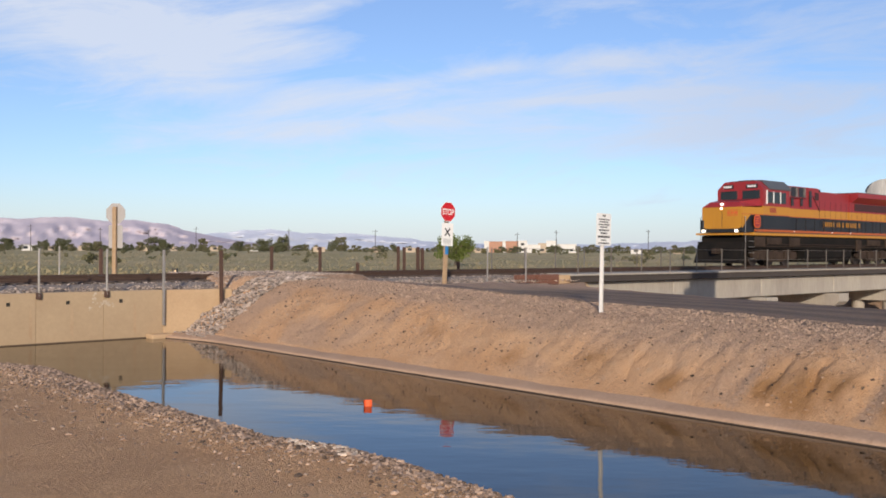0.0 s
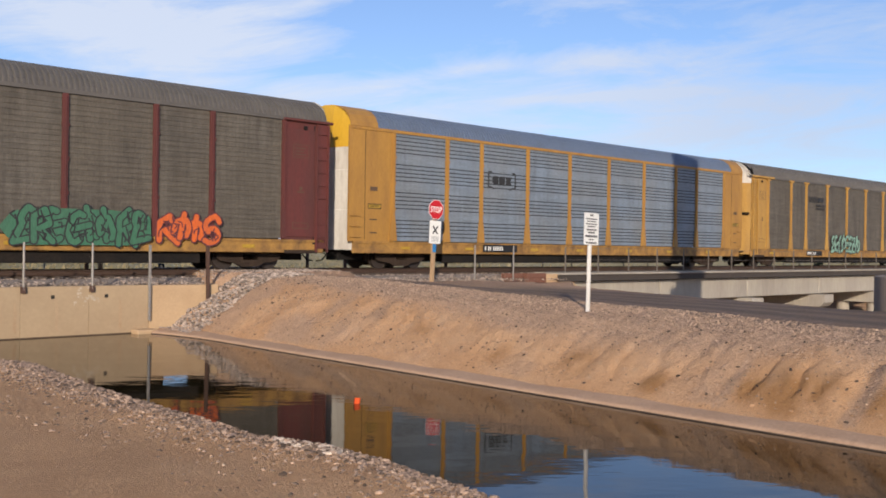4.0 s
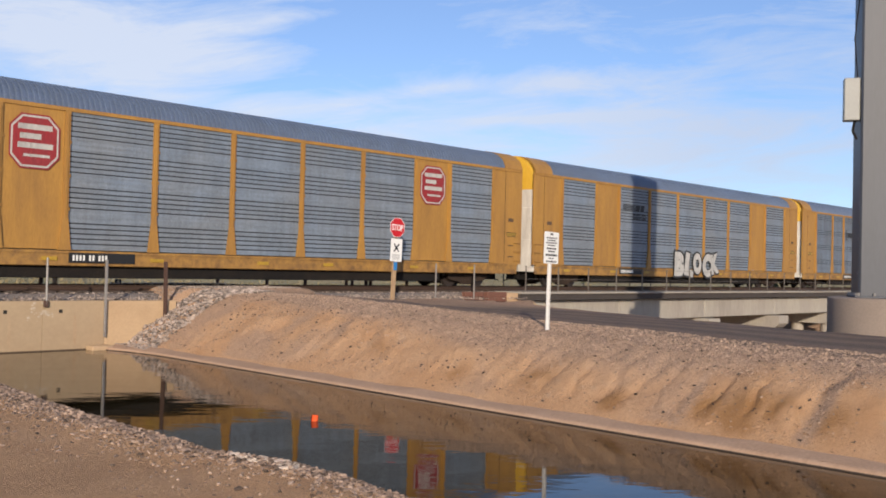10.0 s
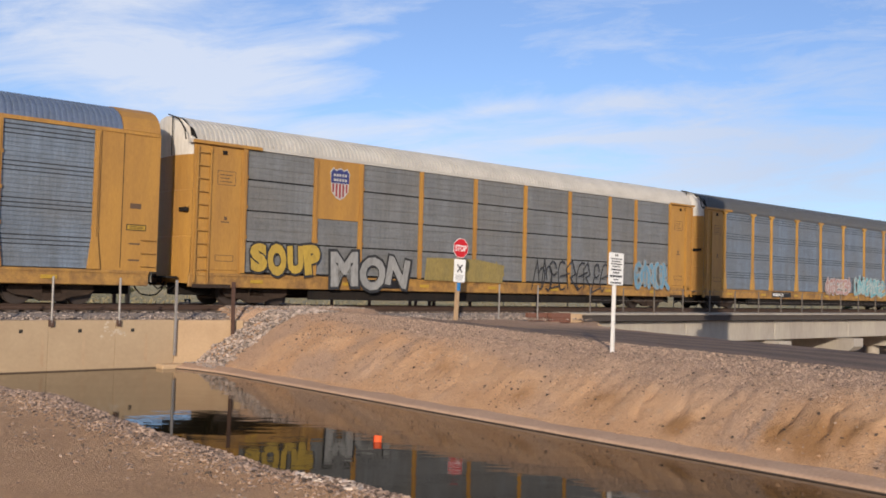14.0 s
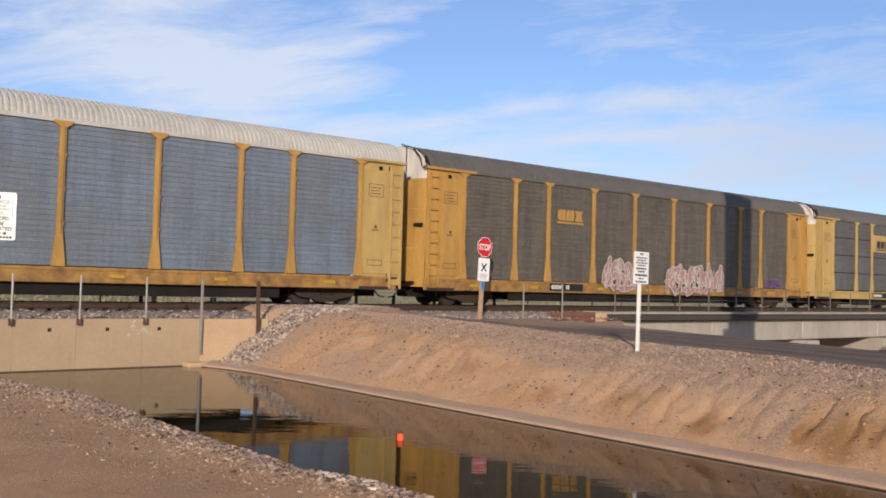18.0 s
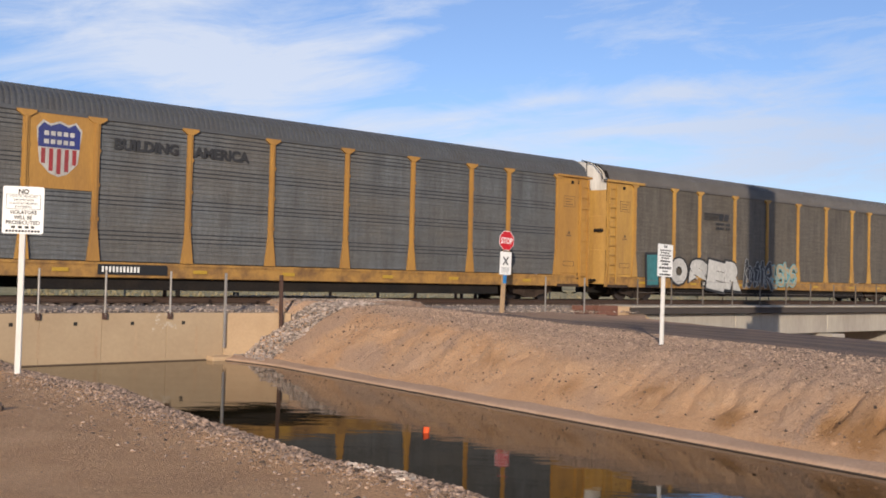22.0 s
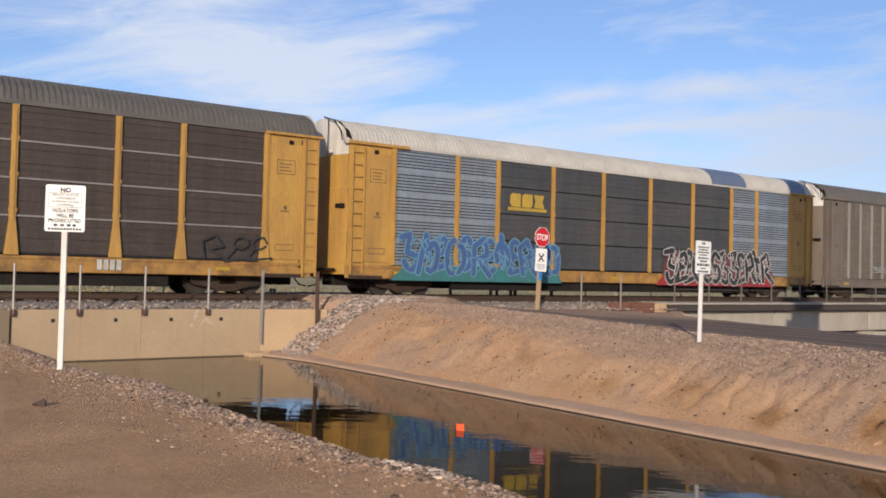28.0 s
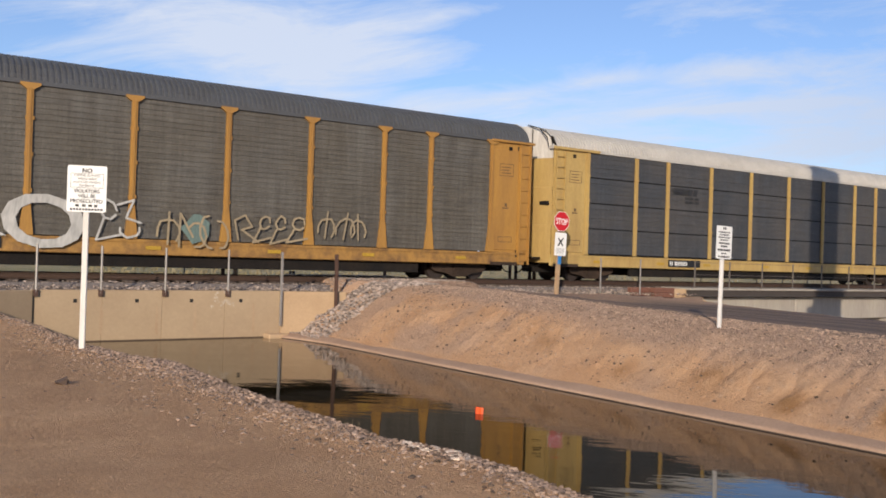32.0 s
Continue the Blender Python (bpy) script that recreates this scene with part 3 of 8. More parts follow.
def make_ground():
    xs, ys = spread(-14, 14, 0.062, -4500, 4500, 1.2), spread(5.0, 31, 0.062, -1500, 4800, 1.2)
    X, Y = np.meshgrid(xs, ys, indexing="ij")
    Z = ground_height(X, Y)
    q = X / K * CQ.x + (Y / K - 19.7) * CQ.y
    n = X * NV.x + (Y - 36.75) * NV.y
    c_ = X / K * CC.x + (Y / K - 19.7) * CC.y
    nx, ny = len(xs), len(ys)
    idx = np.arange(nx * ny).reshape(nx, ny)
    faces = np.stack([idx[:-1, :-1], idx[1:, :-1], idx[1:, 1:], idx[:-1, 1:]], -1).reshape(-1, 4)
    me = quick_mesh("ground", np.stack([X, Y, Z], -1).reshape(-1, 3), faces, ground_material(), True)
    wob = 0.35 * fbm(X, Y, 61, 4, 0.5)
    start = np.interp(c_, [-11, -7, -3, -0.5, 2.2, 3.7, 5.4, 6.5, 7.5, 8.5], [2.7, 2.4, 1.95, 1.65, 1.4, 1.35, 1.45, 1.4, 1.6, 1.55])      # where the loose gravel ends and bare sand begins
    chute = np.exp(-((c_ - 6.42 - 0.12 * q) / 0.17) ** 2) + np.exp(-((c_ - 8.55 - 0.2 * q) / 0.2) ** 2) + 0.7 * np.exp(-((c_ + 9.9) / 0.9) ** 2)
    pebbly = 0.75 * step(0.02, 0.42, fbm(X, Y, 65, 4, 0.55) + 0.15 * step(0, -6, c_))
    damp = np.zeros_like(X)
    for cq, cc, rq, rc, w in ((0.95, 3.15, 0.26, 0.30, 1.0), (0.72, 5.15, 0.20, 0.28, 0.9), (0.82, 6.95, 0.26, 0.24, 0.9), (0.80, 7.75, 0.34, 0.60, 1.0), (0.9, 9.0, 0.3, 0.4, 0.8), (0.9, 1.2, 0.2, 0.25, 0.5), (1.3, -1.6, 0.2, 0.4, 0.4)):
        damp = np.maximum(damp, w * np.exp(-((q - cq) / rq) ** 2 - ((c_ - cc - 0.35 * (q - cq)) / rc) ** 2))
    road0 = np.interp(c_, [-12, -6, -1, 3, 6, 9], [4.6, 4.3, 4.2, 3.7, 3.35, 3.1])
    layers = {
        "near": (q < -6).astype(float),
        "gravel": np.maximum(step(-0.3, 0.4, q + wob * 0.9 - start) * 0.95, np.maximum(pebbly, 0.9 * np.clip(chute, 0, 1) * step(-0.4, 0.1, chute + wob - 0.6)) * (q > 0.5)) * (q > 0),
        "damp": np.clip(damp * (1.1 + 1.6 * fbm(X, Y, 67, 4, 3.2)), 0, 1),
        "road": (step(-0.25, 0.35, q + 0.4 * wob - road0) * (1 - step(12.5, 14.0, q + wob)) * (n < -1.3)) * (0.86 + 0.14 * np.sin(q * 3.4 + wob * 2)) * (1 - 0.75 * step(-5.0, -9.0, c_)),
        "lip": ((q >= -0.1) & (q < 0.36)).astype(float),
        "scrub": step(5.5, 11, n + 2 * wob),
    }
    for name, v in layers.items():
        me.attributes.new(name, "FLOAT", "POINT").data.foreach_set("value", np.clip(v, 0, 1).reshape(-1).astype(np.float32))
    return thing("ground", "sandy canal banks with gravel and dry scrubland beyond", "ground", None, me, kind="structure")


make_ground()


def rubble(name, label, places, sizes, mat, seed, flat=0.65, category="gravel"):
    """Many loose stones as one mesh."""
    rng = np.random.RandomState(seed)
    t = (1 + 5 ** 0.5) / 2
    base = np.array([(-1, t, 0), (1, t, 0), (-1, -t, 0), (1, -t, 0), (0, -1, t), (0, 1, t), (0, -1, -t), (0, 1, -t), (t, 0, -1), (t, 0, 1), (-t, 0, -1), (-t, 0, 1)]) / 1.9
    tri = np.array([(0, 11, 5), (0, 5, 1), (0, 1, 7), (0, 7, 10), (0, 10, 11), (1, 5, 9), (5, 11, 4), (11, 10, 2), (10, 7, 6), (7, 1, 8), (3, 9, 4), (3, 4, 2), (3, 2, 6), (3, 6, 8), (3, 8, 9), (4, 9, 5), (2, 4, 11), (6, 2, 10), (8, 6, 7), (9, 8, 1)])
    k = len(places)
    v = base[None] * (1 + 0.28 * rng.randn(k, 12, 1)) * (0.7 + 0.6 * rng.rand(k, 1, 3))
    a = rng.rand(k) * 6.28
    ca, sa = np.cos(a)[:, None], np.sin(a)[:, None]
    v = np.stack([v[..., 0] * ca - v[..., 1] * sa, v[..., 0] * sa + v[..., 1] * ca, v[..., 2] * flat], -1) * np.asarray(sizes)[:, None, None] * 0.5
    v = v + np.asarray(places)[:, None, :]
    f = (tri[None] + 12 * np.arange(k)[:, None, None]).reshape(-1, 3)
    me = quick_mesh(name, v.reshape(-1, 3), f, mat)
    return thing(name, label, category, None, me, kind="stuff")


G_CLOD = material("sandy_clod", (0.42, 0.26, 0.155), 0.95, grain=0.25, scale=25, vary=0.3, spec=0.1)
G_WARM = material("warm_gravel", (0.375, 0.265, 0.19), 0.9, dirt=(0.20, 0.135, 0.10), grain=0.3, scale=30, vary=0.65, spec=0.2)
G_EDGE = material("mixed_bank_gravel", (0.29, 0.205, 0.15), 0.9, dirt=(0.13, 0.09, 0.07), grain=0.3, scale=20, vary=0.75, spec=0.2)
G_YARD = material("fine_yard_gravel", (0.52, 0.345, 0.22), 0.9, dirt=(0.30, 0.20, 0.14), grain=0.3, scale=20, vary=0.55, spec=0.2)
G_PALE = material("bleached_crust", (0.54, 0.44, 0.35), 0.9, dirt=(0.40, 0.31, 0.24), grain=0.25, scale=20, vary=0.4, spec=0.2)
G_GREY = material("grey_crushed_rock", (0.34, 0.275, 0.23), 0.9, dirt=(0.20, 0.15, 0.12), grain=0.3, scale=20, vary=0.7, spec=0.2)
G_BROWN = material("brown_pebble", (0.18, 0.115, 0.08), 0.9, grain=0.3, scale=20, vary=0.5, spec=0.2)
G_DARK = material("dark_stone", (0.10, 0.07, 0.055), 0.9, grain=0.3, scale=20, vary=0.4, spec=0.2)


def scatter(seed, k, q0, q1, c0, c1, s0, s1, keep=None, power=2.2):
    rng = np.random.RandomState(seed)
    q, c = rng.uniform(q0, q1, k), rng.uniform(c0, c1, k)
    if keep is not None:
        m = keep(q, c, rng)
        q, c = q[m], c[m]
    x, y = (q * CQ.x + c * CC.x) * K, (19.7 + q * CQ.y + c * CC.y) * K
    size = s0 + (s1 - s0) * rng.rand(len(q)) ** power
    z = ground_height(x, y) + size * 0.06
    return np.stack([x, y, z], -1), size


def make_gravel():
    start = lambda c: np.interp(c, [-11, -7, -3, -0.5, 2.2, 3.7, 5.4, 6.5, 7.5, 8.5], [2.7, 2.4, 1.95, 1.65, 1.4, 1.35, 1.45, 1.4, 1.6, 1.55])
    chute = lambda q, c: np.exp(-((c - 6.42 - 0.12 * q) / 0.17) ** 2) + np.exp(-((c - 8.55 - 0.2 * q) / 0.2) ** 2)
    p, s = scatter(1, 52000, 0.6, 4.6, -11.5, 9.5, 0.010, 0.046, lambda q, c, r: r.rand(len(q)) < 0.09 + 0.8 * np.clip((q - start(c) + 0.25) / 0.6, 0, 1) + 0.6 * chute(q, c) + 0.12 * (c < -1), power=2.6)
    rubble("bank_gravel", "loose brown and grey gravel on the sandy canal bank", p, s, G_WARM, 2)
    p, s = scatter(3, 2800, 0.5, 3.0, -12, 9.5, 0.012, 0.075, lambda q, c, r: r.rand(len(q)) < 0.3 + 0.7 * (np.sin(c * 1.3) + np.sin(c * 0.41 + q * 2) > 0.8), power=4)
    rubble("bank_stones", "scattered dark stones on the sandy canal bank", p, s, G_DARK, 4)
    # clods and stones at the foot of the slope
    p, s = scatter(11, 2600, 0.42, 0.85, -12, 9.5, 0.010, 0.06, lambda q, c, r: r.rand(len(q)) < 0.35 + 0.65 * (c > 5.8), power=4)
    rubble("bank_clods", "crumbled sandy clods at the foot of the bank", p, s, G_CLOD, 12)
    # stones along the crest of the near bank, down its slope and on its flat top
    crest = lambda c: np.interp(c, [-14, -2.6, 1.25, 2.5, 3.7, 4.5, 5.9, 8.7, 9.4, 9.9, 10.5, 14], [-9.8, -9.85, -9.9, -9.72, -9.44, -9.58, -9.70, -9.76, -9.56, -9.52, -9.58, -9.65])
    wide = lambda c: np.interp(c, [-14, 0, 2, 3.7, 5.5, 8, 14], [0.12, 0.16, 0.26, 0.36, 0.30, 0.24, 0.24])
    p, s = scatter(5, 90000, -10.8, -9.2, -9, 12.5, 0.008, 0.042, lambda q, c, r: r.rand(len(q)) < np.exp(-((q - crest(c) + 0.12) / wide(c)) ** 2) * 0.95 * (1 - 0.5 * (c < 1)) + 0.025, power=2.8)
    rubble("edge_gravel", "grey and brown gravel along the crest of the near canal bank", p, s, G_EDGE, 6)
    p, s = scatter(21, 16000, -9.75, -9.0, -4, 12.5, 0.008, 0.042, power=2.6)
    rubble("slope_gravel", "loose gravel spilling down the near canal bank", p, s, G_EDGE, 22)
    p, s = scatter(7, 20000, -15.0, -10.0, -8, 12.5, 0.003, 0.013, lambda q, c, r: r.rand(len(q)) < 0.15 + 0.85 * (fbm(q, c, 19, 3, 0.6) > 0.1), power=3)
    rubble("yard_gravel", "fine loose gravel on the packed sandy ground", p, s, G_YARD, 8)
    p, s = scatter(9, 700, -14.5, -10.0, -10, 12.5, 0.006, 0.035, power=6)
    rubble("yard_stones", "small dark stones on the packed sandy ground", p, s, G_BROWN, 10)
    # bleached crust on the crest
    p, s = scatter(25, 260, -9.8, -9.55, 9.0, 9.7, 0.010, 0.04, power=2.0)
    rubble("crust_gravel", "bleached white crust and pebbles on the bank crest", p, s, G_PALE, 26)


make_gravel()
stone = rubble("stone", "dark brown stone lying on packed sandy ground", [(-4.53, 8.09, float(ground_height(-4.53, 8.09)) + 0.02)], [0.15], G_DARK, 77, category="stone")
stone["kind"] = ""


def make_water():
    m = bpy.data.materials.new("murky_canal_water")
    m.use_nodes = True
    nt = m.node_tree
    b = nt.nodes["Principled BSDF"]
    b.inputs["Base Color"].default_value = (0.017, 0.013, 0.006, 1)
    b.inputs["Roughness"].default_value = 0.03
    b.inputs["IOR"].default_value = 1.333
    tc = nt.nodes.new("ShaderNodeTexCoord")
    mp = nt.nodes.new("ShaderNodeMapping")
    mp.inputs["Rotation"].default_value = (0, 0, radians(47))
    mp.inputs["Scale"].default_value = (0.35, 1.0, 1)
    nt.links.new(tc.outputs["Object"], mp.inputs[0])
    n = nt.nodes.new("ShaderNodeTexNoise")
    n.inputs["Scale"].default_value, n.inputs["Detail"].default_value = 1.6, 3
    nt.links.new(mp.outputs[0], n.inputs["Vector"])
    n2 = nt.nodes.new("ShaderNodeTexNoise")
    n2.inputs["Scale"].default_value, n2.inputs["Detail"].default_value = 9.0, 2
    nt.links.new(mp.outputs[0], n2.inputs["Vector"])
    mx = nt.nodes.new("ShaderNodeMath")
    mx.operation = "MULTIPLY_ADD"
    nt.links.new(n2.outputs["Fac"], mx.inputs[0])
    mx.inputs[1].default_value = 0.10
    nt.links.new(n.outputs["Fac"], mx.inputs[2])
    bp = nt.nodes.new("ShaderNodeBump")
    bp.inputs["Strength"].default_value, bp.inputs["Distance"].default_value = 0.10, 0.05
    nt.links.new(mx.outputs[0], bp.inputs["Height"])
    nt.links.new(bp.outputs[0], b.inputs["Normal"])
    pts = [canal_at(0.1, -40), canal_at(0.1, 90), canal_at(-9.2, 90), canal_at(-9.2, -40)]
    me = mesh_of("water", [(p.x, p.y, 0.0) for p in pts], [(3, 2, 1, 0)], [m])
    thing("water", "calm murky brown canal water reflecting the sky", "water", None, me, kind="structure")


make_water()


def make_lip():
    kerb = material("sandy_concrete_kerb", (0.46, 0.31, 0.21), 0.95, dirt=(0.37, 0.235, 0.15), dirt_amount=0.7, grain=0.12, scale=5, bump=0.25, spec=0.2)
    wet = material("wet_dark_concrete", (0.07, 0.05, 0.038), 0.6, grain=0.2)
    t = thing("canal_lip", "low sandy concrete lip along the far edge of the canal", "kerb", None, kind="structure")
    cs = [-12.3] + [-12.0 + 3.5 * k for k in range(14)]
    for a, b in zip(cs, cs[1:]):
        m = Build()
        steps = 7
        v, f, sl = [], [], []
        for i in range(steps + 1):
            c = a + 0.002 + (b - a - 0.004) * i / steps
            bend = 0.45 * max(0.0, (-9.0 - c) / 3.0) ** 2
            w = 0.012 * math.sin(c * 1.7) + 0.008 * math.sin(c * 4.1)
            prof = [(-0.03, -0.4), (-0.03, 0.02), (-0.015, 0.045), (0.03, 0.07), (0.14, 0.09), (0.42 + w, 0.125 + w), (0.66, 0.14), (0.66, -0.3)]
            for q, z in prof:
                p = canal_at(q - bend, c)
                v.append((p.x, p.y, z))
        k = 8
        for i in range(steps):
            for j in range(k - 1):
                f.append((i * k + j, i * k + j + 1, (i + 1) * k + j + 1, (i + 1) * k + j))
                sl.append(1 if j < 1 else 0)
        part("lip_slab", mesh_of("lip_slab", v, f, (kerb, wet), sl), t)


make_lip()

# ---- concrete head wall of the culvert ----
CONCRETE = material("stained_concrete", (0.41, 0.305, 0.195), 0.9, dirt=(0.33, 0.235, 0.15), dirt_amount=0.6, grain=0.05, scale=3, bump=0.15, spec=0.2)
# Paler, more orange concrete: sunlight on the right wing wall is put in.
CONCRETE_PALE_LIT = material("pale_sunlit_concrete", (0.49, 0.345, 0.21), 0.9, dirt=(0.38, 0.25, 0.145), dirt_amount=0.6, grain=0.06, scale=4, bump=0.15, spec=0.2)
GALV = material("galvanised_post", (0.33, 0.31, 0.29), 0.5, 0.5, dirt=(0.22, 0.18, 0.15), grain=0.15)
WEATHERED = material("weathered_railing_steel", (0.17, 0.15, 0.13), 0.7, 0.3, dirt=(0.11, 0.085, 0.07), grain=0.15)
RUSTY = material("rusted_steel", (0.085, 0.045, 0.032), 0.85, dirt=(0.05, 0.03, 0.025), grain=0.25, bump=0.2)
DARKHOLE = material("dark_recess", (0.02, 0.018, 0.016), 0.9)


def frame_pose(s, n, turn=0.0):
    p = at(s, n)
    return pose(p.x, p.y, 0, 0, 0, 41.5 + turn)


def make_wall():
    wall = thing("head_wall", "stained concrete culvert head wall above the water, with small drain holes", "wall", frame_pose(0, -1.5), kind="structure")
    joints = [-19.45, -17.7, -16.05, -14.2, -12.42]
    for a, b in zip(joints, joints[1:]):
        part("wall_panel", Build().box(a + 0.003, 0, -1.7, b - 0.003, 0.32, 1.40, chamfer=0.006).mesh("wall_panel", CONCRETE), wall)
    part("wall_core", Build().box(-19.45, 0.03, -1.7, -12.42, 0.30, 1.38).mesh("wall_core", CONCRETE), wall)
    for s in (-18.4, -16.76, -15.2, -13.7):
        part("drain_hole", Build().box(s - 0.05, -0.006, 1.06, s + 0.05, 0.02, 1.16).mesh("drain_hole", DARKHOLE), wall, "dark square drain hole")
    # splash of pale lime on the face
    rng = random.Random(5)
    b = Build()
    for _ in range(26):
        x, z, r = -14.35 + rng.gauss(0, 0.2), 1.08 + rng.gauss(0, 0.12), rng.uniform(0.012, 0.05)
        b.prism([(x + r * math.cos(k) * 1.2, z + r * math.sin(k)) for k in [i * 1.047 for i in range(6)]][::-1], "y", -0.004, 0.002)
    part("lime_stain", b.mesh("lime_stain", material("lime_stain", (0.48, 0.39, 0.29), 0.9)), wall, "pale splash of lime on the concrete")
    part("wet_line", Build().box(-19.4, -0.008, -0.2, -12.5, -0.002, 0.03).mesh("wet_line", material("wet_concrete_line", (0.10, 0.065, 0.04), 0.6, grain=0.2)), wall, "dark wet line at the water")
    for x in (-17.72, -16.2, -15.1, -13.3):
        part("rust_streak", Build().prism([(x - 0.03, 0.25), (x + 0.05, 0.12), (x + 0.06, 0.75), (x + 0.01, 1.05), (x - 0.02, 0.9)][::-1], "y", -0.003, 0.002).mesh("rust_streak", material("rusty_stain", (0.37, 0.25, 0.15), 0.9, dirt=(0.44, 0.33, 0.21), dirt_amount=0.8, grain=0.1)), wall, "faint rusty run on the concrete")
    part("joint", Build().box(-19.47, -0.012, -0.2, -19.42, 0.012, 1.38).mesh("joint", DARKHOLE), wall, "dark joint at the end of the wall")
    sill = Build().box(-12.95, -0.45, -0.3, -12.3, 0.02, 0.12, chamfer=0.03).mesh("wall_foot", CONCRETE_PALE_LIT)
    part("wall_foot", sill, wall, "low pale concrete foot at the waterline")
    for name, s0, turn, length, sgn in (("wing_wall_right", -12.42, -4, 2.2, 1), ("wing_wall_left", -19.45, 26, 4.0, -1)):
        w = thing("wing_wall", "concrete wing wall beside the culvert head wall", "wall", frame_pose(s0, -1.5, turn), kind="structure")
        a, b_ = (0.01, length) if sgn > 0 else (-length, -0.01)
        part("wall_panel", Build().box(a, 0, -1.7, b_, 0.3, 1.39, chamfer=0.015).mesh("wall_panel", CONCRETE_PALE_LIT if sgn > 0 else CONCRETE), w)


make_wall()


def make_rail_posts():
    """Railing posts bolted to the head wall."""
    post = Build()
    post.tube((0, 0, 0), (0, 0, 1.30), 0.032, sides=8)
    bracket = Build().box(-0.06, -0.03, -0.08, 0.06, 0.10, 0.10, chamfer=0.008)
    mp, mb = post.mesh("pipe", GALV), bracket.mesh("bracket", RUSTY)
    for s, z, h in ((-19.4, 1.33, 1.0), (-17.75, 1.33, 1.0), (-15.99, 1.33, 1.0), (-14.13, 1.33, 1.0)):
        t = thing("railing_post", "grey pipe railing post bolted to the concrete wall", "post", frame_pose(s, -1.5) @ pose(0, -0.05, z - 0.02), group="railing posts on the wall")
        part("pipe", mp, t)
        part("bracket", mb, t, "rusty steel bracket")
    t = thing("railing_post", "tall grey channel post standing at the wall joint", "post", frame_pose(-12.43, -1.56) @ pose(0, 0, 0.35), group="railing posts on the wall")
    part("pipe", Build().box(-0.035, -0.035, 0, 0.035, 0.035, 2.24, chamfer=0.006).mesh("pipe", GALV), t)
    t = thing("rail_post", "dark rusted rail post set in the bank beside the wall", "post", frame_pose(-10.62, -1.72) @ pose(0, 0, 0.75, 0, -1, 0))
    part("post", Build().box(-0.06, -0.02, 0, 0.06, 0.02, 1.82).box(-0.03, -0.06, 0, 0.03, 0.06, 1.80).mesh("post", RUSTY), t)
    # posts of the far railing, over the other mouth of the culvert
    for s in (-20.0, -16.5, -12.9):
        t = thing("railing_post", "grey pipe railing post on the far side of the track", "post", frame_pose(s, 5.9) @ pose(0, 0, 1.1), group="railing posts beyond the track")
        part("pipe", Build().tube((0, 0, 0), (0, 0, 1.6), 0.032).mesh("pipe", GALV), t)


make_rail_posts()


def make_riprap():
    rng = np.random.RandomState(12)
    s, n = -12.2 + 4.4 * rng.rand(4200), -1.40 - rng.rand(4200) ** 1.4 * 1.9
    x, y = U.x * s + NV.x * n, 36.75 + U.y * s + NV.y * n
    pts, size = np.stack([x, y, ground_height(x, y) + 0.03], -1), 0.03 + 0.11 * rng.rand(4200) ** 2
    rubble("riprap", "heap of grey crushed rock where the bank meets the wall", pts, size, G_GREY, 13, category="rocks")
    s, n = rng.uniform(-10.3, -4.2, 6500), rng.uniform(-1.6, 4.4, 6500)
    x, y = U.x * s + NV.x * n, 36.75 + U.y * s + NV.y * n
    rubble("crossing_gravel", "grey gravel packed over the track at the crossing", np.stack([x, y, ground_height(x, y) + 0.01], -1), 0.025 + 0.05 * rng.rand(6500) ** 2, G_GREY, 15)
    s, n = rng.uniform(-34, 7, 9000), rng.uniform(-1.25, 0.2, 9000)
    pts = np.stack([U.x * s + NV.x * n, 36.75 + U.y * s + NV.y * n, 1.30 + np.maximum(0, n + 1.2) * 0.17 + rng.rand(9000) * 0.05], -1)
    size = 0.03 + 0.05 * rng.rand(9000)
    rubble("ballast_stones", "grey crushed rock ballast beside the track", pts, size, G_GREY, 14)


make_riprap()

# ---- railway track ----
RAILM = material("rusty_rail_steel", (0.09, 0.055, 0.04), 0.6, 0.4, grain=0.2)
TIEM = material("weathered_tie_wood", (0.075, 0.055, 0.045), 0.9, dirt=(0.12, 0.10, 0.085), grain=0.3, streak=False, bump=0.2)


def make_track():
    # ballast bed, broken by the bridge
    b = Build()
    for a, e in ((-900, 6.0), (62.0, 1500)):
        b.prism([(-3.0, -0.75), (3.0, -0.75), (1.75, -0.24), (-1.75, -0.24)], "x", a, e)
    bed = b.mesh("ballast", material("ballast_rock", (0.22, 0.19, 0.17), 0.95, dirt=(0.15, 0.12, 0.10), grain=0.45, scale=12, bump=0.8, bump_scale=25, spec=0.2))
    thing("ballast_bed", "grey crushed rock bed under the railway track", "ballast", at_track(0), bed, kind="structure")
    track = thing("railway_track", "single railway track with rusty rails on wooden ties", "track", at_track(0), kind="structure")
    prof = [(-0.07, -0.17), (0.07, -0.17), (0.07, -0.15), (0.012, -0.13), (0.012, -0.05), (0.035, -0.035), (0.035, 0.0), (-0.035, 0.0), (-0.035, -0.035), (-0.012, -0.05), (-0.012, -0.13), (-0.07, -0.15)]
    for y in (-0.755, 0.755):
        part("rail", Build().prism([(p + y, z) for p, z in prof], "x", -900, 1500).mesh("rail", RAILM), track, "rusty steel rail with a worn head")
    tie = Build().box(-0.115, -1.3, -0.36, 0.115, 1.3, -0.175, chamfer=0.012).mesh("tie", TIEM)
    for k in range(170):
        t = part("tie", tie, track)
        t.location = (-44 + k * 0.53, 0, 0)


make_track()

# ---- concrete bridge over the wash ----
GIRDER = material("pale_girder_concrete", (0.385, 0.35, 0.295), 0.85, dirt=(0.25, 0.22, 0.195), dirt_amount=0.75, grain=0.1, scale=3, streak=True, bump=0.1, spec=0.2)


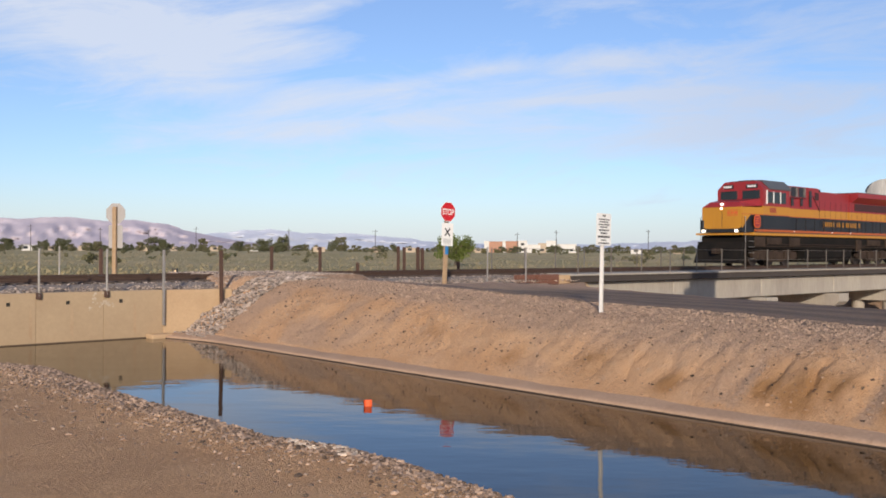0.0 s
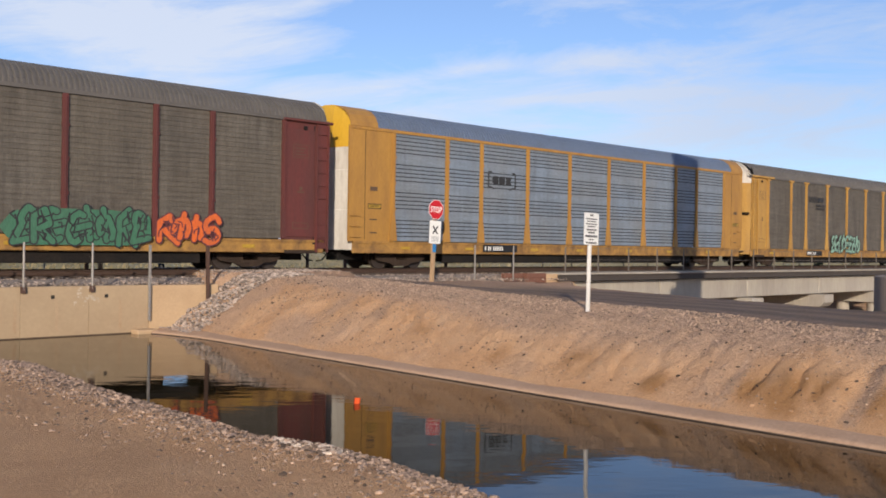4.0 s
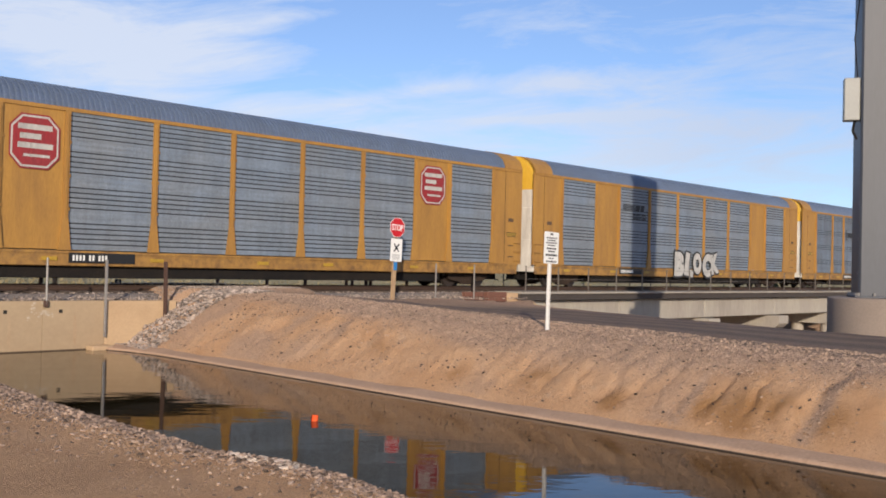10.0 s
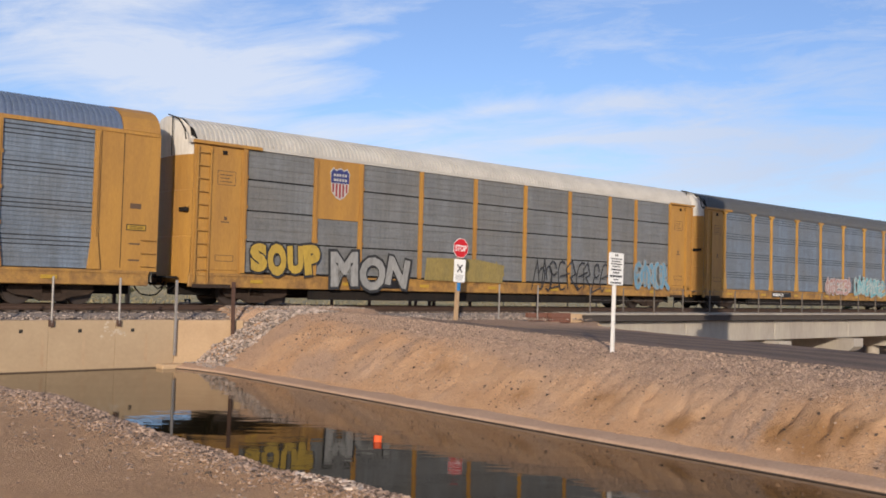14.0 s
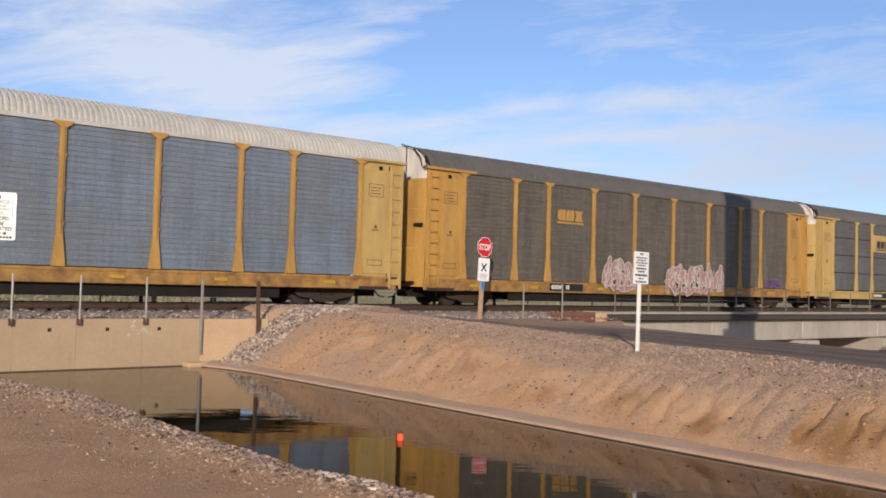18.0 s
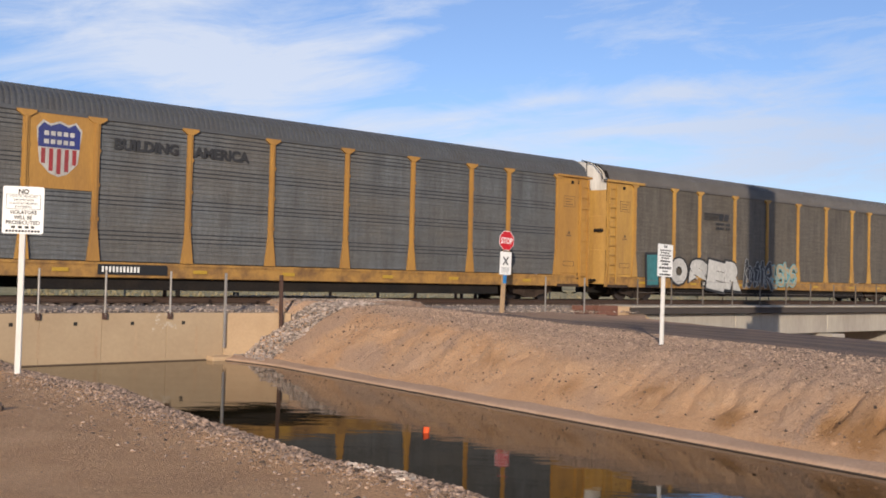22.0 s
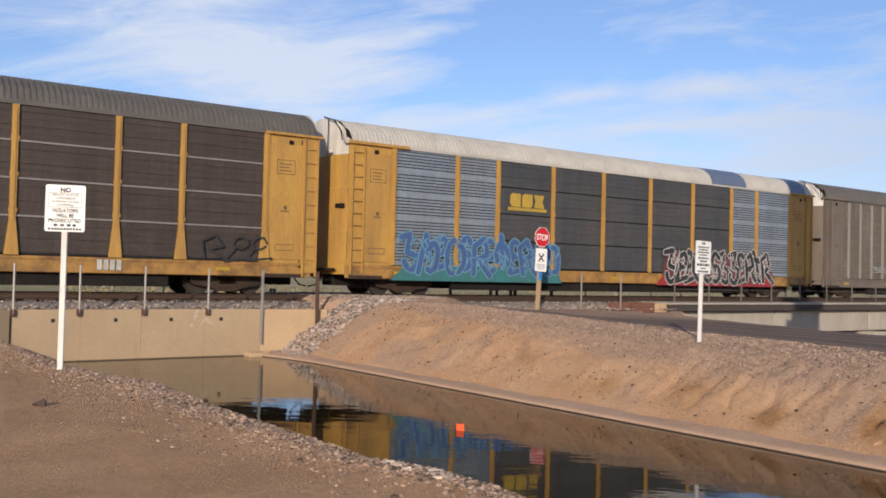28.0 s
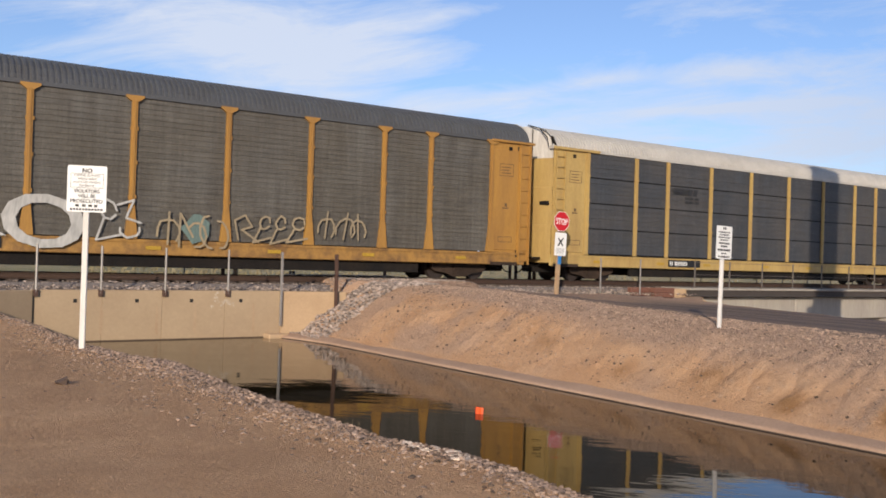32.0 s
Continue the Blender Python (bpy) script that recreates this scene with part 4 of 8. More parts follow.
def make_bridge():
    br = thing("railway_bridge", "low concrete girder railway bridge with a deck, piers and a post railing", "bridge", frame_pose(0, 1.55), kind="structure")
    spans = [6.8, 14.6, 23.0, 31.6, 40.2, 48.8, 57.4, 66.0]
    for a, b in zip(spans, spans[1:]):
        for y in (-2.35, 1.35):
            part("girder", Build().box(a + 0.02, y, 0.13, b - 0.02, y + 1.0, 1.21, chamfer=0.03).mesh("girder", GIRDER), br)
    part("deck", Build().box(6.5, -2.75, 1.24, 66, 2.75, 1.515).mesh("deck", material("dark_deck_edge", (0.055, 0.045, 0.04), 0.85, grain=0.2)), br, "dark weathered deck edge")
    part("walkway", Build().box(6.5, -2.85, 1.52, 66, 2.85, 1.60, chamfer=0.01).mesh("walkway", GIRDER), br, "pale concrete walkway kerb")
    for a in spans[1:-1]:
        pier = part("pier", Build().prism([(-2.7, -0.66), (2.7, -0.66), (3.0, -0.40), (3.0, 0.09), (-3.0, 0.09), (-3.0, -0.40)], "x", a - 0.62, a + 0.62).mesh("pier", GIRDER), br, "pale concrete pier cap on round columns")
        for y in (-2.1, 0.0, 2.1):
            part("column", cached("pier_column", lambda: Build().tube((0, 0, -2.3), (0, 0, -0.665), 0.42, sides=20).mesh("column", GIRDER)), pier).location = (a, y, 0)
    part("abutment", Build().prism([(5.66, 0.6), (8.5, 0.6), (7.0, 1.55), (5.66, 1.55)], "y", -2.6, 2.6).mesh("abutment", CONCRETE_PALE_LIT), br, "pale concrete abutment block")
    post = Build().box(-0.024, -0.024, 0, 0.024, 0.024, 1.17, chamfer=0.005).mesh("railing_post", WEATHERED)
    for y in (-2.7, 2.7):
        for k in range(27):
            p = part("railing_post", post, br)
            p.location = (6.9 + 2.3 * k, y, 1.59)
        for z in (2.18, 2.70):
            part("cable", Build().tube((7.0, y, z), (66, y, z), 0.008, sides=5).mesh("cable", WEATHERED), br)
    ties = thing("tie_bulkhead", "stacked old brown timber ties holding back the ballast", "timber stack", frame_pose(0, -1.05), kind="structure")
    wood = material("reddish_timber", (0.17, 0.075, 0.05), 0.9, dirt=(0.10, 0.05, 0.04), grain=0.3, bump=0.3)
    for i, z in enumerate((1.0, 1.21, 1.41)):
        part("timber", Build().box(4.40 + 0.05 * (i % 2), -0.12, z, 5.64, 0.12, z + 0.195, chamfer=0.012).mesh("timber", wood), ties)
        part("timber", Build().box(3.3, 0.13, z, 4.43, 0.33, z + 0.19, chamfer=0.012).mesh("timber", wood), ties)
    # short posts by the crossing and the end of the bridge
    for s in (1.5, 3.74):
        t = thing("railing_post", "grey pipe railing post beside the track", "post", frame_pose(s, -1.0) @ pose(0, 0, 1.3), group="posts beside the track")
        part("pipe", Build().tube((0, 0, 0), (0, 0, 1.45), 0.032).mesh("pipe", GALV), t)


make_bridge()


def make_bollards():
    for x, y, h in ((-9.1, 49.0, 1.55), (-6.6, 49.5, 1.55), (-4.3, 46.5, 0.8), (-2.35, 48.5, 1.6), (-2.05, 48.7, 1.55), (-1.15, 42.3, 1.55), (-0.95, 42.4, 1.50), (0.75, 45.0, 0.9)):
        t = thing("rail_post", "dark rusted steel rail post beside the crossing", "post", pose(x * K, y * K, 1.2, 0, 0, 40), group="rusted posts at the crossing")
        b = Build().box(-0.09, -0.012, 0, 0.09, 0.012, h).box(-0.03, -0.08, 0, 0.03, 0.08, h - 0.02)
        part("post", b.mesh("post", RUSTY), t)


make_bollards()
t = thing("rail_post", "dark rusted steel post beside the back of the stop sign", "post", pose(-12.35, 33.3, 1.1), group="rusted posts at the crossing")
part("post", Build().box(-0.07, -0.02, 0, 0.07, 0.02, 1.5).box(-0.025, -0.06, 0, 0.025, 0.06, 1.48).mesh("post", RUSTY), t)

# ---- signs ----
SIGNW = material("white_sign_sheet", (0.80, 0.80, 0.78), 0.4, dirt=(0.62, 0.60, 0.56), dirt_amount=0.3, grain=0.03)
SIGNR = material("red_sign_sheet", (0.55, 0.012, 0.02), 0.4, grain=0.05)
INK = material("black_ink", (0.02, 0.02, 0.022), 0.6)
POSTW = material("white_painted_post", (0.74, 0.72, 0.68), 0.6, dirt=(0.42, 0.36, 0.30), dirt_amount=0.5, grain=0.06, streak=True)
WOOD = material("weathered_post_wood", (0.42, 0.29, 0.17), 0.85, dirt=(0.26, 0.17, 0.10), dirt_amount=0.6, grain=0.25, streak=True, bump=0.2)
ALU = material("bare_aluminium_back", (0.36, 0.34, 0.33), 0.6, 0.15, dirt=(0.3, 0.28, 0.25), grain=0.1)


def sheet(w, h, r, y0, y1, mat, name):
    pts = []
    for cx, cz, a0 in ((w / 2 - r, h - r, 0), (-w / 2 + r, h - r, 90), (-w / 2 + r, r, 180), (w / 2 - r, r, 270)):
        pts += [(cx + r * math.cos(radians(a0 + a)), cz + r * math.sin(radians(a0 + a))) for a in (0, 45, 90)]
    return Build().prism(pts[::-1], "y", y0, y1).mesh(name, mat)


def centred(text, size, z, mat, parent, y=-0.02, bold=0.0, width=None):
    me = lettering(text, size, mat, 0.002, bold)
    xs = [v.co.x for v in me.vertices]
    ob = part("lettering", me, parent)
    k = 1.0 if width is None else width / (max(xs) - min(xs))
    ob.scale = (k, 1, 1)
    ob.location = (-(max(xs) + min(xs)) / 2 * k, y, z)
    return ob


def bars(rows, parent, mat, y=-0.012, name="print"):
    for x0, x1, z0, z1 in rows:
        w, h = round(x1 - x0, 3), round(z1 - z0, 3)
        part(name, cached(("bar", w, h, mat.name, name), lambda: Build().box(0, -0.002, 0, w, 0, h).mesh(name, mat)), parent).location = (x0, y, z0)


def notice(place, turn, height, detail, label, lean=0.0, k=0.865):
    """A white notice on a white post: the board is 0.61 k by 0.76 k metres."""
    height = height / k
    t = thing("notice_sign", label, "sign", pose(*place, 0, lean, turn) @ Matrix.Diagonal((k, k, k, 1)), group="white notices on posts")
    part("post", Build().box(-0.045, -0.02, -0.3, 0.045, 0.05, height - 0.70, chamfer=0.01).mesh("post", POSTW), t, "white painted steel post with a scuffed foot")
    board = part("board", sheet(0.61, 0.76, 0.03, -0.028, -0.022, SIGNW, "board"), t, "white board with small black print")
    board.location = (0, 0, height - 0.76)
    z0 = height - 0.76
    if detail:
        centred("NO", 0.10, z0 + 0.645, INK, t, y=-0.031, bold=0.004)
        b = [(-0.255, 0.255, z0 + 0.625, z0 + 0.631), (-0.255, 0.255, z0 + 0.395, z0 + 0.401), (-0.255, -0.249, z0 + 0.395, z0 + 0.63), (0.249, 0.255, z0 + 0.395, z0 + 0.63)]
        bars(b, t, INK, y=-0.029, name="print_frame")
        for i, words in enumerate(("MOTOR VEHICLES", "TRESPASSING", "HUNTING FISHING", "SWIMMING")):
            centred(words, 0.050, z0 + 0.580 - 0.055 * i, INK, t, y=-0.031)
        for i, (words, w) in enumerate((("VIOLATORS", 0.40), ("WILL BE", 0.27), ("PROSECUTED", 0.50))):
            centred(words, 0.085, z0 + 0.315 - 0.082 * i, INK, t, y=-0.031, bold=0.002, width=w)
        bars([(-0.17, -0.11, z0 + 0.085, z0 + 0.125), (-0.07, -0.01, z0 + 0.085, z0 + 0.125), (0.03, 0.09, z0 + 0.085, z0 + 0.125), (0.12, 0.17, z0 + 0.085, z0 + 0.125)] +
             [(-0.25 + 0.047 * i, -0.215 + 0.047 * i, z0 + 0.025, z0 + 0.06) for i in range(11)], t, INK, y=-0.029)
    else:
        rows = [(-0.06, 0.06, 0.68, 0.73), (-0.22, 0.22, 0.60, 0.63), (-0.18, 0.18, 0.54, 0.57), (-0.22, 0.22, 0.48, 0.51), (-0.16, 0.16, 0.42, 0.45), (-0.2, 0.2, 0.34, 0.38), (-0.13, 0.13, 0.27, 0.31), (-0.24, 0.24, 0.18, 0.23), (-0.1, 0.1, 0.11, 0.14), (-0.22, 0.22, 0.03, 0.07)]
        out = []
        rng = random.Random(3)
        for x0, x1, a, b_ in rows:
            x = x0
            while x < x1:
                e = min(x1, x + rng.uniform(0.03, 0.11))
                out.append((x, e, z0 + a, z0 + b_))
                x = e + 0.018
        bars(out, t, INK, y=-0.029)
    return t


notice((3.26, 18.93, 1.315), 46, 2.08, False, "white notice with small black print on a white post", lean=1.2)
notice((-5.89, 10.96, 1.335), 20, 2.27, True, "white no trespassing notice on a white post at the canal bank", k=0.765)


def octagon(r):
    return [(r * math.cos(radians(22.5 + 45 * i)), r * math.sin(radians(22.5 + 45 * i))) for i in range(8)]


def stop_sign(place, turn, back, label, lean=0.0):
    t = thing("stop_sign", label, "sign", pose(*place, 0, lean, turn) @ Matrix.Diagonal((K, K, K, 1)), group="crossing stop signs")
    part("post", Build().box(-0.075, 0.0, -0.3, 0.075, 0.13, 2.95, chamfer=0.012).mesh("post", WOOD), t, "weathered square wooden post")
    r = 0.38 / math.cos(radians(22.5))
    up = [(x, z + 2.70) for x, z in octagon(r)]
    part("stop_plate", Build().prism(up[::-1], "y", -0.012, -0.004).mesh("stop_plate", ALU if back else SIGNW), t, "octagonal plate with a white rim")
    if back:
        part("lower_plate", sheet(0.56, 0.86, 0.03, -0.012, -0.004, ALU, "lower_plate"), t, "bare grey back of a plate").location = (0, 0, 1.40)
        return t
    part("stop_face", Build().prism([(x * 0.95, (z - 2.70) * 0.95 + 2.70) for x, z in up][::-1], "y", -0.016, -0.0125).mesh("stop_face", SIGNR), t, "red face")
    centred("STOP", 0.34, 2.58, SIGNW, t, y=-0.019, bold=0.006, width=0.60)
    part("crossing_plate", sheet(0.60, 0.90, 0.03, -0.012, -0.004, SIGNW, "crossing_plate"), t, "white plate with a black cross and small print").location = (0, 0, 1.36)
    b = Build()
    for sgn in (1, -1):
        d = Vector((math.cos(radians(50)) * sgn, math.sin(radians(50)))) * 0.2
        w = Vector((-d.y, d.x)).normalized() * 0.03
        c = Vector((0, 1.90))
        b.prism([tuple(c - d - w), tuple(c + d - w), tuple(c + d + w), tuple(c - d + w)][::sgn], "y", -0.0165 - 0.002 * (sgn > 0), -0.0125)
    part("cross_mark", b.mesh("cross_mark", INK), t, "black diagonal cross")
    bars([(-0.22, 0.22, 1.62, 1.645), (-0.20, 0.20, 1.57, 1.60), (-0.22, 0.22, 1.52, 1.55), (-0.18, 0.18, 1.47, 1.50), (-0.2, 0.2, 1.42, 1.44)], t, material("grey_print", (0.45, 0.45, 0.45), 0.6), y=-0.0125)
    bars([(-0.12, -0.07, 2.28, 2.31), (-0.05, 0.0, 2.28, 2.31), (0.02, 0.06, 2.28, 2.31)], t, INK, y=-0.008)
    part("blue_plate", Build().box(-0.095, -0.012, 1.02, 0.085, -0.002, 1.34, chamfer=0.004).mesh("blue_plate", material("blue_sign_sheet", (0.03, 0.20, 0.48), 0.4)), t, "small blue emergency notice")
    return t


stop_sign((0.105, 34.65, 1.48), 42, False, "red stop sign over a white crossing plate on a wooden post", lean=2.2)
stop_sign((-11.76, 33.1, 1.29), 172, True, "back of a stop sign on a wooden post beyond the track")


# ---- tall steel column with a concrete footing ----
def make_column():
    t = thing("steel_column", "tall dark grey steel column on a round concrete footing", "column", pose(12.25, 22.25, 0.11, 0, 0, -20))
    steel = material("dark_grey_column_paint", (0.060, 0.066, 0.082), 0.5, dirt=(0.045, 0.048, 0.056), dirt_amount=0.5, grain=0.06, streak=True)
    w, c = 0.70, 0.05
    ring_ = [(-w + c, -w), (w - c, -w), (w, -w + c), (w, w - c), (w - c, w), (-w + c, w), (-w, w - c), (-w, -w + c)]
    part("shaft", Build().prism(ring_, "z", 2.02, 15.0).mesh("shaft", steel), t)
    part("footing", Build().tube((0, 0, -0.6), (0, 0, 1.97), 1.33, sides=128).tube((0, 0, 1.97), (0, 0, 2.0), 1.33, 1.28, sides=128).mesh("footing", material("footing_concrete", (0.27, 0.215, 0.175), 0.9, dirt=(0.20, 0.155, 0.125), grain=0.1, bump=0.1), smooth=False), t, "round concrete footing")
    part("base_flange", Build().box(-0.8, -0.8, 2.002, 0.8, 0.8, 2.05, chamfer=0.01).mesh("base_flange", steel), t)
    bolt = Build().tube((0, 0, 2.05), (0, 0, 2.12), 0.03, sides=6).mesh("bolt", GALV)
    for i in range(5):
        for x, y in ((-0.75, -0.7 + 0.35 * i), (-0.7 + 0.35 * i, -0.75)):
            part("bolt", bolt, t).location = (x, y, 0)
    rivet = Build().tube((-0.712, 0, 0), (-0.70, 0, 0), 0.025, sides=6).mesh("rivet", GALV)
    for i in range(14):
        part("rivet", rivet, t).location = (0, -0.5, 2.6 + 0.85 * i)
    part("junction_box", Build().box(-1.08, -0.62, 6.35, -0.715, -0.30, 7.40, chamfer=0.02).mesh("junction_box", material("grey_box_paint", (0.30, 0.30, 0.28), 0.5, grain=0.06)), t, "grey metal junction box")
    part("conduit", Build().path([(-0.82, -0.45, 6.35), (-0.86, -0.45, 6.1), (-0.76, -0.45, 5.9)], 0.03).path([(-0.76, -0.45, 7.40), (-0.84, -0.45, 8.4), (-0.72, -0.45, 9.6), (-0.72, -0.45, 15)], 0.014).mesh("conduit", M_BLACK), t, "black conduit and cable")


make_column()


# ---- orange marker in the water ----
def make_marker():
    global FLAG
    t = FLAG = thing("marker_flag", "small orange flag on a wire standing in the canal", "flag", pose(-1.30, 15.4, -0.44, 0, 3, 30) @ Matrix.Diagonal((0.82, 0.82, 0.95, 1)))
    part("wire", Build().tube((0, 0, 0), (0, 0, 0.58), 0.006, sides=5).mesh("wire", M_BLACK), t)
    cloth = Build()
    rows = [[(0.0 + 0.042 * i, 0.02 * math.sin(i * 1.4), 0.42 + 0.16 * j + 0.01 * i * (1 - j)) for i in range(5)] for j in (0, 1)]
    v = rows[0] + rows[1] + [(x, y + 0.006, z) for x, y, z in rows[0] + rows[1]]
    f = []
    for i in range(4):
        f += [(i, i + 1, i + 6, i + 5), (i + 11, i + 10, i + 15, i + 16)]
    f += [(0, 5, 15, 10), (4, 14, 19, 9)] + [(i, i + 10, i + 11, i + 1) for i in range(4)] + [(i + 5, i + 6, i + 16, i + 15) for i in range(4)]
    cloth.add(v, f)
    part("flag", cloth.mesh("flag", material("orange_flag", (0.80, 0.10, 0.018), 0.6, grain=0.05)), t, "bright orange plastic flag")


make_marker()

# ---- the plain beyond the track: mountains, trees, buildings, poles ----
def far_at(az, d, z=1.1):
    return Vector((d * math.sin(radians(az)), d * math.cos(radians(az)), z))


def make_mountains():
    # Distance haze is put into both rock colours; mountain mottling stands for relief shading.
    m = material("mountain_rock_haze_tint", (0.475, 0.425, 0.475), 1.0, dirt=(0.42, 0.385, 0.455), dirt_amount=0.75, grain=0.06, scale=0.05, spec=0.0)
    m2 = material("ridge_rock_haze_tint", (0.58, 0.61, 0.69), 1.0, dirt=(0.52, 0.55, 0.64), dirt_amount=0.8, grain=0.08, scale=0.02, spec=0.0)
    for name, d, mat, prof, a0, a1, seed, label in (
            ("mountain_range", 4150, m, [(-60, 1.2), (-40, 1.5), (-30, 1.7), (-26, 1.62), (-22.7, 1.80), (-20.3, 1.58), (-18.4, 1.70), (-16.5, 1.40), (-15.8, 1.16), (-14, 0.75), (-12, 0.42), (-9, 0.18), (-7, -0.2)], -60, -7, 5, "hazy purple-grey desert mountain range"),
            ("distant_ridge", 4550, m2, [(-40, 0.9), (-16, 0.8), (-13, 1.0), (-10.6, 1.22), (-8.5, 1.02), (-6.4, 1.02), (-3.5, 0.80), (-1, 0.55), (2, 0.42), (6, 0.3), (12, 0.5), (16, 0.62), (19, 0.45), (24, 0.3), (40, 0.5), (60, 0.4)], -40, 60, 9, "ridge on the horizon in a pale blue haze colour")):
        az = np.linspace(a0, a1, 360)
        el = np.interp(az, [p[0] for p in prof], [p[1] for p in prof])
        jag = fbm(az * 1.0, az * 0 + 3.3, seed, 5, 0.9)
        el = el + 0.10 * jag
        rows = 13
        v, f = [], []
        for r in range(rows):
            k = r / (rows - 1)
            fold = fbm(az * 1.0, az * 0 + r * 0.45, seed + 20, 5, 1.6)
            dd = d - 420 * (1 - k) ** 1.2 + 130 * fold * (1 - abs(2 * k - 1))
            h = 2.7 + np.tan(np.radians(np.maximum(el, -0.3))) * d * k
            h = h + 16 * fold * k * (1 - k) * 2
            for a, q, z in zip(az, dd, h):
                v.append((q * math.sin(radians(a)), q * math.cos(radians(a)), z - 8 * (r == 0)))
        n = len(az)
        for r in range(rows - 1):
            f += [(r * n + i, r * n + i + 1, (r + 1) * n + i + 1, (r + 1) * n + i) for i in range(n - 1)]
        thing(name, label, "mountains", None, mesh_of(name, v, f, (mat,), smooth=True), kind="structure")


make_mountains()
# This first green is lightened a little: distance haze put into the leaf colour.
LEAF = material("haze_pale_green_leaves", (0.12, 0.122, 0.068), 0.8, dirt=(0.05, 0.06, 0.025), dirt_amount=0.6, grain=0.3, scale=3, vary=0.35, spec=0.2)
LEAF2 = material("olive_leaves", (0.15, 0.14, 0.075), 0.8, dirt=(0.07, 0.07, 0.03), dirt_amount=0.6, grain=0.3, scale=3, vary=0.35, spec=0.2)
LEAF3 = material("bright_green_leaves", (0.125, 0.155, 0.035), 0.8, dirt=(0.07, 0.09, 0.025), dirt_amount=0.6, grain=0.3, scale=3, vary=0.4, spec=0.2)
BARK = material("grey_brown_bark", (0.12, 0.09, 0.065), 0.9, grain=0.3)


def crown_mesh(w, h, base, clumps, leaves, leaf, seed, mat):
    """A crown of many small leaf cards round uneven clumps."""
    rng = np.random.RandomState(seed)
    v, f = [], []
    for c in range(clumps):
        a, r = rng.rand() * 6.28, w * 0.5 * rng.rand() ** 0.6
        z = base + (h - base) * (0.18 + 0.72 * rng.rand())
        k = 1 - 0.5 * abs((z - base) / (h - base) - 0.45)
        cx, cy = r * k * math.cos(a), r * k * math.sin(a)
        cr = w * rng.uniform(0.10, 0.2)
        for _ in range(leaves):
            d = rng.randn(3)
            d = d / np.linalg.norm(d) * cr * rng.rand() ** 0.4
            p = np.array([cx, cy, z]) + d * [1, 1, 0.8]
            e1, e2 = rng.randn(3), rng.randn(3)
            e1, e2 = e1 / np.linalg.norm(e1) * leaf, e2 / np.linalg.norm(e2) * leaf * 0.7
            n = len(v)
            v += [tuple(p - e1), tuple(p + e2), tuple(p + e1), tuple(p - e2)]
            f.append((n, n + 1, n + 2, n + 3))
    return mesh_of("crown", v, f, (mat,))


def trunk_mesh(h, r, seed, limbs=4):
    rng = random.Random(seed)
    b = Build()
    b.tube((0, 0, -0.2), (0.05 * h, 0, h * 0.45), r, r * 0.7)
    for i in range(limbs):
        a = 6.28 * i / limbs + rng.random()
        b.tube((0.05 * h, 0, h * 0.42), (0.05 * h + math.cos(a) * h * 0.25, math.sin(a) * h * 0.25, h * rng.uniform(0.65, 0.85)), r * 0.6, r * 0.2, sides=6)
    return b.mesh("trunk", BARK)


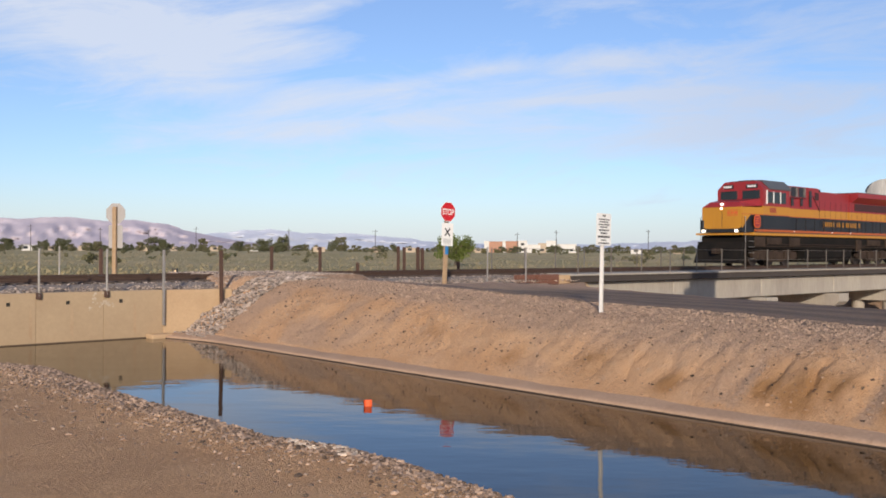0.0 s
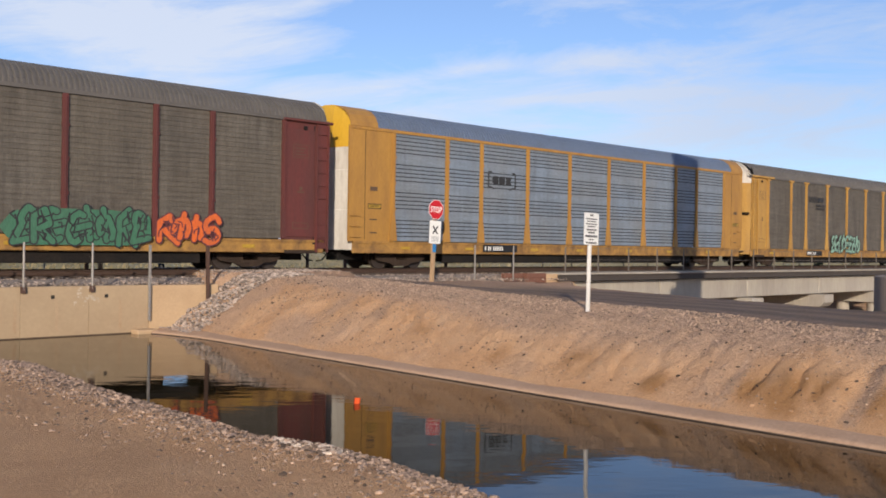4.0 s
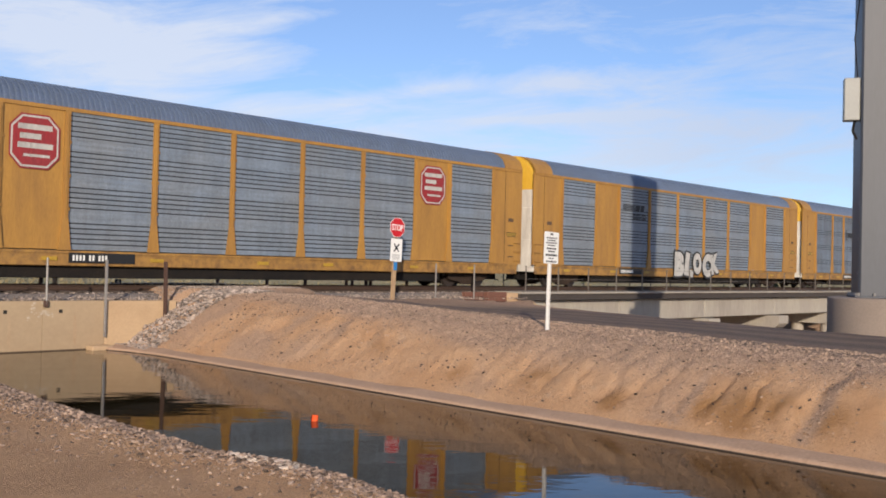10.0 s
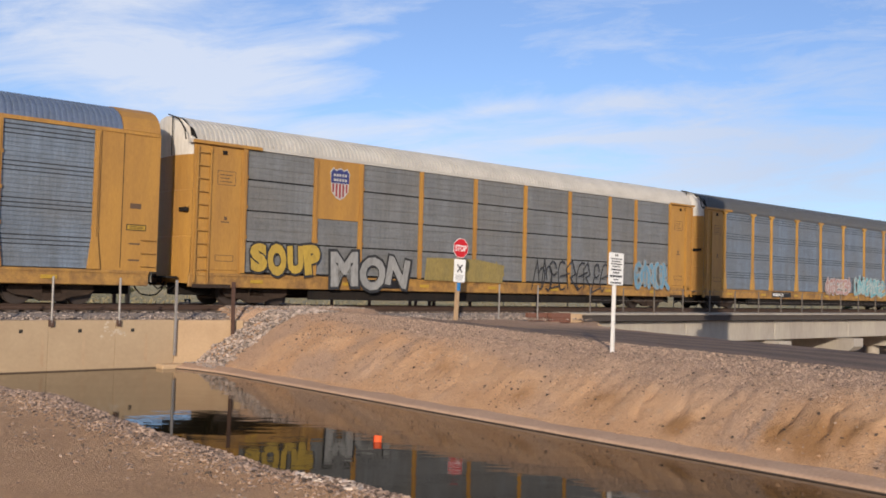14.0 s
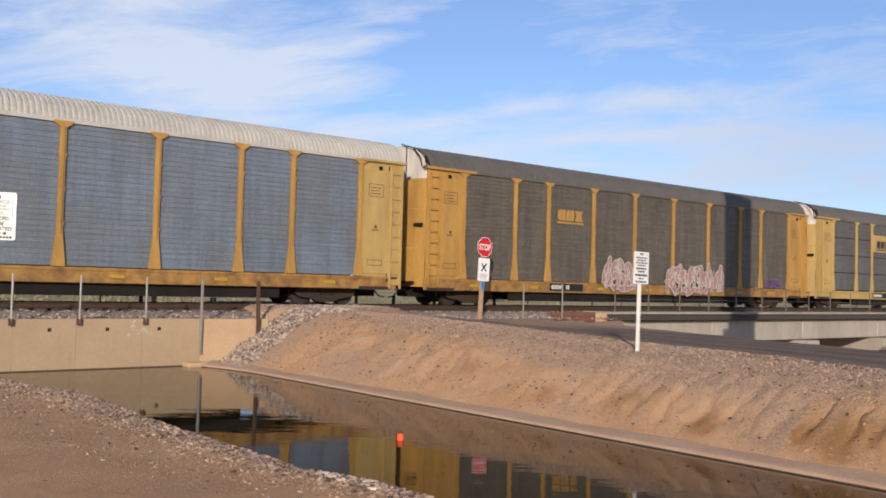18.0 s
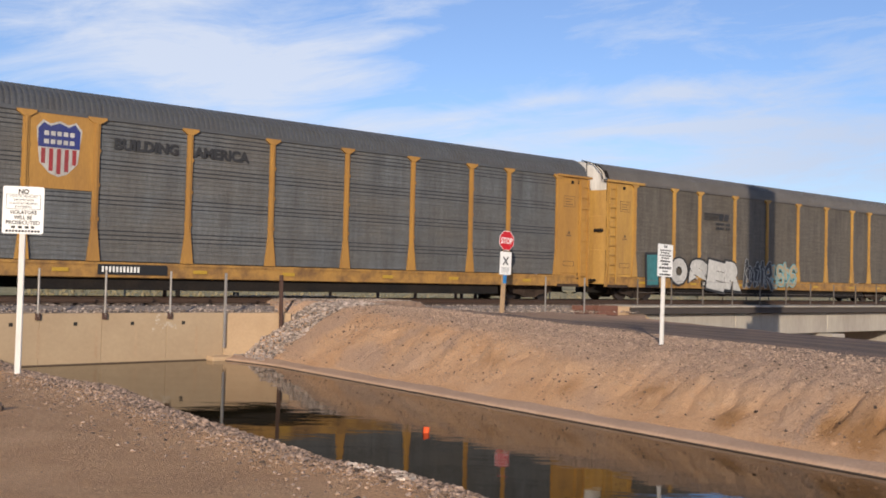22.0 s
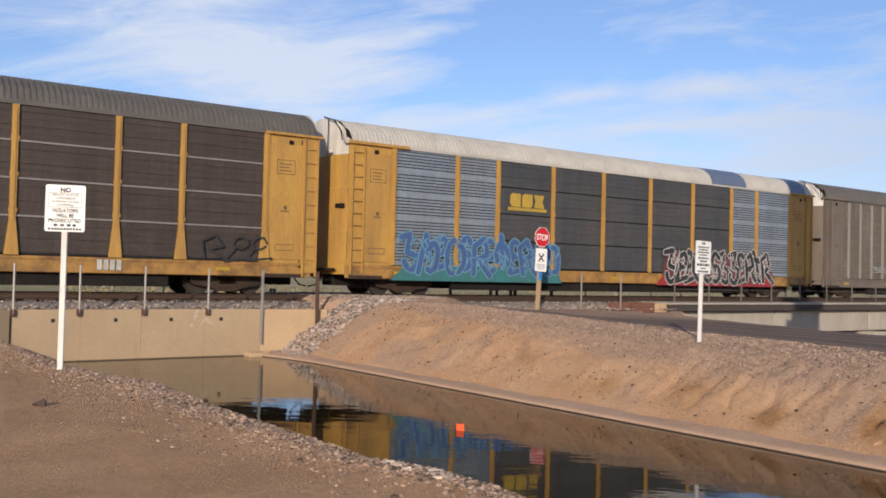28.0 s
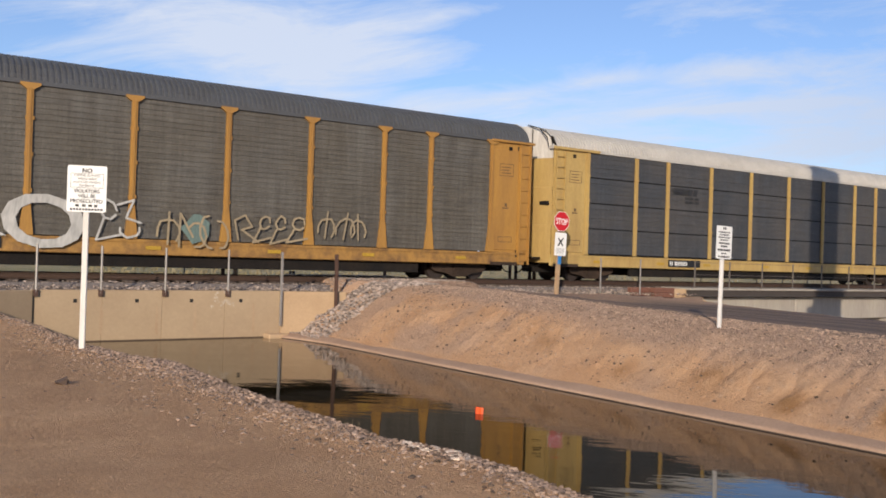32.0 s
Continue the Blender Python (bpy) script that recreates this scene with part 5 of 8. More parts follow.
def make_trees():
    kinds = []
    for i in range(5):
        w, h = (6.5, 7.0, 9.0, 5.0, 7.5)[i], (6.5, 8.5, 7.0, 4.5, 9.5)[i]
        kinds.append((trunk_mesh(h, 0.22, i), crown_mesh(w, h, -0.3, 34, 46, 0.40, 40 + i, (LEAF, LEAF2, LEAF, LEAF2, LEAF)[i])))
    rng = random.Random(8)
    spots = []
    az = -28.0
    while az < 27:
        az += rng.uniform(0.12, 0.42)
        spots.append((az, rng.uniform(380, 640), rng.uniform(0.3, 0.62)))
    spots += [(-25.3, 480, 0.95), (-22.4, 500, 0.9), (-17.3, 460, 1.0), (-11.0, 460, 0.95), (-12.5, 520, 0.9), (-6.3, 480, 1.0), (-9.9, 500, 1.0), (-14.6, 520, 0.9)]
    for a, d, k in spots:
        p = far_at(a, d, float(ground_height(d * math.sin(radians(a)), d * math.cos(radians(a)))))
        i = rng.randrange(5)
        t = thing("tree", "pale green tree at the far edge of the scrubland", "tree", pose(p.x, p.y, p.z, 0, 0, rng.uniform(0, 360)) @ Matrix.Diagonal((k * rng.uniform(0.9, 1.3), k, k, 1)), group="trees on the horizon")
        part("trunk", kinds[i][0], t)
        part("crown", kinds[i][1], t)
    # mesquite bush behind the stop sign
    p = far_at(0.75, 92)
    t = thing("mesquite_tree", "round bright green mesquite tree behind the stop sign", "tree", pose(p.x, p.y, 1.0))
    part("trunk", trunk_mesh(2.6, 0.14, 77, 6), t)
    part("crown", crown_mesh(4.0, 2.95, 0.35, 34, 90, 0.12, 78, LEAF3), t)
    # low shrubs on the plain
    shrub = [crown_mesh(1.5, 0.8, 0.05, 9, 30, 0.10, 90 + i, (LEAF2, LEAF)[i % 2]) for i in range(3)]
    for _ in range(46):
        a, d = rng.uniform(-27, 27), rng.uniform(75, 330)
        x, y = d * math.sin(radians(a)), d * math.cos(radians(a))
        if x * NV.x + (y - 36.75) * NV.y < 14:
            continue
        k = rng.uniform(0.7, 1.7)
        thing("shrub", "low olive shrub on the dry plain", "shrub", pose(x, y, float(ground_height(x, y)), 0, 0, rng.uniform(0, 360)) @ Matrix.Diagonal((k, k, k * 0.9, 1)), rng.choice(shrub), group="shrubs on the plain")
    g = np.random.RandomState(15)
    v, f = [], []
    for _ in range(9000):
        a, d = radians(g.uniform(-28, 28)), 48 + 260 * g.rand() ** 1.6
        x, y = d * math.sin(a), d * math.cos(a)
        if x * NV.x + (y - 36.75) * NV.y < 10:
            continue
        z, h, w, r = 1.10, g.uniform(0.03, 0.13), g.uniform(0.02, 0.08), g.rand() * 3.14
        n = len(v)
        dx, dy = math.cos(r) * w, math.sin(r) * w
        v += [(x - dx, y - dy, z - 0.1), (x + dx, y + dy, z - 0.1), (x + dx * 1.5 + 0.05, y + dy, z + h), (x - dx * 0.6, y - dy, z + h * 0.8)]
        f.append((n, n + 1, n + 2, n + 3))
    thing("dry_grass", "tufts of dry yellow grass on the plain", "grass", None, mesh_of("dry_grass", v, f, (material("dry_straw", (0.27, 0.22, 0.13), 0.9, dirt=(0.20, 0.175, 0.09), dirt_amount=0.7, vary=0.25, spec=0.1),)), kind="stuff")


make_trees()
STUCCO = material("white_stucco", (0.62, 0.60, 0.57), 0.9, grain=0.04)
TANWALL = material("red_tan_wall", (0.40, 0.22, 0.15), 0.9, grain=0.06)
BEIGE = material("beige_wall", (0.45, 0.36, 0.27), 0.9, grain=0.06)
WINDOW = material("dark_window_glass", (0.03, 0.035, 0.04), 0.15)


def building(place, turn, blocks_, label, group=""):
    t = thing("building", label, "building", pose(place.x, place.y, place.z, 0, 0, turn), group=group)
    for x0, x1, h, depth, mat, floors in blocks_:
        w = part("wall", Build().box(x0, 0, -0.3, x1, depth, h).mesh("wall", mat), t)
        part("roof", Build().box(x0 - 0.15, -0.15, h + 0.005, x1 + 0.15, depth + 0.15, h + 0.35).mesh("roof", mat), t)
        n = max(1, int((x1 - x0) / 4.2))
        for fl in range(floors):
            for i in range(n):
                cx = x0 + (x1 - x0) * (i + 0.5) / n
                z = 1.0 + fl * 3.4
                part("window", cached("far_window", lambda: Build().box(-1.1, -0.06, 0, 1.1, 0.0, 1.5).mesh("window", WINDOW)), w).location = (cx, 0, z)
    return t


def make_buildings():
    d = 560
    p = far_at(2.55, d)
    building(p, -5, [(0, 3, 6.6, 18, STUCCO, 0), (3, 11, 6.4, 18, TANWALL, 0), (11.2, 13, 6.8, 18, STUCCO, 1), (13.1, 20.5, 6.6, 18, TANWALL, 0), (20.6, 26, 7.0, 20, STUCCO, 2), (26.1, 34, 4.6, 20, STUCCO, 1)], "long white and tan two-storey building far across the plain")
    p = far_at(6.4, d)
    building(p, -8, [(-5, -0.1, 5.5, 14, BEIGE, 1), (0, 6, 7.0, 18, STUCCO, 0), (6.1, 18, 5.0, 16, STUCCO, 1)], "white building with a grey wing far across the plain")
    for az, dd, w, mat in ((-24.6, 520, 14, STUCCO), (-23.3, 530, 9, BEIGE), (-21.6, 530, 10, BEIGE), (-18.3, 510, 8, BEIGE), (-16.5, 550, 12, BEIGE), (-14.2, 560, 10, BEIGE), (-12.0, 570, 11, STUCCO), (-8.0, 480, 10, BEIGE), (-4.6, 470, 12, BEIGE), (-2.4, 500, 10, BEIGE), (0.2, 450, 11, BEIGE), (1.9, 520, 9, BEIGE), (11.5, 480, 9, STUCCO), (14.0, 500, 10, BEIGE), (18, 480, 12, BEIGE)):
        building(far_at(az, dd), -az, [(0, w * 0.6, 2.0 + (w % 3) * 0.3, 6, mat, 1)], "low pale house at the edge of the plain", "houses across the plain")
    wood = material("dark_pole_wood", (0.06, 0.05, 0.045), 0.9)
    for az, el in ((-24.1, 1.35), (-17.7, 1.15), (-15.0, 1.3), (-9.5, 1.25), (-4.2, 1.25), (4.6, 1.1), (7.0, 1.25), (12.55, 1.3), (-20.4, 1.2)):
        d = 430
        p = far_at(az, d)
        h = 1.6 + d * math.tan(radians(el))
        t = thing("utility_pole", "dark wooden utility pole across the plain", "pole", pose(p.x, p.y, 1.0, 0, 0, -az), group="utility poles")
        part("pole", Build().tube((0, 0, 0), (0, 0, h), 0.17, 0.12, sides=6).mesh("pole", wood), t)
        part("crossarm", Build().box(-1.1, -0.06, h - 1.0, 1.1, 0.06, h - 0.85).mesh("crossarm", wood), t)
    t = thing("marker_post", "small dark post with two pale reflectors beyond the track", "post", pose(-13.8, 47.5, 1.1, 0, 0, 20))
    part("post", Build().box(-0.16, -0.03, 0, 0.16, 0.03, 0.5, chamfer=0.01).mesh("post", M_PLATE), t)
    for z in (0.12, 0.32):
        part("reflector", Build().box(-0.05, -0.037, z, 0.05, -0.032, z + 0.1).mesh("reflector", C_PALE), t)


C_PALE = material("pale_reflector", (0.7, 0.5, 0.3), 0.4)
make_buildings()

# ---- covered autorack wagons ----
POSTS = [2.5, 5.3, 7.25, 10.1, 12.95, 15.85, 18.7, 21.5, 23.45, 26.2]      # metres from the front coupling face
BODY0, BODY1 = 0.40, 28.18
PITCH = 28.6
SILL0, SILL1, PAN0, PAN1, EAVE = 0.60, 1.04, 1.09, 5.24, 5.32
SIDE = -1.55


M_NOTE = material("faded_brown_stencil", (0.10, 0.06, 0.035), 0.7, grain=0.3, scale=20)


def panel_mesh(width, style, mat):
    """One side panel: a pressed sheet drawn out along the bay, with slots, rows or fine ribs."""
    def make():
        zs, b = [], Build()
        def strip(z0, z1, y, slot):
            zs.append((z0, z1, y, slot))
        h = PAN1 - PAN0
        if style == "louvre":
            z, k = PAN0, 0
            groups = 5
            gh = h / groups
            for g in range(groups):
                base = PAN0 + g * gh
                strip(base, base + gh * 0.20, 0.0, 0)
                n = 6
                step_ = gh * 0.80 / n
                for i in range(n):
                    a = base + gh * 0.20 + i * step_
                    strip(a, a + step_ * 0.36, 0.028, 1)
                    strip(a + step_ * 0.36, a + step_, 0.0, 0)
        elif style == "slot":
            n = 32
            st = h / n
            for i in range(n):
                a = PAN0 + i * st
                dark = i % 8 in (4, 5, 6)
                strip(a, a + st * (0.74 if dark else 0.8), 0.0, 0)
                strip(a + st * (0.74 if dark else 0.8), a + st, 0.022, 1 if dark else 0)
        elif style == "even":
            n = 27
            st = h / n
            for i in range(n):
                a = PAN0 + i * st
                if i % 7 in (0, 6):
                    strip(a, a + st * 0.5, 0.010, 0)
                    strip(a + st * 0.5, a + st, -0.004, 0)
                    continue
                strip(a, a + st * 0.27, 0.030, 1)
                strip(a + st * 0.27, a + st * 0.62, 0.012, 0)
                strip(a + st * 0.62, a + st, -0.004, 0)
        elif style in ("rows", "bars"):
            rows = 4
            rh = h / rows
            for r in range(rows):
                base = PAN0 + r * rh
                if style == "bars" and r:
                    strip(base - 0.0, base + 0.05, -0.02, 2)
                    base += 0.05
                    top = PAN0 + (r + 1) * rh
                else:
                    strip(base, base + 0.05, 0.055, 1)
                    base += 0.05
                    top = PAN0 + (r + 1) * rh
                n = 5
                st = (top - base) / n
                for i in range(n):
                    strip(base + i * st, base + (i + 0.80) * st, 0.012 * (i % 2), 0)
                    strip(base + (i + 0.80) * st, base + (i + 1) * st, 0.02, 0)
        elif style == "solid":
            strip(PAN0, PAN1, -0.012, 0)
        else:
            n = 26
            st = h / n
            for i in range(n):
                strip(PAN0 + i * st, PAN0 + (i + 0.7) * st, 0.0, 0)
                strip(PAN0 + (i + 0.7) * st, PAN0 + (i + 1) * st, 0.018, 0)
        v, f, s = [], [], []
        prev = None
        for z0, z1, y, slot in zs:
            n = len(v)
            v += [(0, y, z0), (width, y, z0), (width, y, z1), (0, y, z1)]
            f.append((n, n + 1, n + 2, n + 3))
            s.append(slot)
            if prev is not None:
                f.append((prev + 3, prev + 2, n + 1, n))
                s.append(0)
            prev = n
        n = len(v)
        v += [(0, 0.07, PAN0), (width, 0.07, PAN0), (width, 0.07, PAN1), (0, 0.07, PAN1)]
        f += [(n + 1, n, n + 3, n + 2)]
        s.append(0)
        return mesh_of("panel", v, f, (mat, P_SLOT if style != "rows" else P_GAP, P_LIGHTBAR), s)
    return cached(("panel", round(width, 3), style, mat.name), make)


def post_mesh(mat, flare, tee):
    def make():
        b = Build()
        w = 0.085
        b.box(-w, -0.07, PAN0, w, 0.0, PAN1 - 0.02)
        b.box(-w * 0.35, -0.10, PAN0 + 0.9, w * 0.35, -0.07, PAN1 - 0.1)
        if flare:
            b.prism([(-0.19, PAN0 - 0.02), (0.19, PAN0 - 0.02), (w, PAN0 + 0.95), (-w, PAN0 + 0.95)], "y", -0.085, -0.0)
        if tee:
            b.prism([(-w, PAN1 - 0.16), (w, PAN1 - 0.16), (0.27, PAN1 - 0.03), (0.27, PAN1 + 0.03), (-0.27, PAN1 + 0.03), (-0.27, PAN1 - 0.03)], "y", -0.088, 0.0)
        for z in (2.3, 3.3, 4.3):
            for sx in (-1, 1):
                b.box(sx * w - 0.02, -0.062, z - 0.05, sx * w + 0.02 + 0.02 * sx, -0.02, z + 0.05)
        return b.mesh("post", mat)
    return cached(("post", mat.name, flare, tee), make)


ROOF_PROFILE = [(-1.60, 0.0), (-1.565, 0.17), (-1.42, 0.42), (-1.16, 0.63), (-0.78, 0.79), (-0.34, 0.865), (0.0, 0.885)]


def roof_mesh(mat):
    """Arched roof of pressed sheets: each rib stands proud of the next trough."""
    def make():
        half = ROOF_PROFILE + [(-y, z) for y, z in ROOF_PROFILE[-2::-1]]
        v, f = [], []
        n = len(half)
        ribs = 164
        x0, x1 = BODY0 + 0.18, BODY1 - 0.18
        st = (x1 - x0) / ribs
        xs = []
        for i in range(ribs):
            xs += [(x0 + i * st, 0.0), (x0 + (i + 0.5) * st, 0.0), (x0 + (i + 0.56) * st, 0.035), (x0 + (i + 0.94) * st, 0.035)]
        for x, d in xs:
            v += [(x, y * (1 - d * 0.5), EAVE + z * (1 - d) - d * 0.3 * (z > 0.05)) for y, z in half]
        for i in range(len(xs) - 1):
            f += [(i * n + j + 1, i * n + j, (i + 1) * n + j, (i + 1) * n + j + 1) for j in range(n - 1)]
        return mesh_of("roof", v, f, (mat,))
    return cached(("roof", mat.name), make)


def eave_mesh(mat):
    return cached(("eave", mat.name), lambda: Build().box(BODY0 + 0.1, SIDE - 0.05, PAN1 - 0.015, BODY1 - 0.1, SIDE + 0.06, EAVE + 0.02).mesh("eave", mat))


def sill_mesh(mat, y0, y1):
    def make():
        b = Build().box(BODY0 + 0.25, y0, SILL0, BODY1 - 0.25, y1, SILL1, chamfer=0.02)
        b.box(BODY0 + 0.25, y0 - 0.03, SILL1 - 0.07, BODY1 - 0.25, y0 + 0.02, SILL1 + 0.02)
        return b.mesh("side_sill", mat)
    return cached(("sill", mat.name, y0), make)


def end_mesh(front, mat, cap, tall):
    """The bowed end doors with an arched cap above them."""
    def make():
        sg = 1 if front else -1
        x = BODY0 if front else BODY1
        b = Build()
        split = EAVE - (0.45 if tall else 0.75)
        bow = lambda y: x + sg * ((0.30 if front else 0.14) * (abs(y) / 1.48) ** 2)
        ys = [-1.48, -1.25, -0.95, -0.5, -0.02, 0.02, 0.5, 0.95, 1.25, 1.48]
        v, f, s = [], [], []
        levels = [0.72, 2.2, 2.24, 3.7, 3.74, split, split + 0.001]
        def topz(y):
            return EAVE + float(np.interp(abs(y), [0, 0.5, 1.0, 1.3, 1.48], [0.90, 0.86, 0.68, 0.44, 0.12]))
        for k, z in enumerate(levels):
            d = 0.02 * sg if k in (1, 2, 3, 4) and k % 2 == 0 else 0
            v += [(bow(y) + d + (0.03 * sg if abs(y) < 0.03 else 0), y, z) for y in ys]
        v += [(bow(y), y, topz(y)) for y in ys]
        n = len(ys)
        for k in range(len(levels)):
            for i in range(n - 1):
                q = (k * n + i, k * n + i + 1, (k + 1) * n + i + 1, (k + 1) * n + i)
                f.append(tuple(reversed(q)) if front else q)
                s.append(1 if k >= len(levels) - 1 else 0)
        b.v, b.f, b.s = v, f, s
        return b.mesh("end_door", mat, cap)
    return cached(("end", front, mat.name, cap.name, tall), make)


def corner_span(front):
    return (BODY0 + 0.30, POSTS[0]) if front else (POSTS[-1], BODY1 - 0.14)


def corner_mesh(front, mat, style):
    """Solid side bay between the end doors and the first post."""
    def make():
        a, e = corner_span(front)
        if style == "new":
            return Build().box(a - 0.28 if front else a, SIDE - 0.02, SILL1, e if front else e + 0.12, SIDE + 0.06, EAVE + 0.02).mesh("corner_bay", mat)
        return Build().box(a, SIDE - 0.005, SILL1, e, SIDE + 0.05, PAN1).mesh("corner_bay", mat)
    return cached(("corner", front, mat.name, style), make)


def corner_details(t, front, mat, style):
    a, e = corner_span(front)
    if style == "new":
        x = a + 0.45 if front else a + 0.8
        part("door_seam", cached(("seam", front), lambda: Build().box(x, SIDE - 0.024, SILL1 + 0.1, x + 0.02, SIDE - 0.021, EAVE - 0.1).mesh("door_seam", P_GAP)), t)
        part("label_plate", cached(("label_plate", front), lambda: Build().box(x + 0.16, SIDE - 0.024, 2.28, x + 0.78, SIDE - 0.021, 2.47, 0).box(x + 0.19, SIDE - 0.027, 2.31, x + 0.75, SIDE - 0.0245, 2.44, 1).box(x + 0.25, SIDE - 0.030, 2.345, x + 0.69, SIDE - 0.0275, 2.365, 0).box(x + 0.25, SIDE - 0.030, 2.39, x + 0.69, SIDE - 0.0275, 2.41, 0).mesh("label_plate", M_PLATE, M_REFLECT)), t, "small yellow label with a black border")
        part("grab_irons", cached(("grab_irons", front, mat.name), lambda: (lambda b: [b.path([(g0, SIDE - 0.02, z), (g0, SIDE - 0.10, z), (g0 + 0.42, SIDE - 0.10, z), (g0 + 0.42, SIDE - 0.02, z)], 0.014, 5) for g0 in ((a - 0.22,) if front else (e - 0.40,)) for z in (1.2, 1.6, 2.0)] and b.mesh("grab_irons", mat))(Build())), t, "grab irons near the corner")
        for z in (1.35, 1.85, 2.95):
            part("stencil", cached(("note", front, z), lambda: Build().box(x + 0.25, SIDE - 0.024, z, x + 0.60, SIDE - 0.021, z + (0.16 if z > 2 else 0.05)).mesh("stencil", M_NOTE)), t)
        return
    d0, d1 = (a + 0.62, e - 0.13) if front else (a + 0.13, e - 0.55)

    def door():
        b = Build().box(d0, SIDE - 0.028, SILL1 + 0.12, d1, SIDE - 0.006, PAN1 - 0.28, chamfer=0.01)
        b.box(d0 - 0.05, SIDE - 0.05, SILL1 + 0.02, d0, SIDE - 0.006, PAN1 - 0.15).box(d1, SIDE - 0.05, SILL1 + 0.02, d1 + 0.05, SIDE - 0.006, PAN1 - 0.15)
        return b.mesh("corner_door", mat)
    part("corner_door", cached(("corner_door", front, mat.name), door), t, "plain door panel with a raised frame")
    def small_print():
        b = Build()
        m = (d0 + d1) / 2
        for z0, z1 in ((3.95, 4.42), (1.45, 1.66)):
            for r in ((m - 0.33, m + 0.33, z0, z0 + 0.02), (m - 0.33, m + 0.33, z1 - 0.02, z1), (m - 0.33, m - 0.31, z0, z1), (m + 0.31, m + 0.33, z0, z1)):
                b.box(r[0], SIDE - 0.032, r[2], r[1], SIDE - 0.0285, r[3])
        for k in range(3):
            b.box(m - 0.24, SIDE - 0.032, 4.05 + 0.11 * k, m + 0.2 - 0.08 * (k % 2), SIDE - 0.0285, 4.08 + 0.11 * k)
        b.box(m - 0.16, SIDE - 0.032, 2.72, m + 0.14, SIDE - 0.0285, 2.76).box(m - 0.05, SIDE - 0.032, 2.8, m + 0.06, SIDE - 0.0285, 2.92)
        return b.mesh("stencil", M_NOTE)
    tagged(part("stencil", cached(("corner_notes", front), small_print), t, "small faded notices"), kind="stuff")
    x = d0 + 0.35 if front else d1 - 0.5
    part("latch", cached(("latch", front), lambda: Build().box(x, SIDE - 0.06, PAN1 - 0.30, x + 0.16, SIDE - 0.029, PAN1 - 0.16, chamfer=0.01).mesh("latch", M_BLACK)), t, "black door latch")
    part("grime", cached(("foot_grime", front), lambda: Build().box(a + 0.05, SIDE - 0.045, SILL0 - 0.02, e - 0.4, SIDE - 0.037, SILL0 + 0.1).mesh("grime", M_TRUCK)), t, "dark grimy lower edge")


def ladder_mesh(mat):
    def make():
        b = Build()
        for x in (0.80, 1.26):
            b.box(x - 0.025, SIDE - 0.09, 0.75, x + 0.025, SIDE - 0.04, PAN1 - 0.1)
        for i in range(10):
            z = 1.15 + 0.42 * i
            b.box(0.80, SIDE - 0.085, z, 1.26, SIDE - 0.055, z + 0.03)
        return b.mesh("ladder", mat)
    return cached(("ladder", mat.name), make)


def hood_mesh(mat):
    """Door hood: the ledge over the corner bays."""
    return cached(("hood", mat.name), lambda: Build().box(0.62, SIDE - 0.12, EAVE - 0.10, 3.1, SIDE + 0.05, EAVE + 0.01, chamfer=0.012).mesh("door_hood", mat))


def side_frame_mesh():
    return cached("side_frame", lambda: Build().prism([(-1.25, 0.42), (-1.1, 0.30), (-0.55, 0.22), (-0.3, 0.10), (0.3, 0.10), (0.55, 0.22), (1.1, 0.30), (1.25, 0.42), (1.2, 0.62), (0.5, 0.70), (-0.5, 0.70), (-1.2, 0.62)], "y", -0.09, 0.09).box(-0.28, -0.12, 0.22, 0.28, 0.12, 0.52).mesh("side_frame", M_TRUCK))


def wheel_mesh(r=0.42):
    return cached(("wheel", r), lambda: Build().tube((0, -0.065, 0), (0, 0.065, 0), r, sides=24).tube((0, 0.04, 0), (0, 0.075, 0), r + 0.03, sides=24).tube((0, -0.1, 0), (0, 0.1, 0), r * 0.25, sides=12).mesh("wheel", M_WHEEL))


def add_truck(parent, x, axles=(-0.88, 0.88), r=0.42):
    t = part("truck", cached(("bolster", axles), lambda: Build().box(-0.3, -1.1, 0.30, 0.3, 1.1, 0.62, chamfer=0.03).box(-1.35, -0.62, 0.22, 1.35, 0.62, 0.85, chamfer=0.06).box(-0.75, -1.15, 0.62, 0.75, 1.15, 0.9, chamfer=0.04).tube((axles[0], -0.75, r), (axles[0], 0.75, r), 0.08).tube((axles[-1], -0.75, r), (axles[-1], 0.75, r), 0.08).mesh("truck", M_TRUCK)), parent, "dark rusty four-wheel truck")
    t.location.x = x
    for y in (-0.98, 0.98):
        part("side_frame", side_frame_mesh(), t).location.y = y
    for ax in axles:
        for y, turn in ((-0.755, 0), (0.755, 180)):
            w = part("wheel", wheel_mesh(r), t)
            w.location, w.rotation_euler = (ax, y, r), (0, 0, radians(turn))


def add_coupler(parent, x, sg):
    c = part("coupler", cached("coupler", lambda: Build().box(-0.75, -0.07, 0.72, 0.0, 0.07, 0.92, chamfer=0.02).box(-0.05, -0.16, 0.66, 0.22, 0.16, 0.98, chamfer=0.04).mesh("coupler", M_TRUCK)), parent, "rusty steel coupler")
    c.location.x = x
    c.rotation_euler = (0, 0, 0 if sg > 0 else math.pi)
    h = part("air_hose", cached("hose", lambda: Build().path([(0.0, 0.3, 0.75), (0.08, 0.3, 0.5), (0.25, 0.28, 0.32), (0.5, 0.26, 0.28)], 0.025).mesh("air_hose", M_BLACK)), parent)
    h.location.x = x - 0.4 * sg
    h.rotation_euler = (0, 0, 0 if sg > 0 else math.pi)


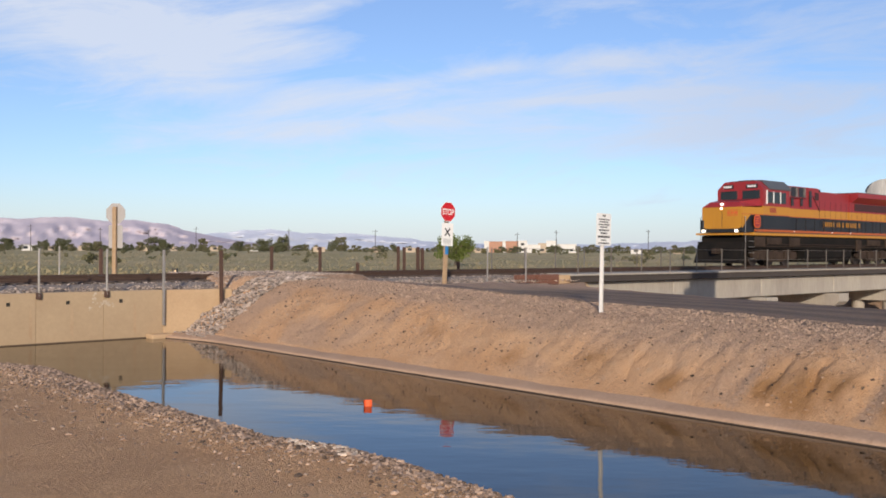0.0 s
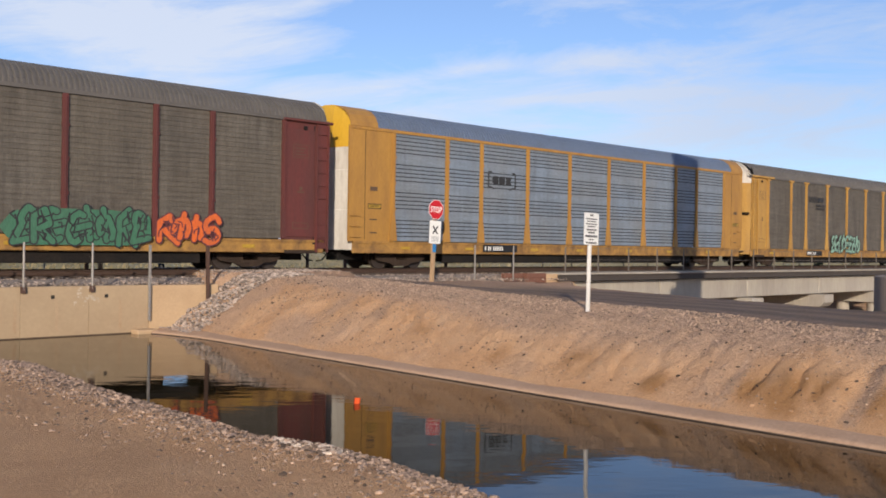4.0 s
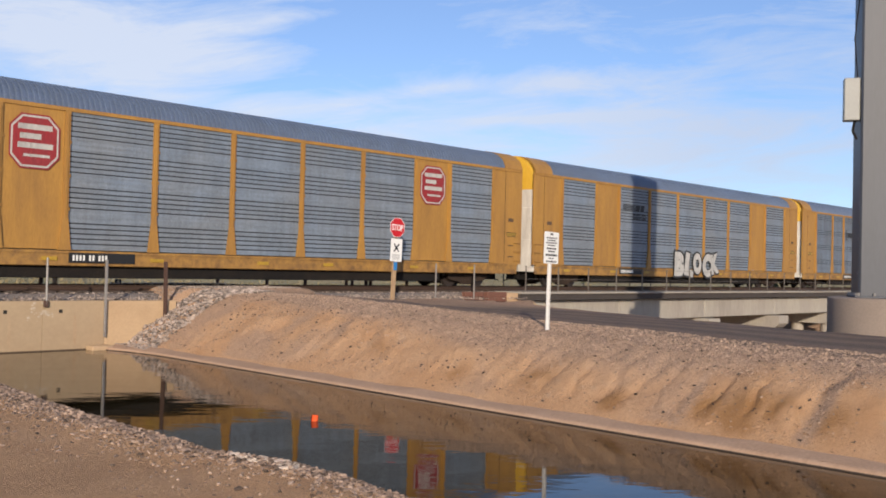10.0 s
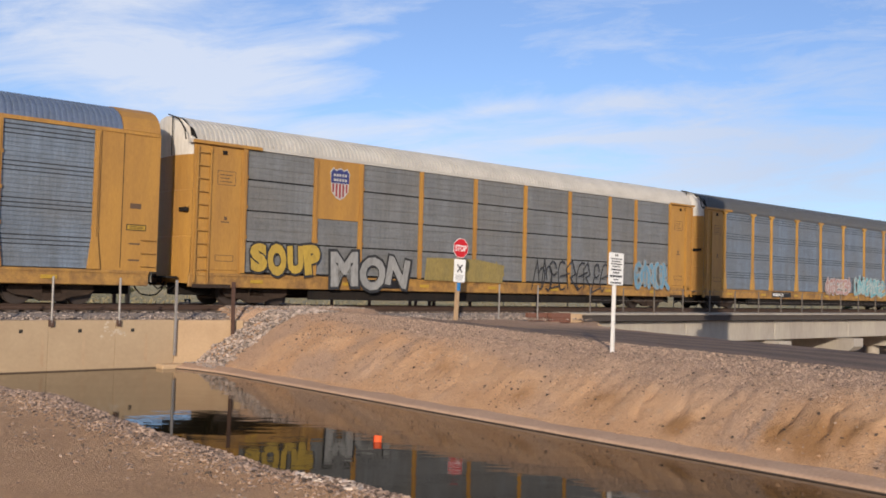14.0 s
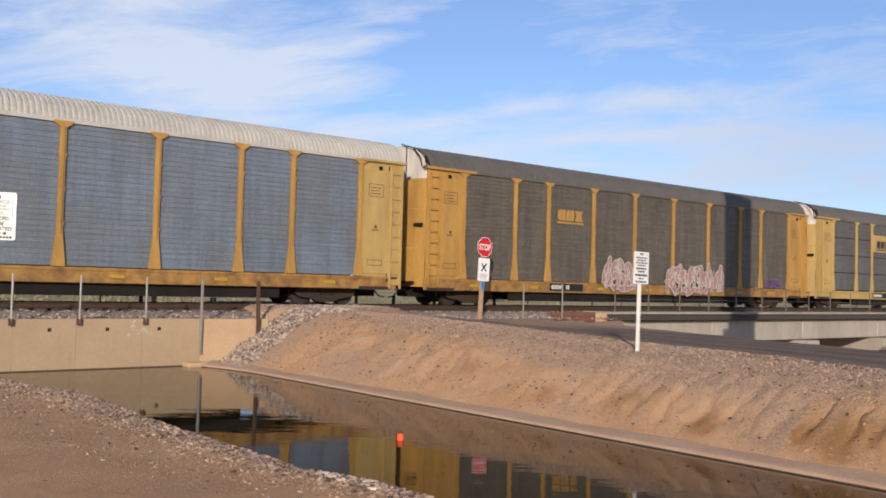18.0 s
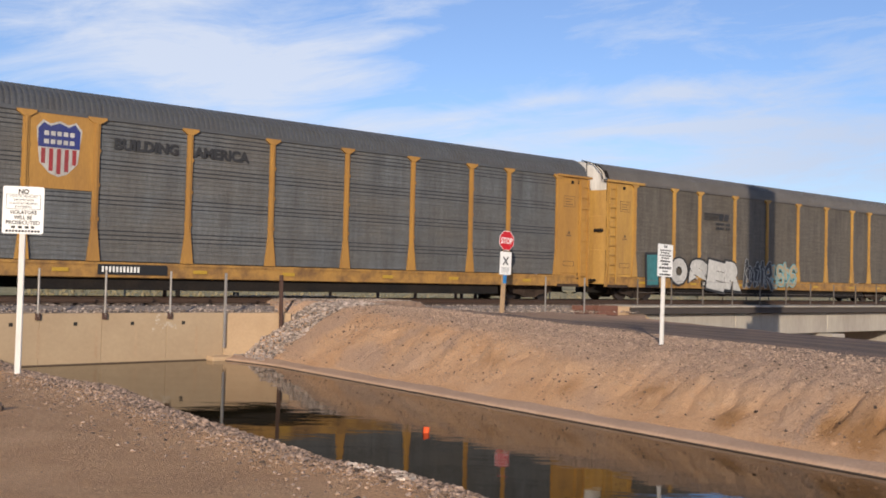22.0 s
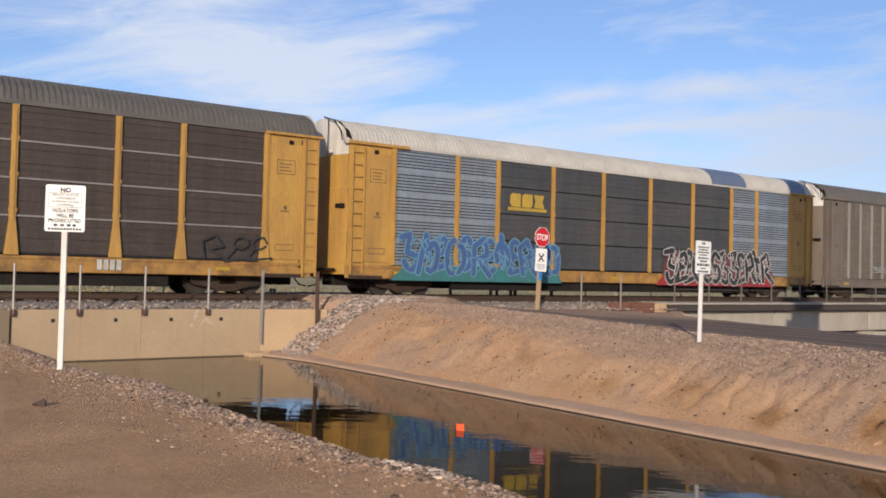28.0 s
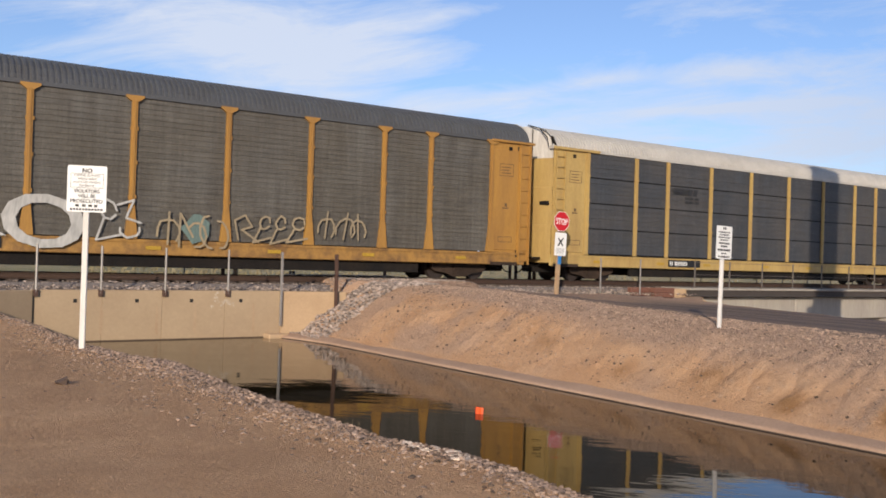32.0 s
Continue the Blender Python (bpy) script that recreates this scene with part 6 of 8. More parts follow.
def blocks(x, z, text_len, h, mat, parent, name="stencil", y=SIDE - 0.035, gap=0.25, seed=0, label=""):
    """A row of plain bars as long as a number or name."""
    rng = random.Random(seed)
    w = h * 0.62
    me = cached(("block", h, gap, mat.name, name), lambda: Build().box(0, -0.003, 0, w * (1 - gap), 0, h).mesh(name, mat))
    for i in range(text_len):
        if rng.random() < 0.12 and 0 < i < text_len - 1:
            x += w * 0.8
            continue
        part(name, me, parent, label).location = (x, y, z)
        x += w


def shape(pts, y, mat, parent, name, label="", thick=0.004):
    """A flat plate in the side's plane from its outline (x, z), counter-clockwise as seen by a viewer."""
    return part(name, Build().prism(pts[::-1], "y", y - thick, y).mesh(name, mat), parent, label)


def ring(cx, cz, rx, rz, n=16, wob=0.0, seed=0, power=1.0):
    rng = random.Random(seed)
    out = []
    for i in range(n):
        a = 2 * math.pi * i / n
        k = 1 + wob * (rng.random() - 0.5)
        ca, sa = math.cos(a), math.sin(a)
        out.append((cx + rx * k * math.copysign(abs(ca) ** power, ca), cz + rz * k * math.copysign(abs(sa) ** power, sa)))
    return out


def flat(name, rgb):
    return material(name, rgb, 0.6, dirt=tuple(c * 0.5 + 0.03 for c in rgb), dirt_amount=0.65, grain=0.25, scale=9, streak=True)


C = {"faded": flat("faded_teal_spray", (0.13, 0.19, 0.17)), "mustard": flat("mustard_spray", (0.25, 0.19, 0.06)), "wine": flat("faded_wine_spray", (0.12, 0.03, 0.034)), "red": flat("red_spray", (0.27, 0.022, 0.026)), "blue": flat("blue_spray", (0.045, 0.10, 0.25)), "navy": flat("navy_emblem", (0.02, 0.03, 0.16)), "cyan": flat("cyan_spray", (0.12, 0.33, 0.37)),
     "mint": flat("mint_spray", (0.22, 0.38, 0.29)), "green": flat("green_spray", (0.045, 0.15, 0.085)), "teal": flat("teal_spray", (0.035, 0.16, 0.17)), "pink": flat("pink_spray", (0.36, 0.20, 0.185)),
     "magenta": flat("magenta_spray", (0.30, 0.085, 0.19)), "purple": flat("purple_spray", (0.16, 0.07, 0.28)), "white": flat("white_spray", (0.46, 0.45, 0.42)), "silver": flat("silver_spray", (0.30, 0.30, 0.29)),
     "black": flat("black_spray", (0.02, 0.02, 0.022)), "yellow": flat("yellow_spray", (0.42, 0.28, 0.04)), "orange": flat("orange_spray", (0.62, 0.12, 0.02)), "grey": flat("faded_grey_spray", (0.26, 0.26, 0.25)),
     "tan": flat("faded_tan_spray", (0.33, 0.26, 0.16)), "skyblue": flat("sky_blue_spray", (0.12, 0.26, 0.36))}


def arc(cx, cz, rx, rz, a0, a1, n=7):
    return [(cx + rx * math.cos(radians(a0 + (a1 - a0) * i / n)), cz + rz * math.sin(radians(a0 + (a1 - a0) * i / n))) for i in range(n + 1)]


# loops, hooks and spikes that cross one another, in a unit square
STROKES = [[arc(0.45, 0.7, 0.4, 0.3, 20, 250), arc(0.45, 0.28, 0.42, 0.28, 100, -130)],
           [arc(0.4, 0.5, 0.42, 0.5, 60, 310), [(0.2, 0.45), (1.05, 0.6)]],
           [[(0.0, 0.0), (0.15, 1.05), (0.5, 0.35)], arc(0.65, 0.4, 0.3, 0.4, 150, -120)],
           [arc(0.5, 0.72, 0.3, 0.26, 0, 330), [(0.3, 0.5), (0.0, -0.05), (1.0, 0.12)]],
           [[(-0.1, 0.9), (0.6, 1.0), (0.3, 0.5), (1.0, 0.4)], arc(0.5, 0.2, 0.45, 0.22, 170, 380)],
           [arc(0.3, 0.5, 0.3, 0.5, 80, 280), arc(0.75, 0.45, 0.3, 0.42, 100, -100)],
           [[(0.1, 0.0), (0.0, 0.75), (0.5, 1.0), (0.8, 0.55), (0.3, 0.4), (1.05, -0.05)]],
           [arc(0.45, 0.45, 0.45, 0.42, 200, -40), [(0.45, 1.1), (0.42, 0.1)]]]


def spray(b, line, th, y, slot):
    """Sprayed strokes along a line, with round ends and joints."""
    for i, (p, q) in enumerate(zip(line, line[1:])):
        dx, dz = q[0] - p[0], q[1] - p[1]
        ln = math.hypot(dx, dz) or 1.0
        ux, uz = dx / ln * th, dz / ln * th
        y1 = y - 0.0002 * (i % 3)
        pts = [(p[0] - ux * 0.7 + uz * 0.7, p[1] - uz * 0.7 - ux * 0.7), (p[0] + uz, p[1] - ux), (q[0] + uz, q[1] - ux), (q[0] + ux * 0.7 + uz * 0.7, q[1] + uz * 0.7 - ux * 0.7), (q[0] + ux, q[1] + uz),
               (q[0] + ux * 0.7 - uz * 0.7, q[1] + uz * 0.7 + ux * 0.7), (q[0] - uz, q[1] + ux), (p[0] - uz, p[1] + ux), (p[0] - ux * 0.7 - uz * 0.7, p[1] - uz * 0.7 + ux * 0.7), (p[0] - ux, p[1] - uz)]
        b.prism(pts[::-1], "y", y1 - 0.002, y1, slot)


def graffiti(parent, x0, x1, z0, z1, fill, line, seed, letters=6, extra=None, label="sprayed lettering with a dark outline", script=False):
    """Sprayed marks like interlocked letters: an outline layer, a filled layer and thin inner strokes; no words."""
    rng = random.Random(seed)
    if not script:
        letters = max(3, round((x1 - x0) / max(0.45, (z1 - z0) * 0.46)))
    w = (x1 - x0) / letters
    y = SIDE - 0.105
    if extra is not None:
        n = 22
        cloud = []
        for i in range(n):
            t_ = 2 * math.pi * i / n
            ca, sa = math.cos(t_), math.sin(t_)
            k = 1.0 + rng.uniform(-0.1, 0.1)
            cloud.append(((x0 + x1) / 2 + math.copysign(abs(ca) ** 0.45, ca) * (x1 - x0) * 0.53 * k, (z0 + z1) / 2 - 0.05 + math.copysign(abs(sa) ** 0.45, sa) * (z1 - z0) * 0.5 * k))
        part("graffiti_base", Build().prism(cloud[::-1], "y", y, y + 0.003).mesh("graffiti_base", C[extra]), parent, "sprayed colour behind the letters")
    for i in range(letters):
        b = Build()
        h = (z1 - z0) * rng.uniform(0.85, 1.0)
        gx, gz = x0 + w * i + w * 0.12, z0 + (z1 - z0 - h) * rng.random()
        lean, wide = rng.uniform(-0.5, 0.6), w * rng.uniform(1.05, 1.5)
        glyph = rng.choice(STROKES)
        put = [[(gx + u * wide * 0.9 + lean * v * h * 0.3 + rng.uniform(-0.03, 0.03) * w, gz + v * h + rng.uniform(-0.03, 0.03) * h) for u, v in ln] for ln in glyph]
        th = (0.032 if script else min(0.13, w * 0.17))
        yy = y - 0.0105 * (i % 2)
        for j, ln in enumerate(put):
            if not script and line != fill:
                spray(b, ln, th + 0.045, yy - 0.0018 * j * 0.3, 0)
            spray(b, ln, th, yy - 0.0045 - 0.0006 * j, 1 if not script else 0)
        if not script:
            for _ in range(5):
                px, pz = gx + rng.random() * wide * 0.85, gz + rng.random() * h * 0.75
                spray(b, [(px, pz), (px + rng.uniform(-0.3, 0.3) * w, pz + rng.uniform(0.08, 0.2) * h), (px + rng.uniform(-0.4, 0.4) * w, pz + rng.uniform(0.15, 0.4) * h)], 0.022, yy - 0.008, 0)
        part("graffiti_letter", b.mesh("graffiti_letter", C[line], C[fill]), parent, label)


def tag(parent, text, x0, x1, z0, h, fill, line, seed, bold=0.06, label="", y=SIDE - 0.105):
    """Sprayed word: an outline layer and a filled layer, letter by letter with a little sway."""
    rng = random.Random(seed)
    w = (x1 - x0) / len(text)
    for i, ch in enumerate(text):
        rot, dz, k = rng.uniform(-11, 11), rng.uniform(-0.07, 0.07) * h, rng.uniform(1.0, 1.18)
        for layer, (mat, bd) in enumerate(((C[line], bold + 0.05), (C[fill], bold))):
            if line == fill and layer == 0:
                continue
            me = lettering(ch, 1.0, mat, 0.001, bd / h * 0.9)
            xs, zs = [v.co.x for v in me.vertices], [v.co.z for v in me.vertices]
            sx, sz = w * 1.02 * k / (max(xs) - min(xs)), h * k / (max(zs) - min(zs))
            if layer == 1 and line != fill:
                sx, sz = sx * 0.86, sz * 0.86
            o = part("graffiti_letter", me, parent, label if layer else "")
            o.scale = (sx, 1, sz)
            o.rotation_euler = (0, radians(rot), 0)
            cx, cz = (max(xs) + min(xs)) / 2 * sx, (max(zs) + min(zs)) / 2 * sz
            o.location = (x0 + w * (i + 0.5) - cx, y - 0.004 * layer - 0.001 * i, z0 + h / 2 + dz - cz)


# emblems as plain shapes in their colours
def shield(parent, cx, cz, w, h, y):
    cz = cz * 0.967
    out = [(cx - w / 2, cz + h * 0.36), (cx - w * 0.42, cz - h * 0.25), (cx - w * 0.2, cz - h * 0.44), (cx, cz - h / 2), (cx + w * 0.2, cz - h * 0.44), (cx + w * 0.42, cz - h * 0.25), (cx + w / 2, cz + h * 0.36), (cx + w * 0.36, cz + h * 0.5), (cx + w * 0.2, cz + h * 0.44), (cx, cz + h * 0.5), (cx - w * 0.2, cz + h * 0.44), (cx - w * 0.36, cz + h * 0.5)]
    shape(out, y, C["white"], parent, "emblem", "shield emblem with a blue top and red and white stripes")
    top = [(cx - w * 0.46, cz + h * 0.34), (cx - w * 0.455, cz + h * 0.02), (cx + w * 0.455, cz + h * 0.02), (cx + w * 0.46, cz + h * 0.34), (cx + w * 0.34, cz + h * 0.46), (cx + w * 0.2, cz + h * 0.40), (cx, cz + h * 0.46), (cx - w * 0.2, cz + h * 0.40), (cx - w * 0.34, cz + h * 0.46)]
    shape(top, y - 0.005, C["navy"], parent, "emblem_top", "dark blue top of the emblem")
    for i in range(5):
        x = cx + (i - 2) * w * 0.17
        low = [-0.27, -0.40, -0.45, -0.40, -0.27][i]
        shape([(x - w * 0.045, cz + h * low), (x + w * 0.045, cz + h * low), (x + w * 0.045, cz + h * 0.0), (x - w * 0.045, cz + h * 0.0)], y - 0.005, C["red"], parent, "emblem_stripe")
    b = Build()
    for r in (0.27, 0.12):
        for i in range(5):
            x = cx + (i - 2) * w * 0.14
            b.box(x - w * 0.05, y - 0.0125, cz + h * r - h * 0.04, x + w * 0.05, y - 0.0095, cz + h * r + h * 0.04)
    part("emblem_bars", b.mesh("emblem_bars", C["white"]), parent)


def red_emblem(parent, cx, cz, w, h, y):
    cz = cz * 0.967
    k = 0.22
    oct_ = lambda a: [(cx - a * w / 2 + k * w * a, cz - a * h / 2), (cx + a * w / 2 - k * w * a, cz - a * h / 2), (cx + a * w / 2, cz - a * h / 2 + k * h * a), (cx + a * w / 2, cz + a * h / 2 - k * h * a), (cx + a * w / 2 - k * w * a, cz + a * h / 2), (cx - a * w / 2 + k * w * a, cz + a * h / 2), (cx - a * w / 2, cz + a * h / 2 - k * h * a), (cx - a * w / 2, cz - a * h / 2 + k * h * a)]
    shape(oct_(1.0), y, C["red"], parent, "emblem", "red eight-sided emblem with white bars")
    shape(oct_(0.94), y - 0.005, C["white"], parent, "emblem_rim")
    shape(oct_(0.87), y - 0.010, C["red"], parent, "emblem_face")
    b = Build()
    for i, (z, a, e, t) in enumerate(((0.26, -0.34, 0.34, 0.05), (0.09, -0.30, 0.12, 0.05), (-0.08, -0.34, 0.36, 0.05), (-0.26, -0.22, 0.30, 0.025))):
        b.box(cx + w * a, y - 0.0175, cz + h * (z - t), cx + w * e, y - 0.0145, cz + h * (z + t))
    part("emblem_bars", b.mesh("emblem_bars", C["white"]), parent)


def stripe_emblem(parent, x, z, mat, y, k=1.0):
    """Thin speed lines that run into two heavy blocks, with a row of small bars below."""
    z = z * 0.967
    put = lambda name, b: part(name, b.mesh(name, mat), parent, "painted emblem of speed lines and plain bars")
    for i in range(5):
        put("emblem_line", Build().box(x, y - 0.003, z + 0.075 * i * k, x + (1.05 + 0.08 * i) * k, y, z + (0.075 * i + 0.032) * k))
    for i in range(2):
        put("emblem_block", Build().prism([(x + (1.15 + 0.42 * i) * k, z), (x + (1.50 + 0.42 * i) * k, z), (x + (1.60 + 0.42 * i) * k, z + 0.34 * k), (x + (1.25 + 0.42 * i) * k, z + 0.34 * k)][::-1], "y", y - 0.003, y))
    me = cached(("emblem_bar", k, mat.name), lambda: Build().box(0, -0.003, 0, 0.07 * k, 0, 0.13 * k).mesh("emblem_bar", mat))
    for i in range(12):
        if i != 7:
            for dz in (-0.24, -0.45):
                part("emblem_bar", me, parent).location = (x + (0.95 + 0.1 * i) * k, y, z + dz * k)


def block_emblem(parent, x, z, h, mat, y, underline=True, brackets=False):
    """Three bold blocks, with an underline or between brackets."""
    z = z * 0.967
    w = h * 1.05
    put = lambda name, b: part(name, b.mesh(name, mat), parent, "painted emblem of three bold blocks")
    a = x
    put("emblem_block", Build().prism([(a + w, z), (a + w, z + h), (a + w * 0.2, z + h), (a, z + h * 0.8), (a, z + h * 0.2), (a + w * 0.2, z)], "y", y - 0.003, y))
    a = x + w * 1.12
    put("emblem_block", Build().prism([(a, z), (a + w * 0.84, z), (a + w, z + h * 0.16), (a + w, z + h), (a + w * 0.16, z + h), (a, z + h * 0.84)][::-1], "y", y - 0.003, y))
    a = x + w * 2.24
    put("emblem_block", Build().prism([(a, z), (a + w, z), (a + w * 0.84, z + h * 0.5), (a + w, z + h), (a, z + h), (a + w * 0.16, z + h * 0.5)][::-1], "y", y - 0.003, y))
    if underline:
        put("emblem_line", Build().box(x - 0.05, y - 0.003, z - h * 0.28, x + 3.4 * w, y, z - h * 0.12))
    if brackets:
        for a, sg in ((x - w * 0.65, 1), (x + w * 3.9, -1)):
            b = Build().box(a - 0.035, y - 0.003, z - h * 0.5, a + 0.035, y, z + h * 1.5)
            for zz in (z - h * 0.5, z + h * 1.4):
                b.box(min(a + 0.035 * sg, a + sg * 0.2), y - 0.003, zz, max(a + 0.035 * sg, a + sg * 0.2), y, zz + 0.06)
            put("emblem_bracket", b)
            put("emblem_dot", Build().box(a + sg * 0.3 - 0.05, y - 0.003, z - h * 0.66, a + sg * 0.3 + 0.05, y, z - h * 0.52))


def wagon(index, label, trim, panel, style, roof, cap=None, kind="old", plate=(7.4, 1.0), sill=None, corner=None, mix=None, tee=True, flare=True, ends=None, posts=True, post_paint=None):
    """One covered wagon; its origin is the front coupling face on top of the rails, +x to its rear."""
    t = thing("autorack_wagon", label, "railway wagon", at_track(index * PITCH), group="wagons of the train")
    cap = cap or M_WHITE
    corner = corner or trim
    sill = M_SILL if (sill or trim) in (M_YELLOW, M_ORANGE) else (sill or trim)
    part("centre_sill", cached("centre_sill", lambda: Build().box(BODY0 + 0.4, -0.4, 0.32, BODY1 - 0.4, 0.4, 0.895, chamfer=0.03).mesh("centre_sill", M_BLACK)), t, "black centre sill")
    part("floor_deck", cached("floor_deck", lambda: Build().box(BODY0 + 0.3, -1.44, 0.9, BODY1 - 0.3, 1.44, 1.06).mesh("floor_deck", M_BLACK)), t, "black floor deck")
    for y in (-1.35, 1.2):
        part("side_rail", cached(("side_rail", y), lambda: Build().box(5.3, y, 0.23, 23.2, y + 0.15, 0.62, chamfer=0.02).mesh("side_rail", M_BLACK)), t)
    part("brake_tank", cached("brake_tank", lambda: Build().tube((12.2, -0.9, 0.55), (13.3, -0.9, 0.55), 0.2, sides=12).box(15.6, -1.1, 0.35, 16.3, -0.7, 0.8, chamfer=0.03).path([(9, -1.05, 0.75), (20, -1.05, 0.75)], 0.03).mesh("brake_tank", M_BLACK)), t, "black brake tank and pipe")
    part("side_sill", sill_mesh(sill, SIDE, SIDE + 0.10), t)
    part("side_sill", sill_mesh(sill, 1.45, 1.55), t)
    part("roof", roof_mesh(roof), t, "arched roof of ribbed metal sheets")
    part("eave", eave_mesh(roof if kind != "new" else trim), t)
    for k, (a, b) in enumerate(zip(POSTS, POSTS[1:])):
        st, pm = style, panel
        if kind == "new" and k in (1, 7):
            st, pm = "solid", trim
        if mix and k in mix:
            st, pm = mix[k]
        p = part("panel", panel_mesh(b - a, st, pm), t)
        p.location = (a, SIDE, 0)
    for x in POSTS if posts else ():
        post = part("post", post_mesh(post_paint or trim, flare, tee and kind == "old"), t)
        post.location = (x, SIDE, 0)
    far = cached(("far", panel.name, trim.name), lambda: (lambda b: [b.box(x - 0.08, 1.55, PAN0, x + 0.08, 1.62, PAN1, 1) for x in POSTS] and b.mesh("far_side", panel, trim))(Build().box(BODY0 + 0.25, 1.49, SILL1, BODY1 - 0.25, 1.55, EAVE)))
    part("far_side", far, t)
    for front in (True, False):
        part("end_door", end_mesh(front, ends or corner, cap, kind == "old"), t, "bowed end doors under an arched cap")
        part("corner_bay", corner_mesh(front, corner, kind), t)
        corner_details(t, front, corner, kind)
        add_truck(t, 3.35 if front else 25.2)
        part("uncoupling_lever", cached(("lever", front), lambda: Build().path([(0.25 if front else PITCH - 0.12, -1.35, 0.62), (0.25 if front else PITCH - 0.12, -1.0, 0.5), (0.22 if front else PITCH - 0.1, -0.2, 0.78)], 0.018).mesh("uncoupling_lever", M_BLACK)), t)
        add_coupler(t, 0.0 if front else PITCH, -1 if front else 1)
    if kind == "new":
        for x0, x1 in ((0.46, 1.72), (26.95, 28.12)):
            part("roof_cap", cached(("roof_cap", x0, trim.name), lambda: Build().prism([(y * 1.008, EAVE + z + 0.018) for y, z in ROOF_PROFILE + [(-y, z) for y, z in ROOF_PROFILE[-2::-1]]] + [(y * 0.98, EAVE + z - 0.02) for y, z in [(-y, z) for y, z in ROOF_PROFILE[:-1]] + ROOF_PROFILE[::-1]], "x", x0, x1).mesh("roof_cap", trim)), t, "painted sheet over the end of the roof")
    if kind == "old":
        part("ladder", ladder_mesh(corner), t)
        part("end_latch", cached("end_latch", lambda: Build().box(0.50, -1.42, 3.02, 0.62, -0.95, 3.16, chamfer=0.01).mesh("end_latch", M_BLACK)), t, "black latch bar on the end door")
        part("roof_rod", cached("roof_rod", lambda: Build().path([(0.40, -1.52, EAVE - 0.02), (0.36, -1.50, EAVE + 0.30), (0.34, -1.05, EAVE + 0.72), (0.34, -0.3, EAVE + 0.92)], 0.022).tube((0.34, -0.62, EAVE + 0.84), (0.34, -0.62, EAVE - 0.45), 0.018, sides=5).mesh("roof_rod", M_BLACK)), t, "thin black rod round the arched end")
        part("cap_seal", cached("cap_seal", lambda: Build().prism([(0.56, EAVE + 0.12), (0.78, EAVE + 0.02), (0.62, EAVE + 0.34), (0.52, EAVE + 0.40)][::-1], "y", SIDE - 0.045, SIDE + 0.02).mesh("cap_seal", M_BLACK)), t, "black triangle at the corner of the arch")
        part("end_ladder", cached(("end_ladder", corner.name), lambda: (lambda b: [b.box(27.60, SIDE - 0.075, 1.15 + 0.46 * i, 28.02, SIDE - 0.045, 1.18 + 0.46 * i) for i in range(9)] and b.mesh("end_ladder", corner))(Build().box(27.54, SIDE - 0.10, 0.62, 27.60, SIDE - 0.01, PAN1 - 0.05).box(28.02, SIDE - 0.10, 0.62, 28.07, SIDE - 0.01, PAN1 - 0.05).box(27.60, SIDE - 0.03, 0.75, 28.02, SIDE - 0.008, PAN1 - 0.05))), t, "ladder at the rear corner")
        part("door_gap", cached("door_gap", lambda: Build().box(27.45, SIDE - 0.02, 0.9, 27.535, SIDE - 0.0065, PAN1 - 0.12).mesh("door_gap", P_GAP)), t, "dark gap beside the rear ladder")
        part("end_platform", cached("end_platform", lambda: Build().box(0.06, -1.2, 0.86, 0.44, 1.2, 0.93, chamfer=0.01).mesh("end_platform", M_BLACK)), t, "black step platform")
        part("door_hood", hood_mesh(corner), t)
        part("door_hood", cached(("rear_hood", corner.name), lambda: Build().box(26.15, SIDE - 0.12, EAVE - 0.10, 28.22, SIDE + 0.05, EAVE - 0.01, chamfer=0.012).mesh("door_hood", corner)), t)
    rng = random.Random(index * 7 + 1)
    if plate:
        x, w = plate[0], 2.1 * plate[1]
        part("number_plate", Build().box(x, SIDE - 0.034, SILL0 + 0.09, x + w, SIDE - 0.031, SILL0 + 0.40).mesh("number_plate", M_PLATE), t, "black stencil plate with white bars")
        blocks(x + 0.12, SILL0 + 0.16, 11, 0.17, M_STENCIL, t, seed=index, y=SIDE - 0.035, gap=0.42)
    refl = cached("reflector", lambda: Build().box(0, SIDE - 0.034, SILL0 + 0.16, 0.46, SIDE - 0.031, SILL0 + 0.27).mesh("reflector", M_REFLECT))
    for k in range(7):
        x = 2.9 + 3.6 * k + rng.uniform(-0.4, 0.4)
        if plate and plate[0] - 0.6 < x < plate[0] + 2.3:
            continue
        part("reflector", refl, t).location.x = x
    return t


TRAIN0, SPEED = -14.03, 26.4      # metres along the track at the start, metres a second
WAGONS = {}
L0 = SIDE - 0.035                  # emblems just proud of the panels


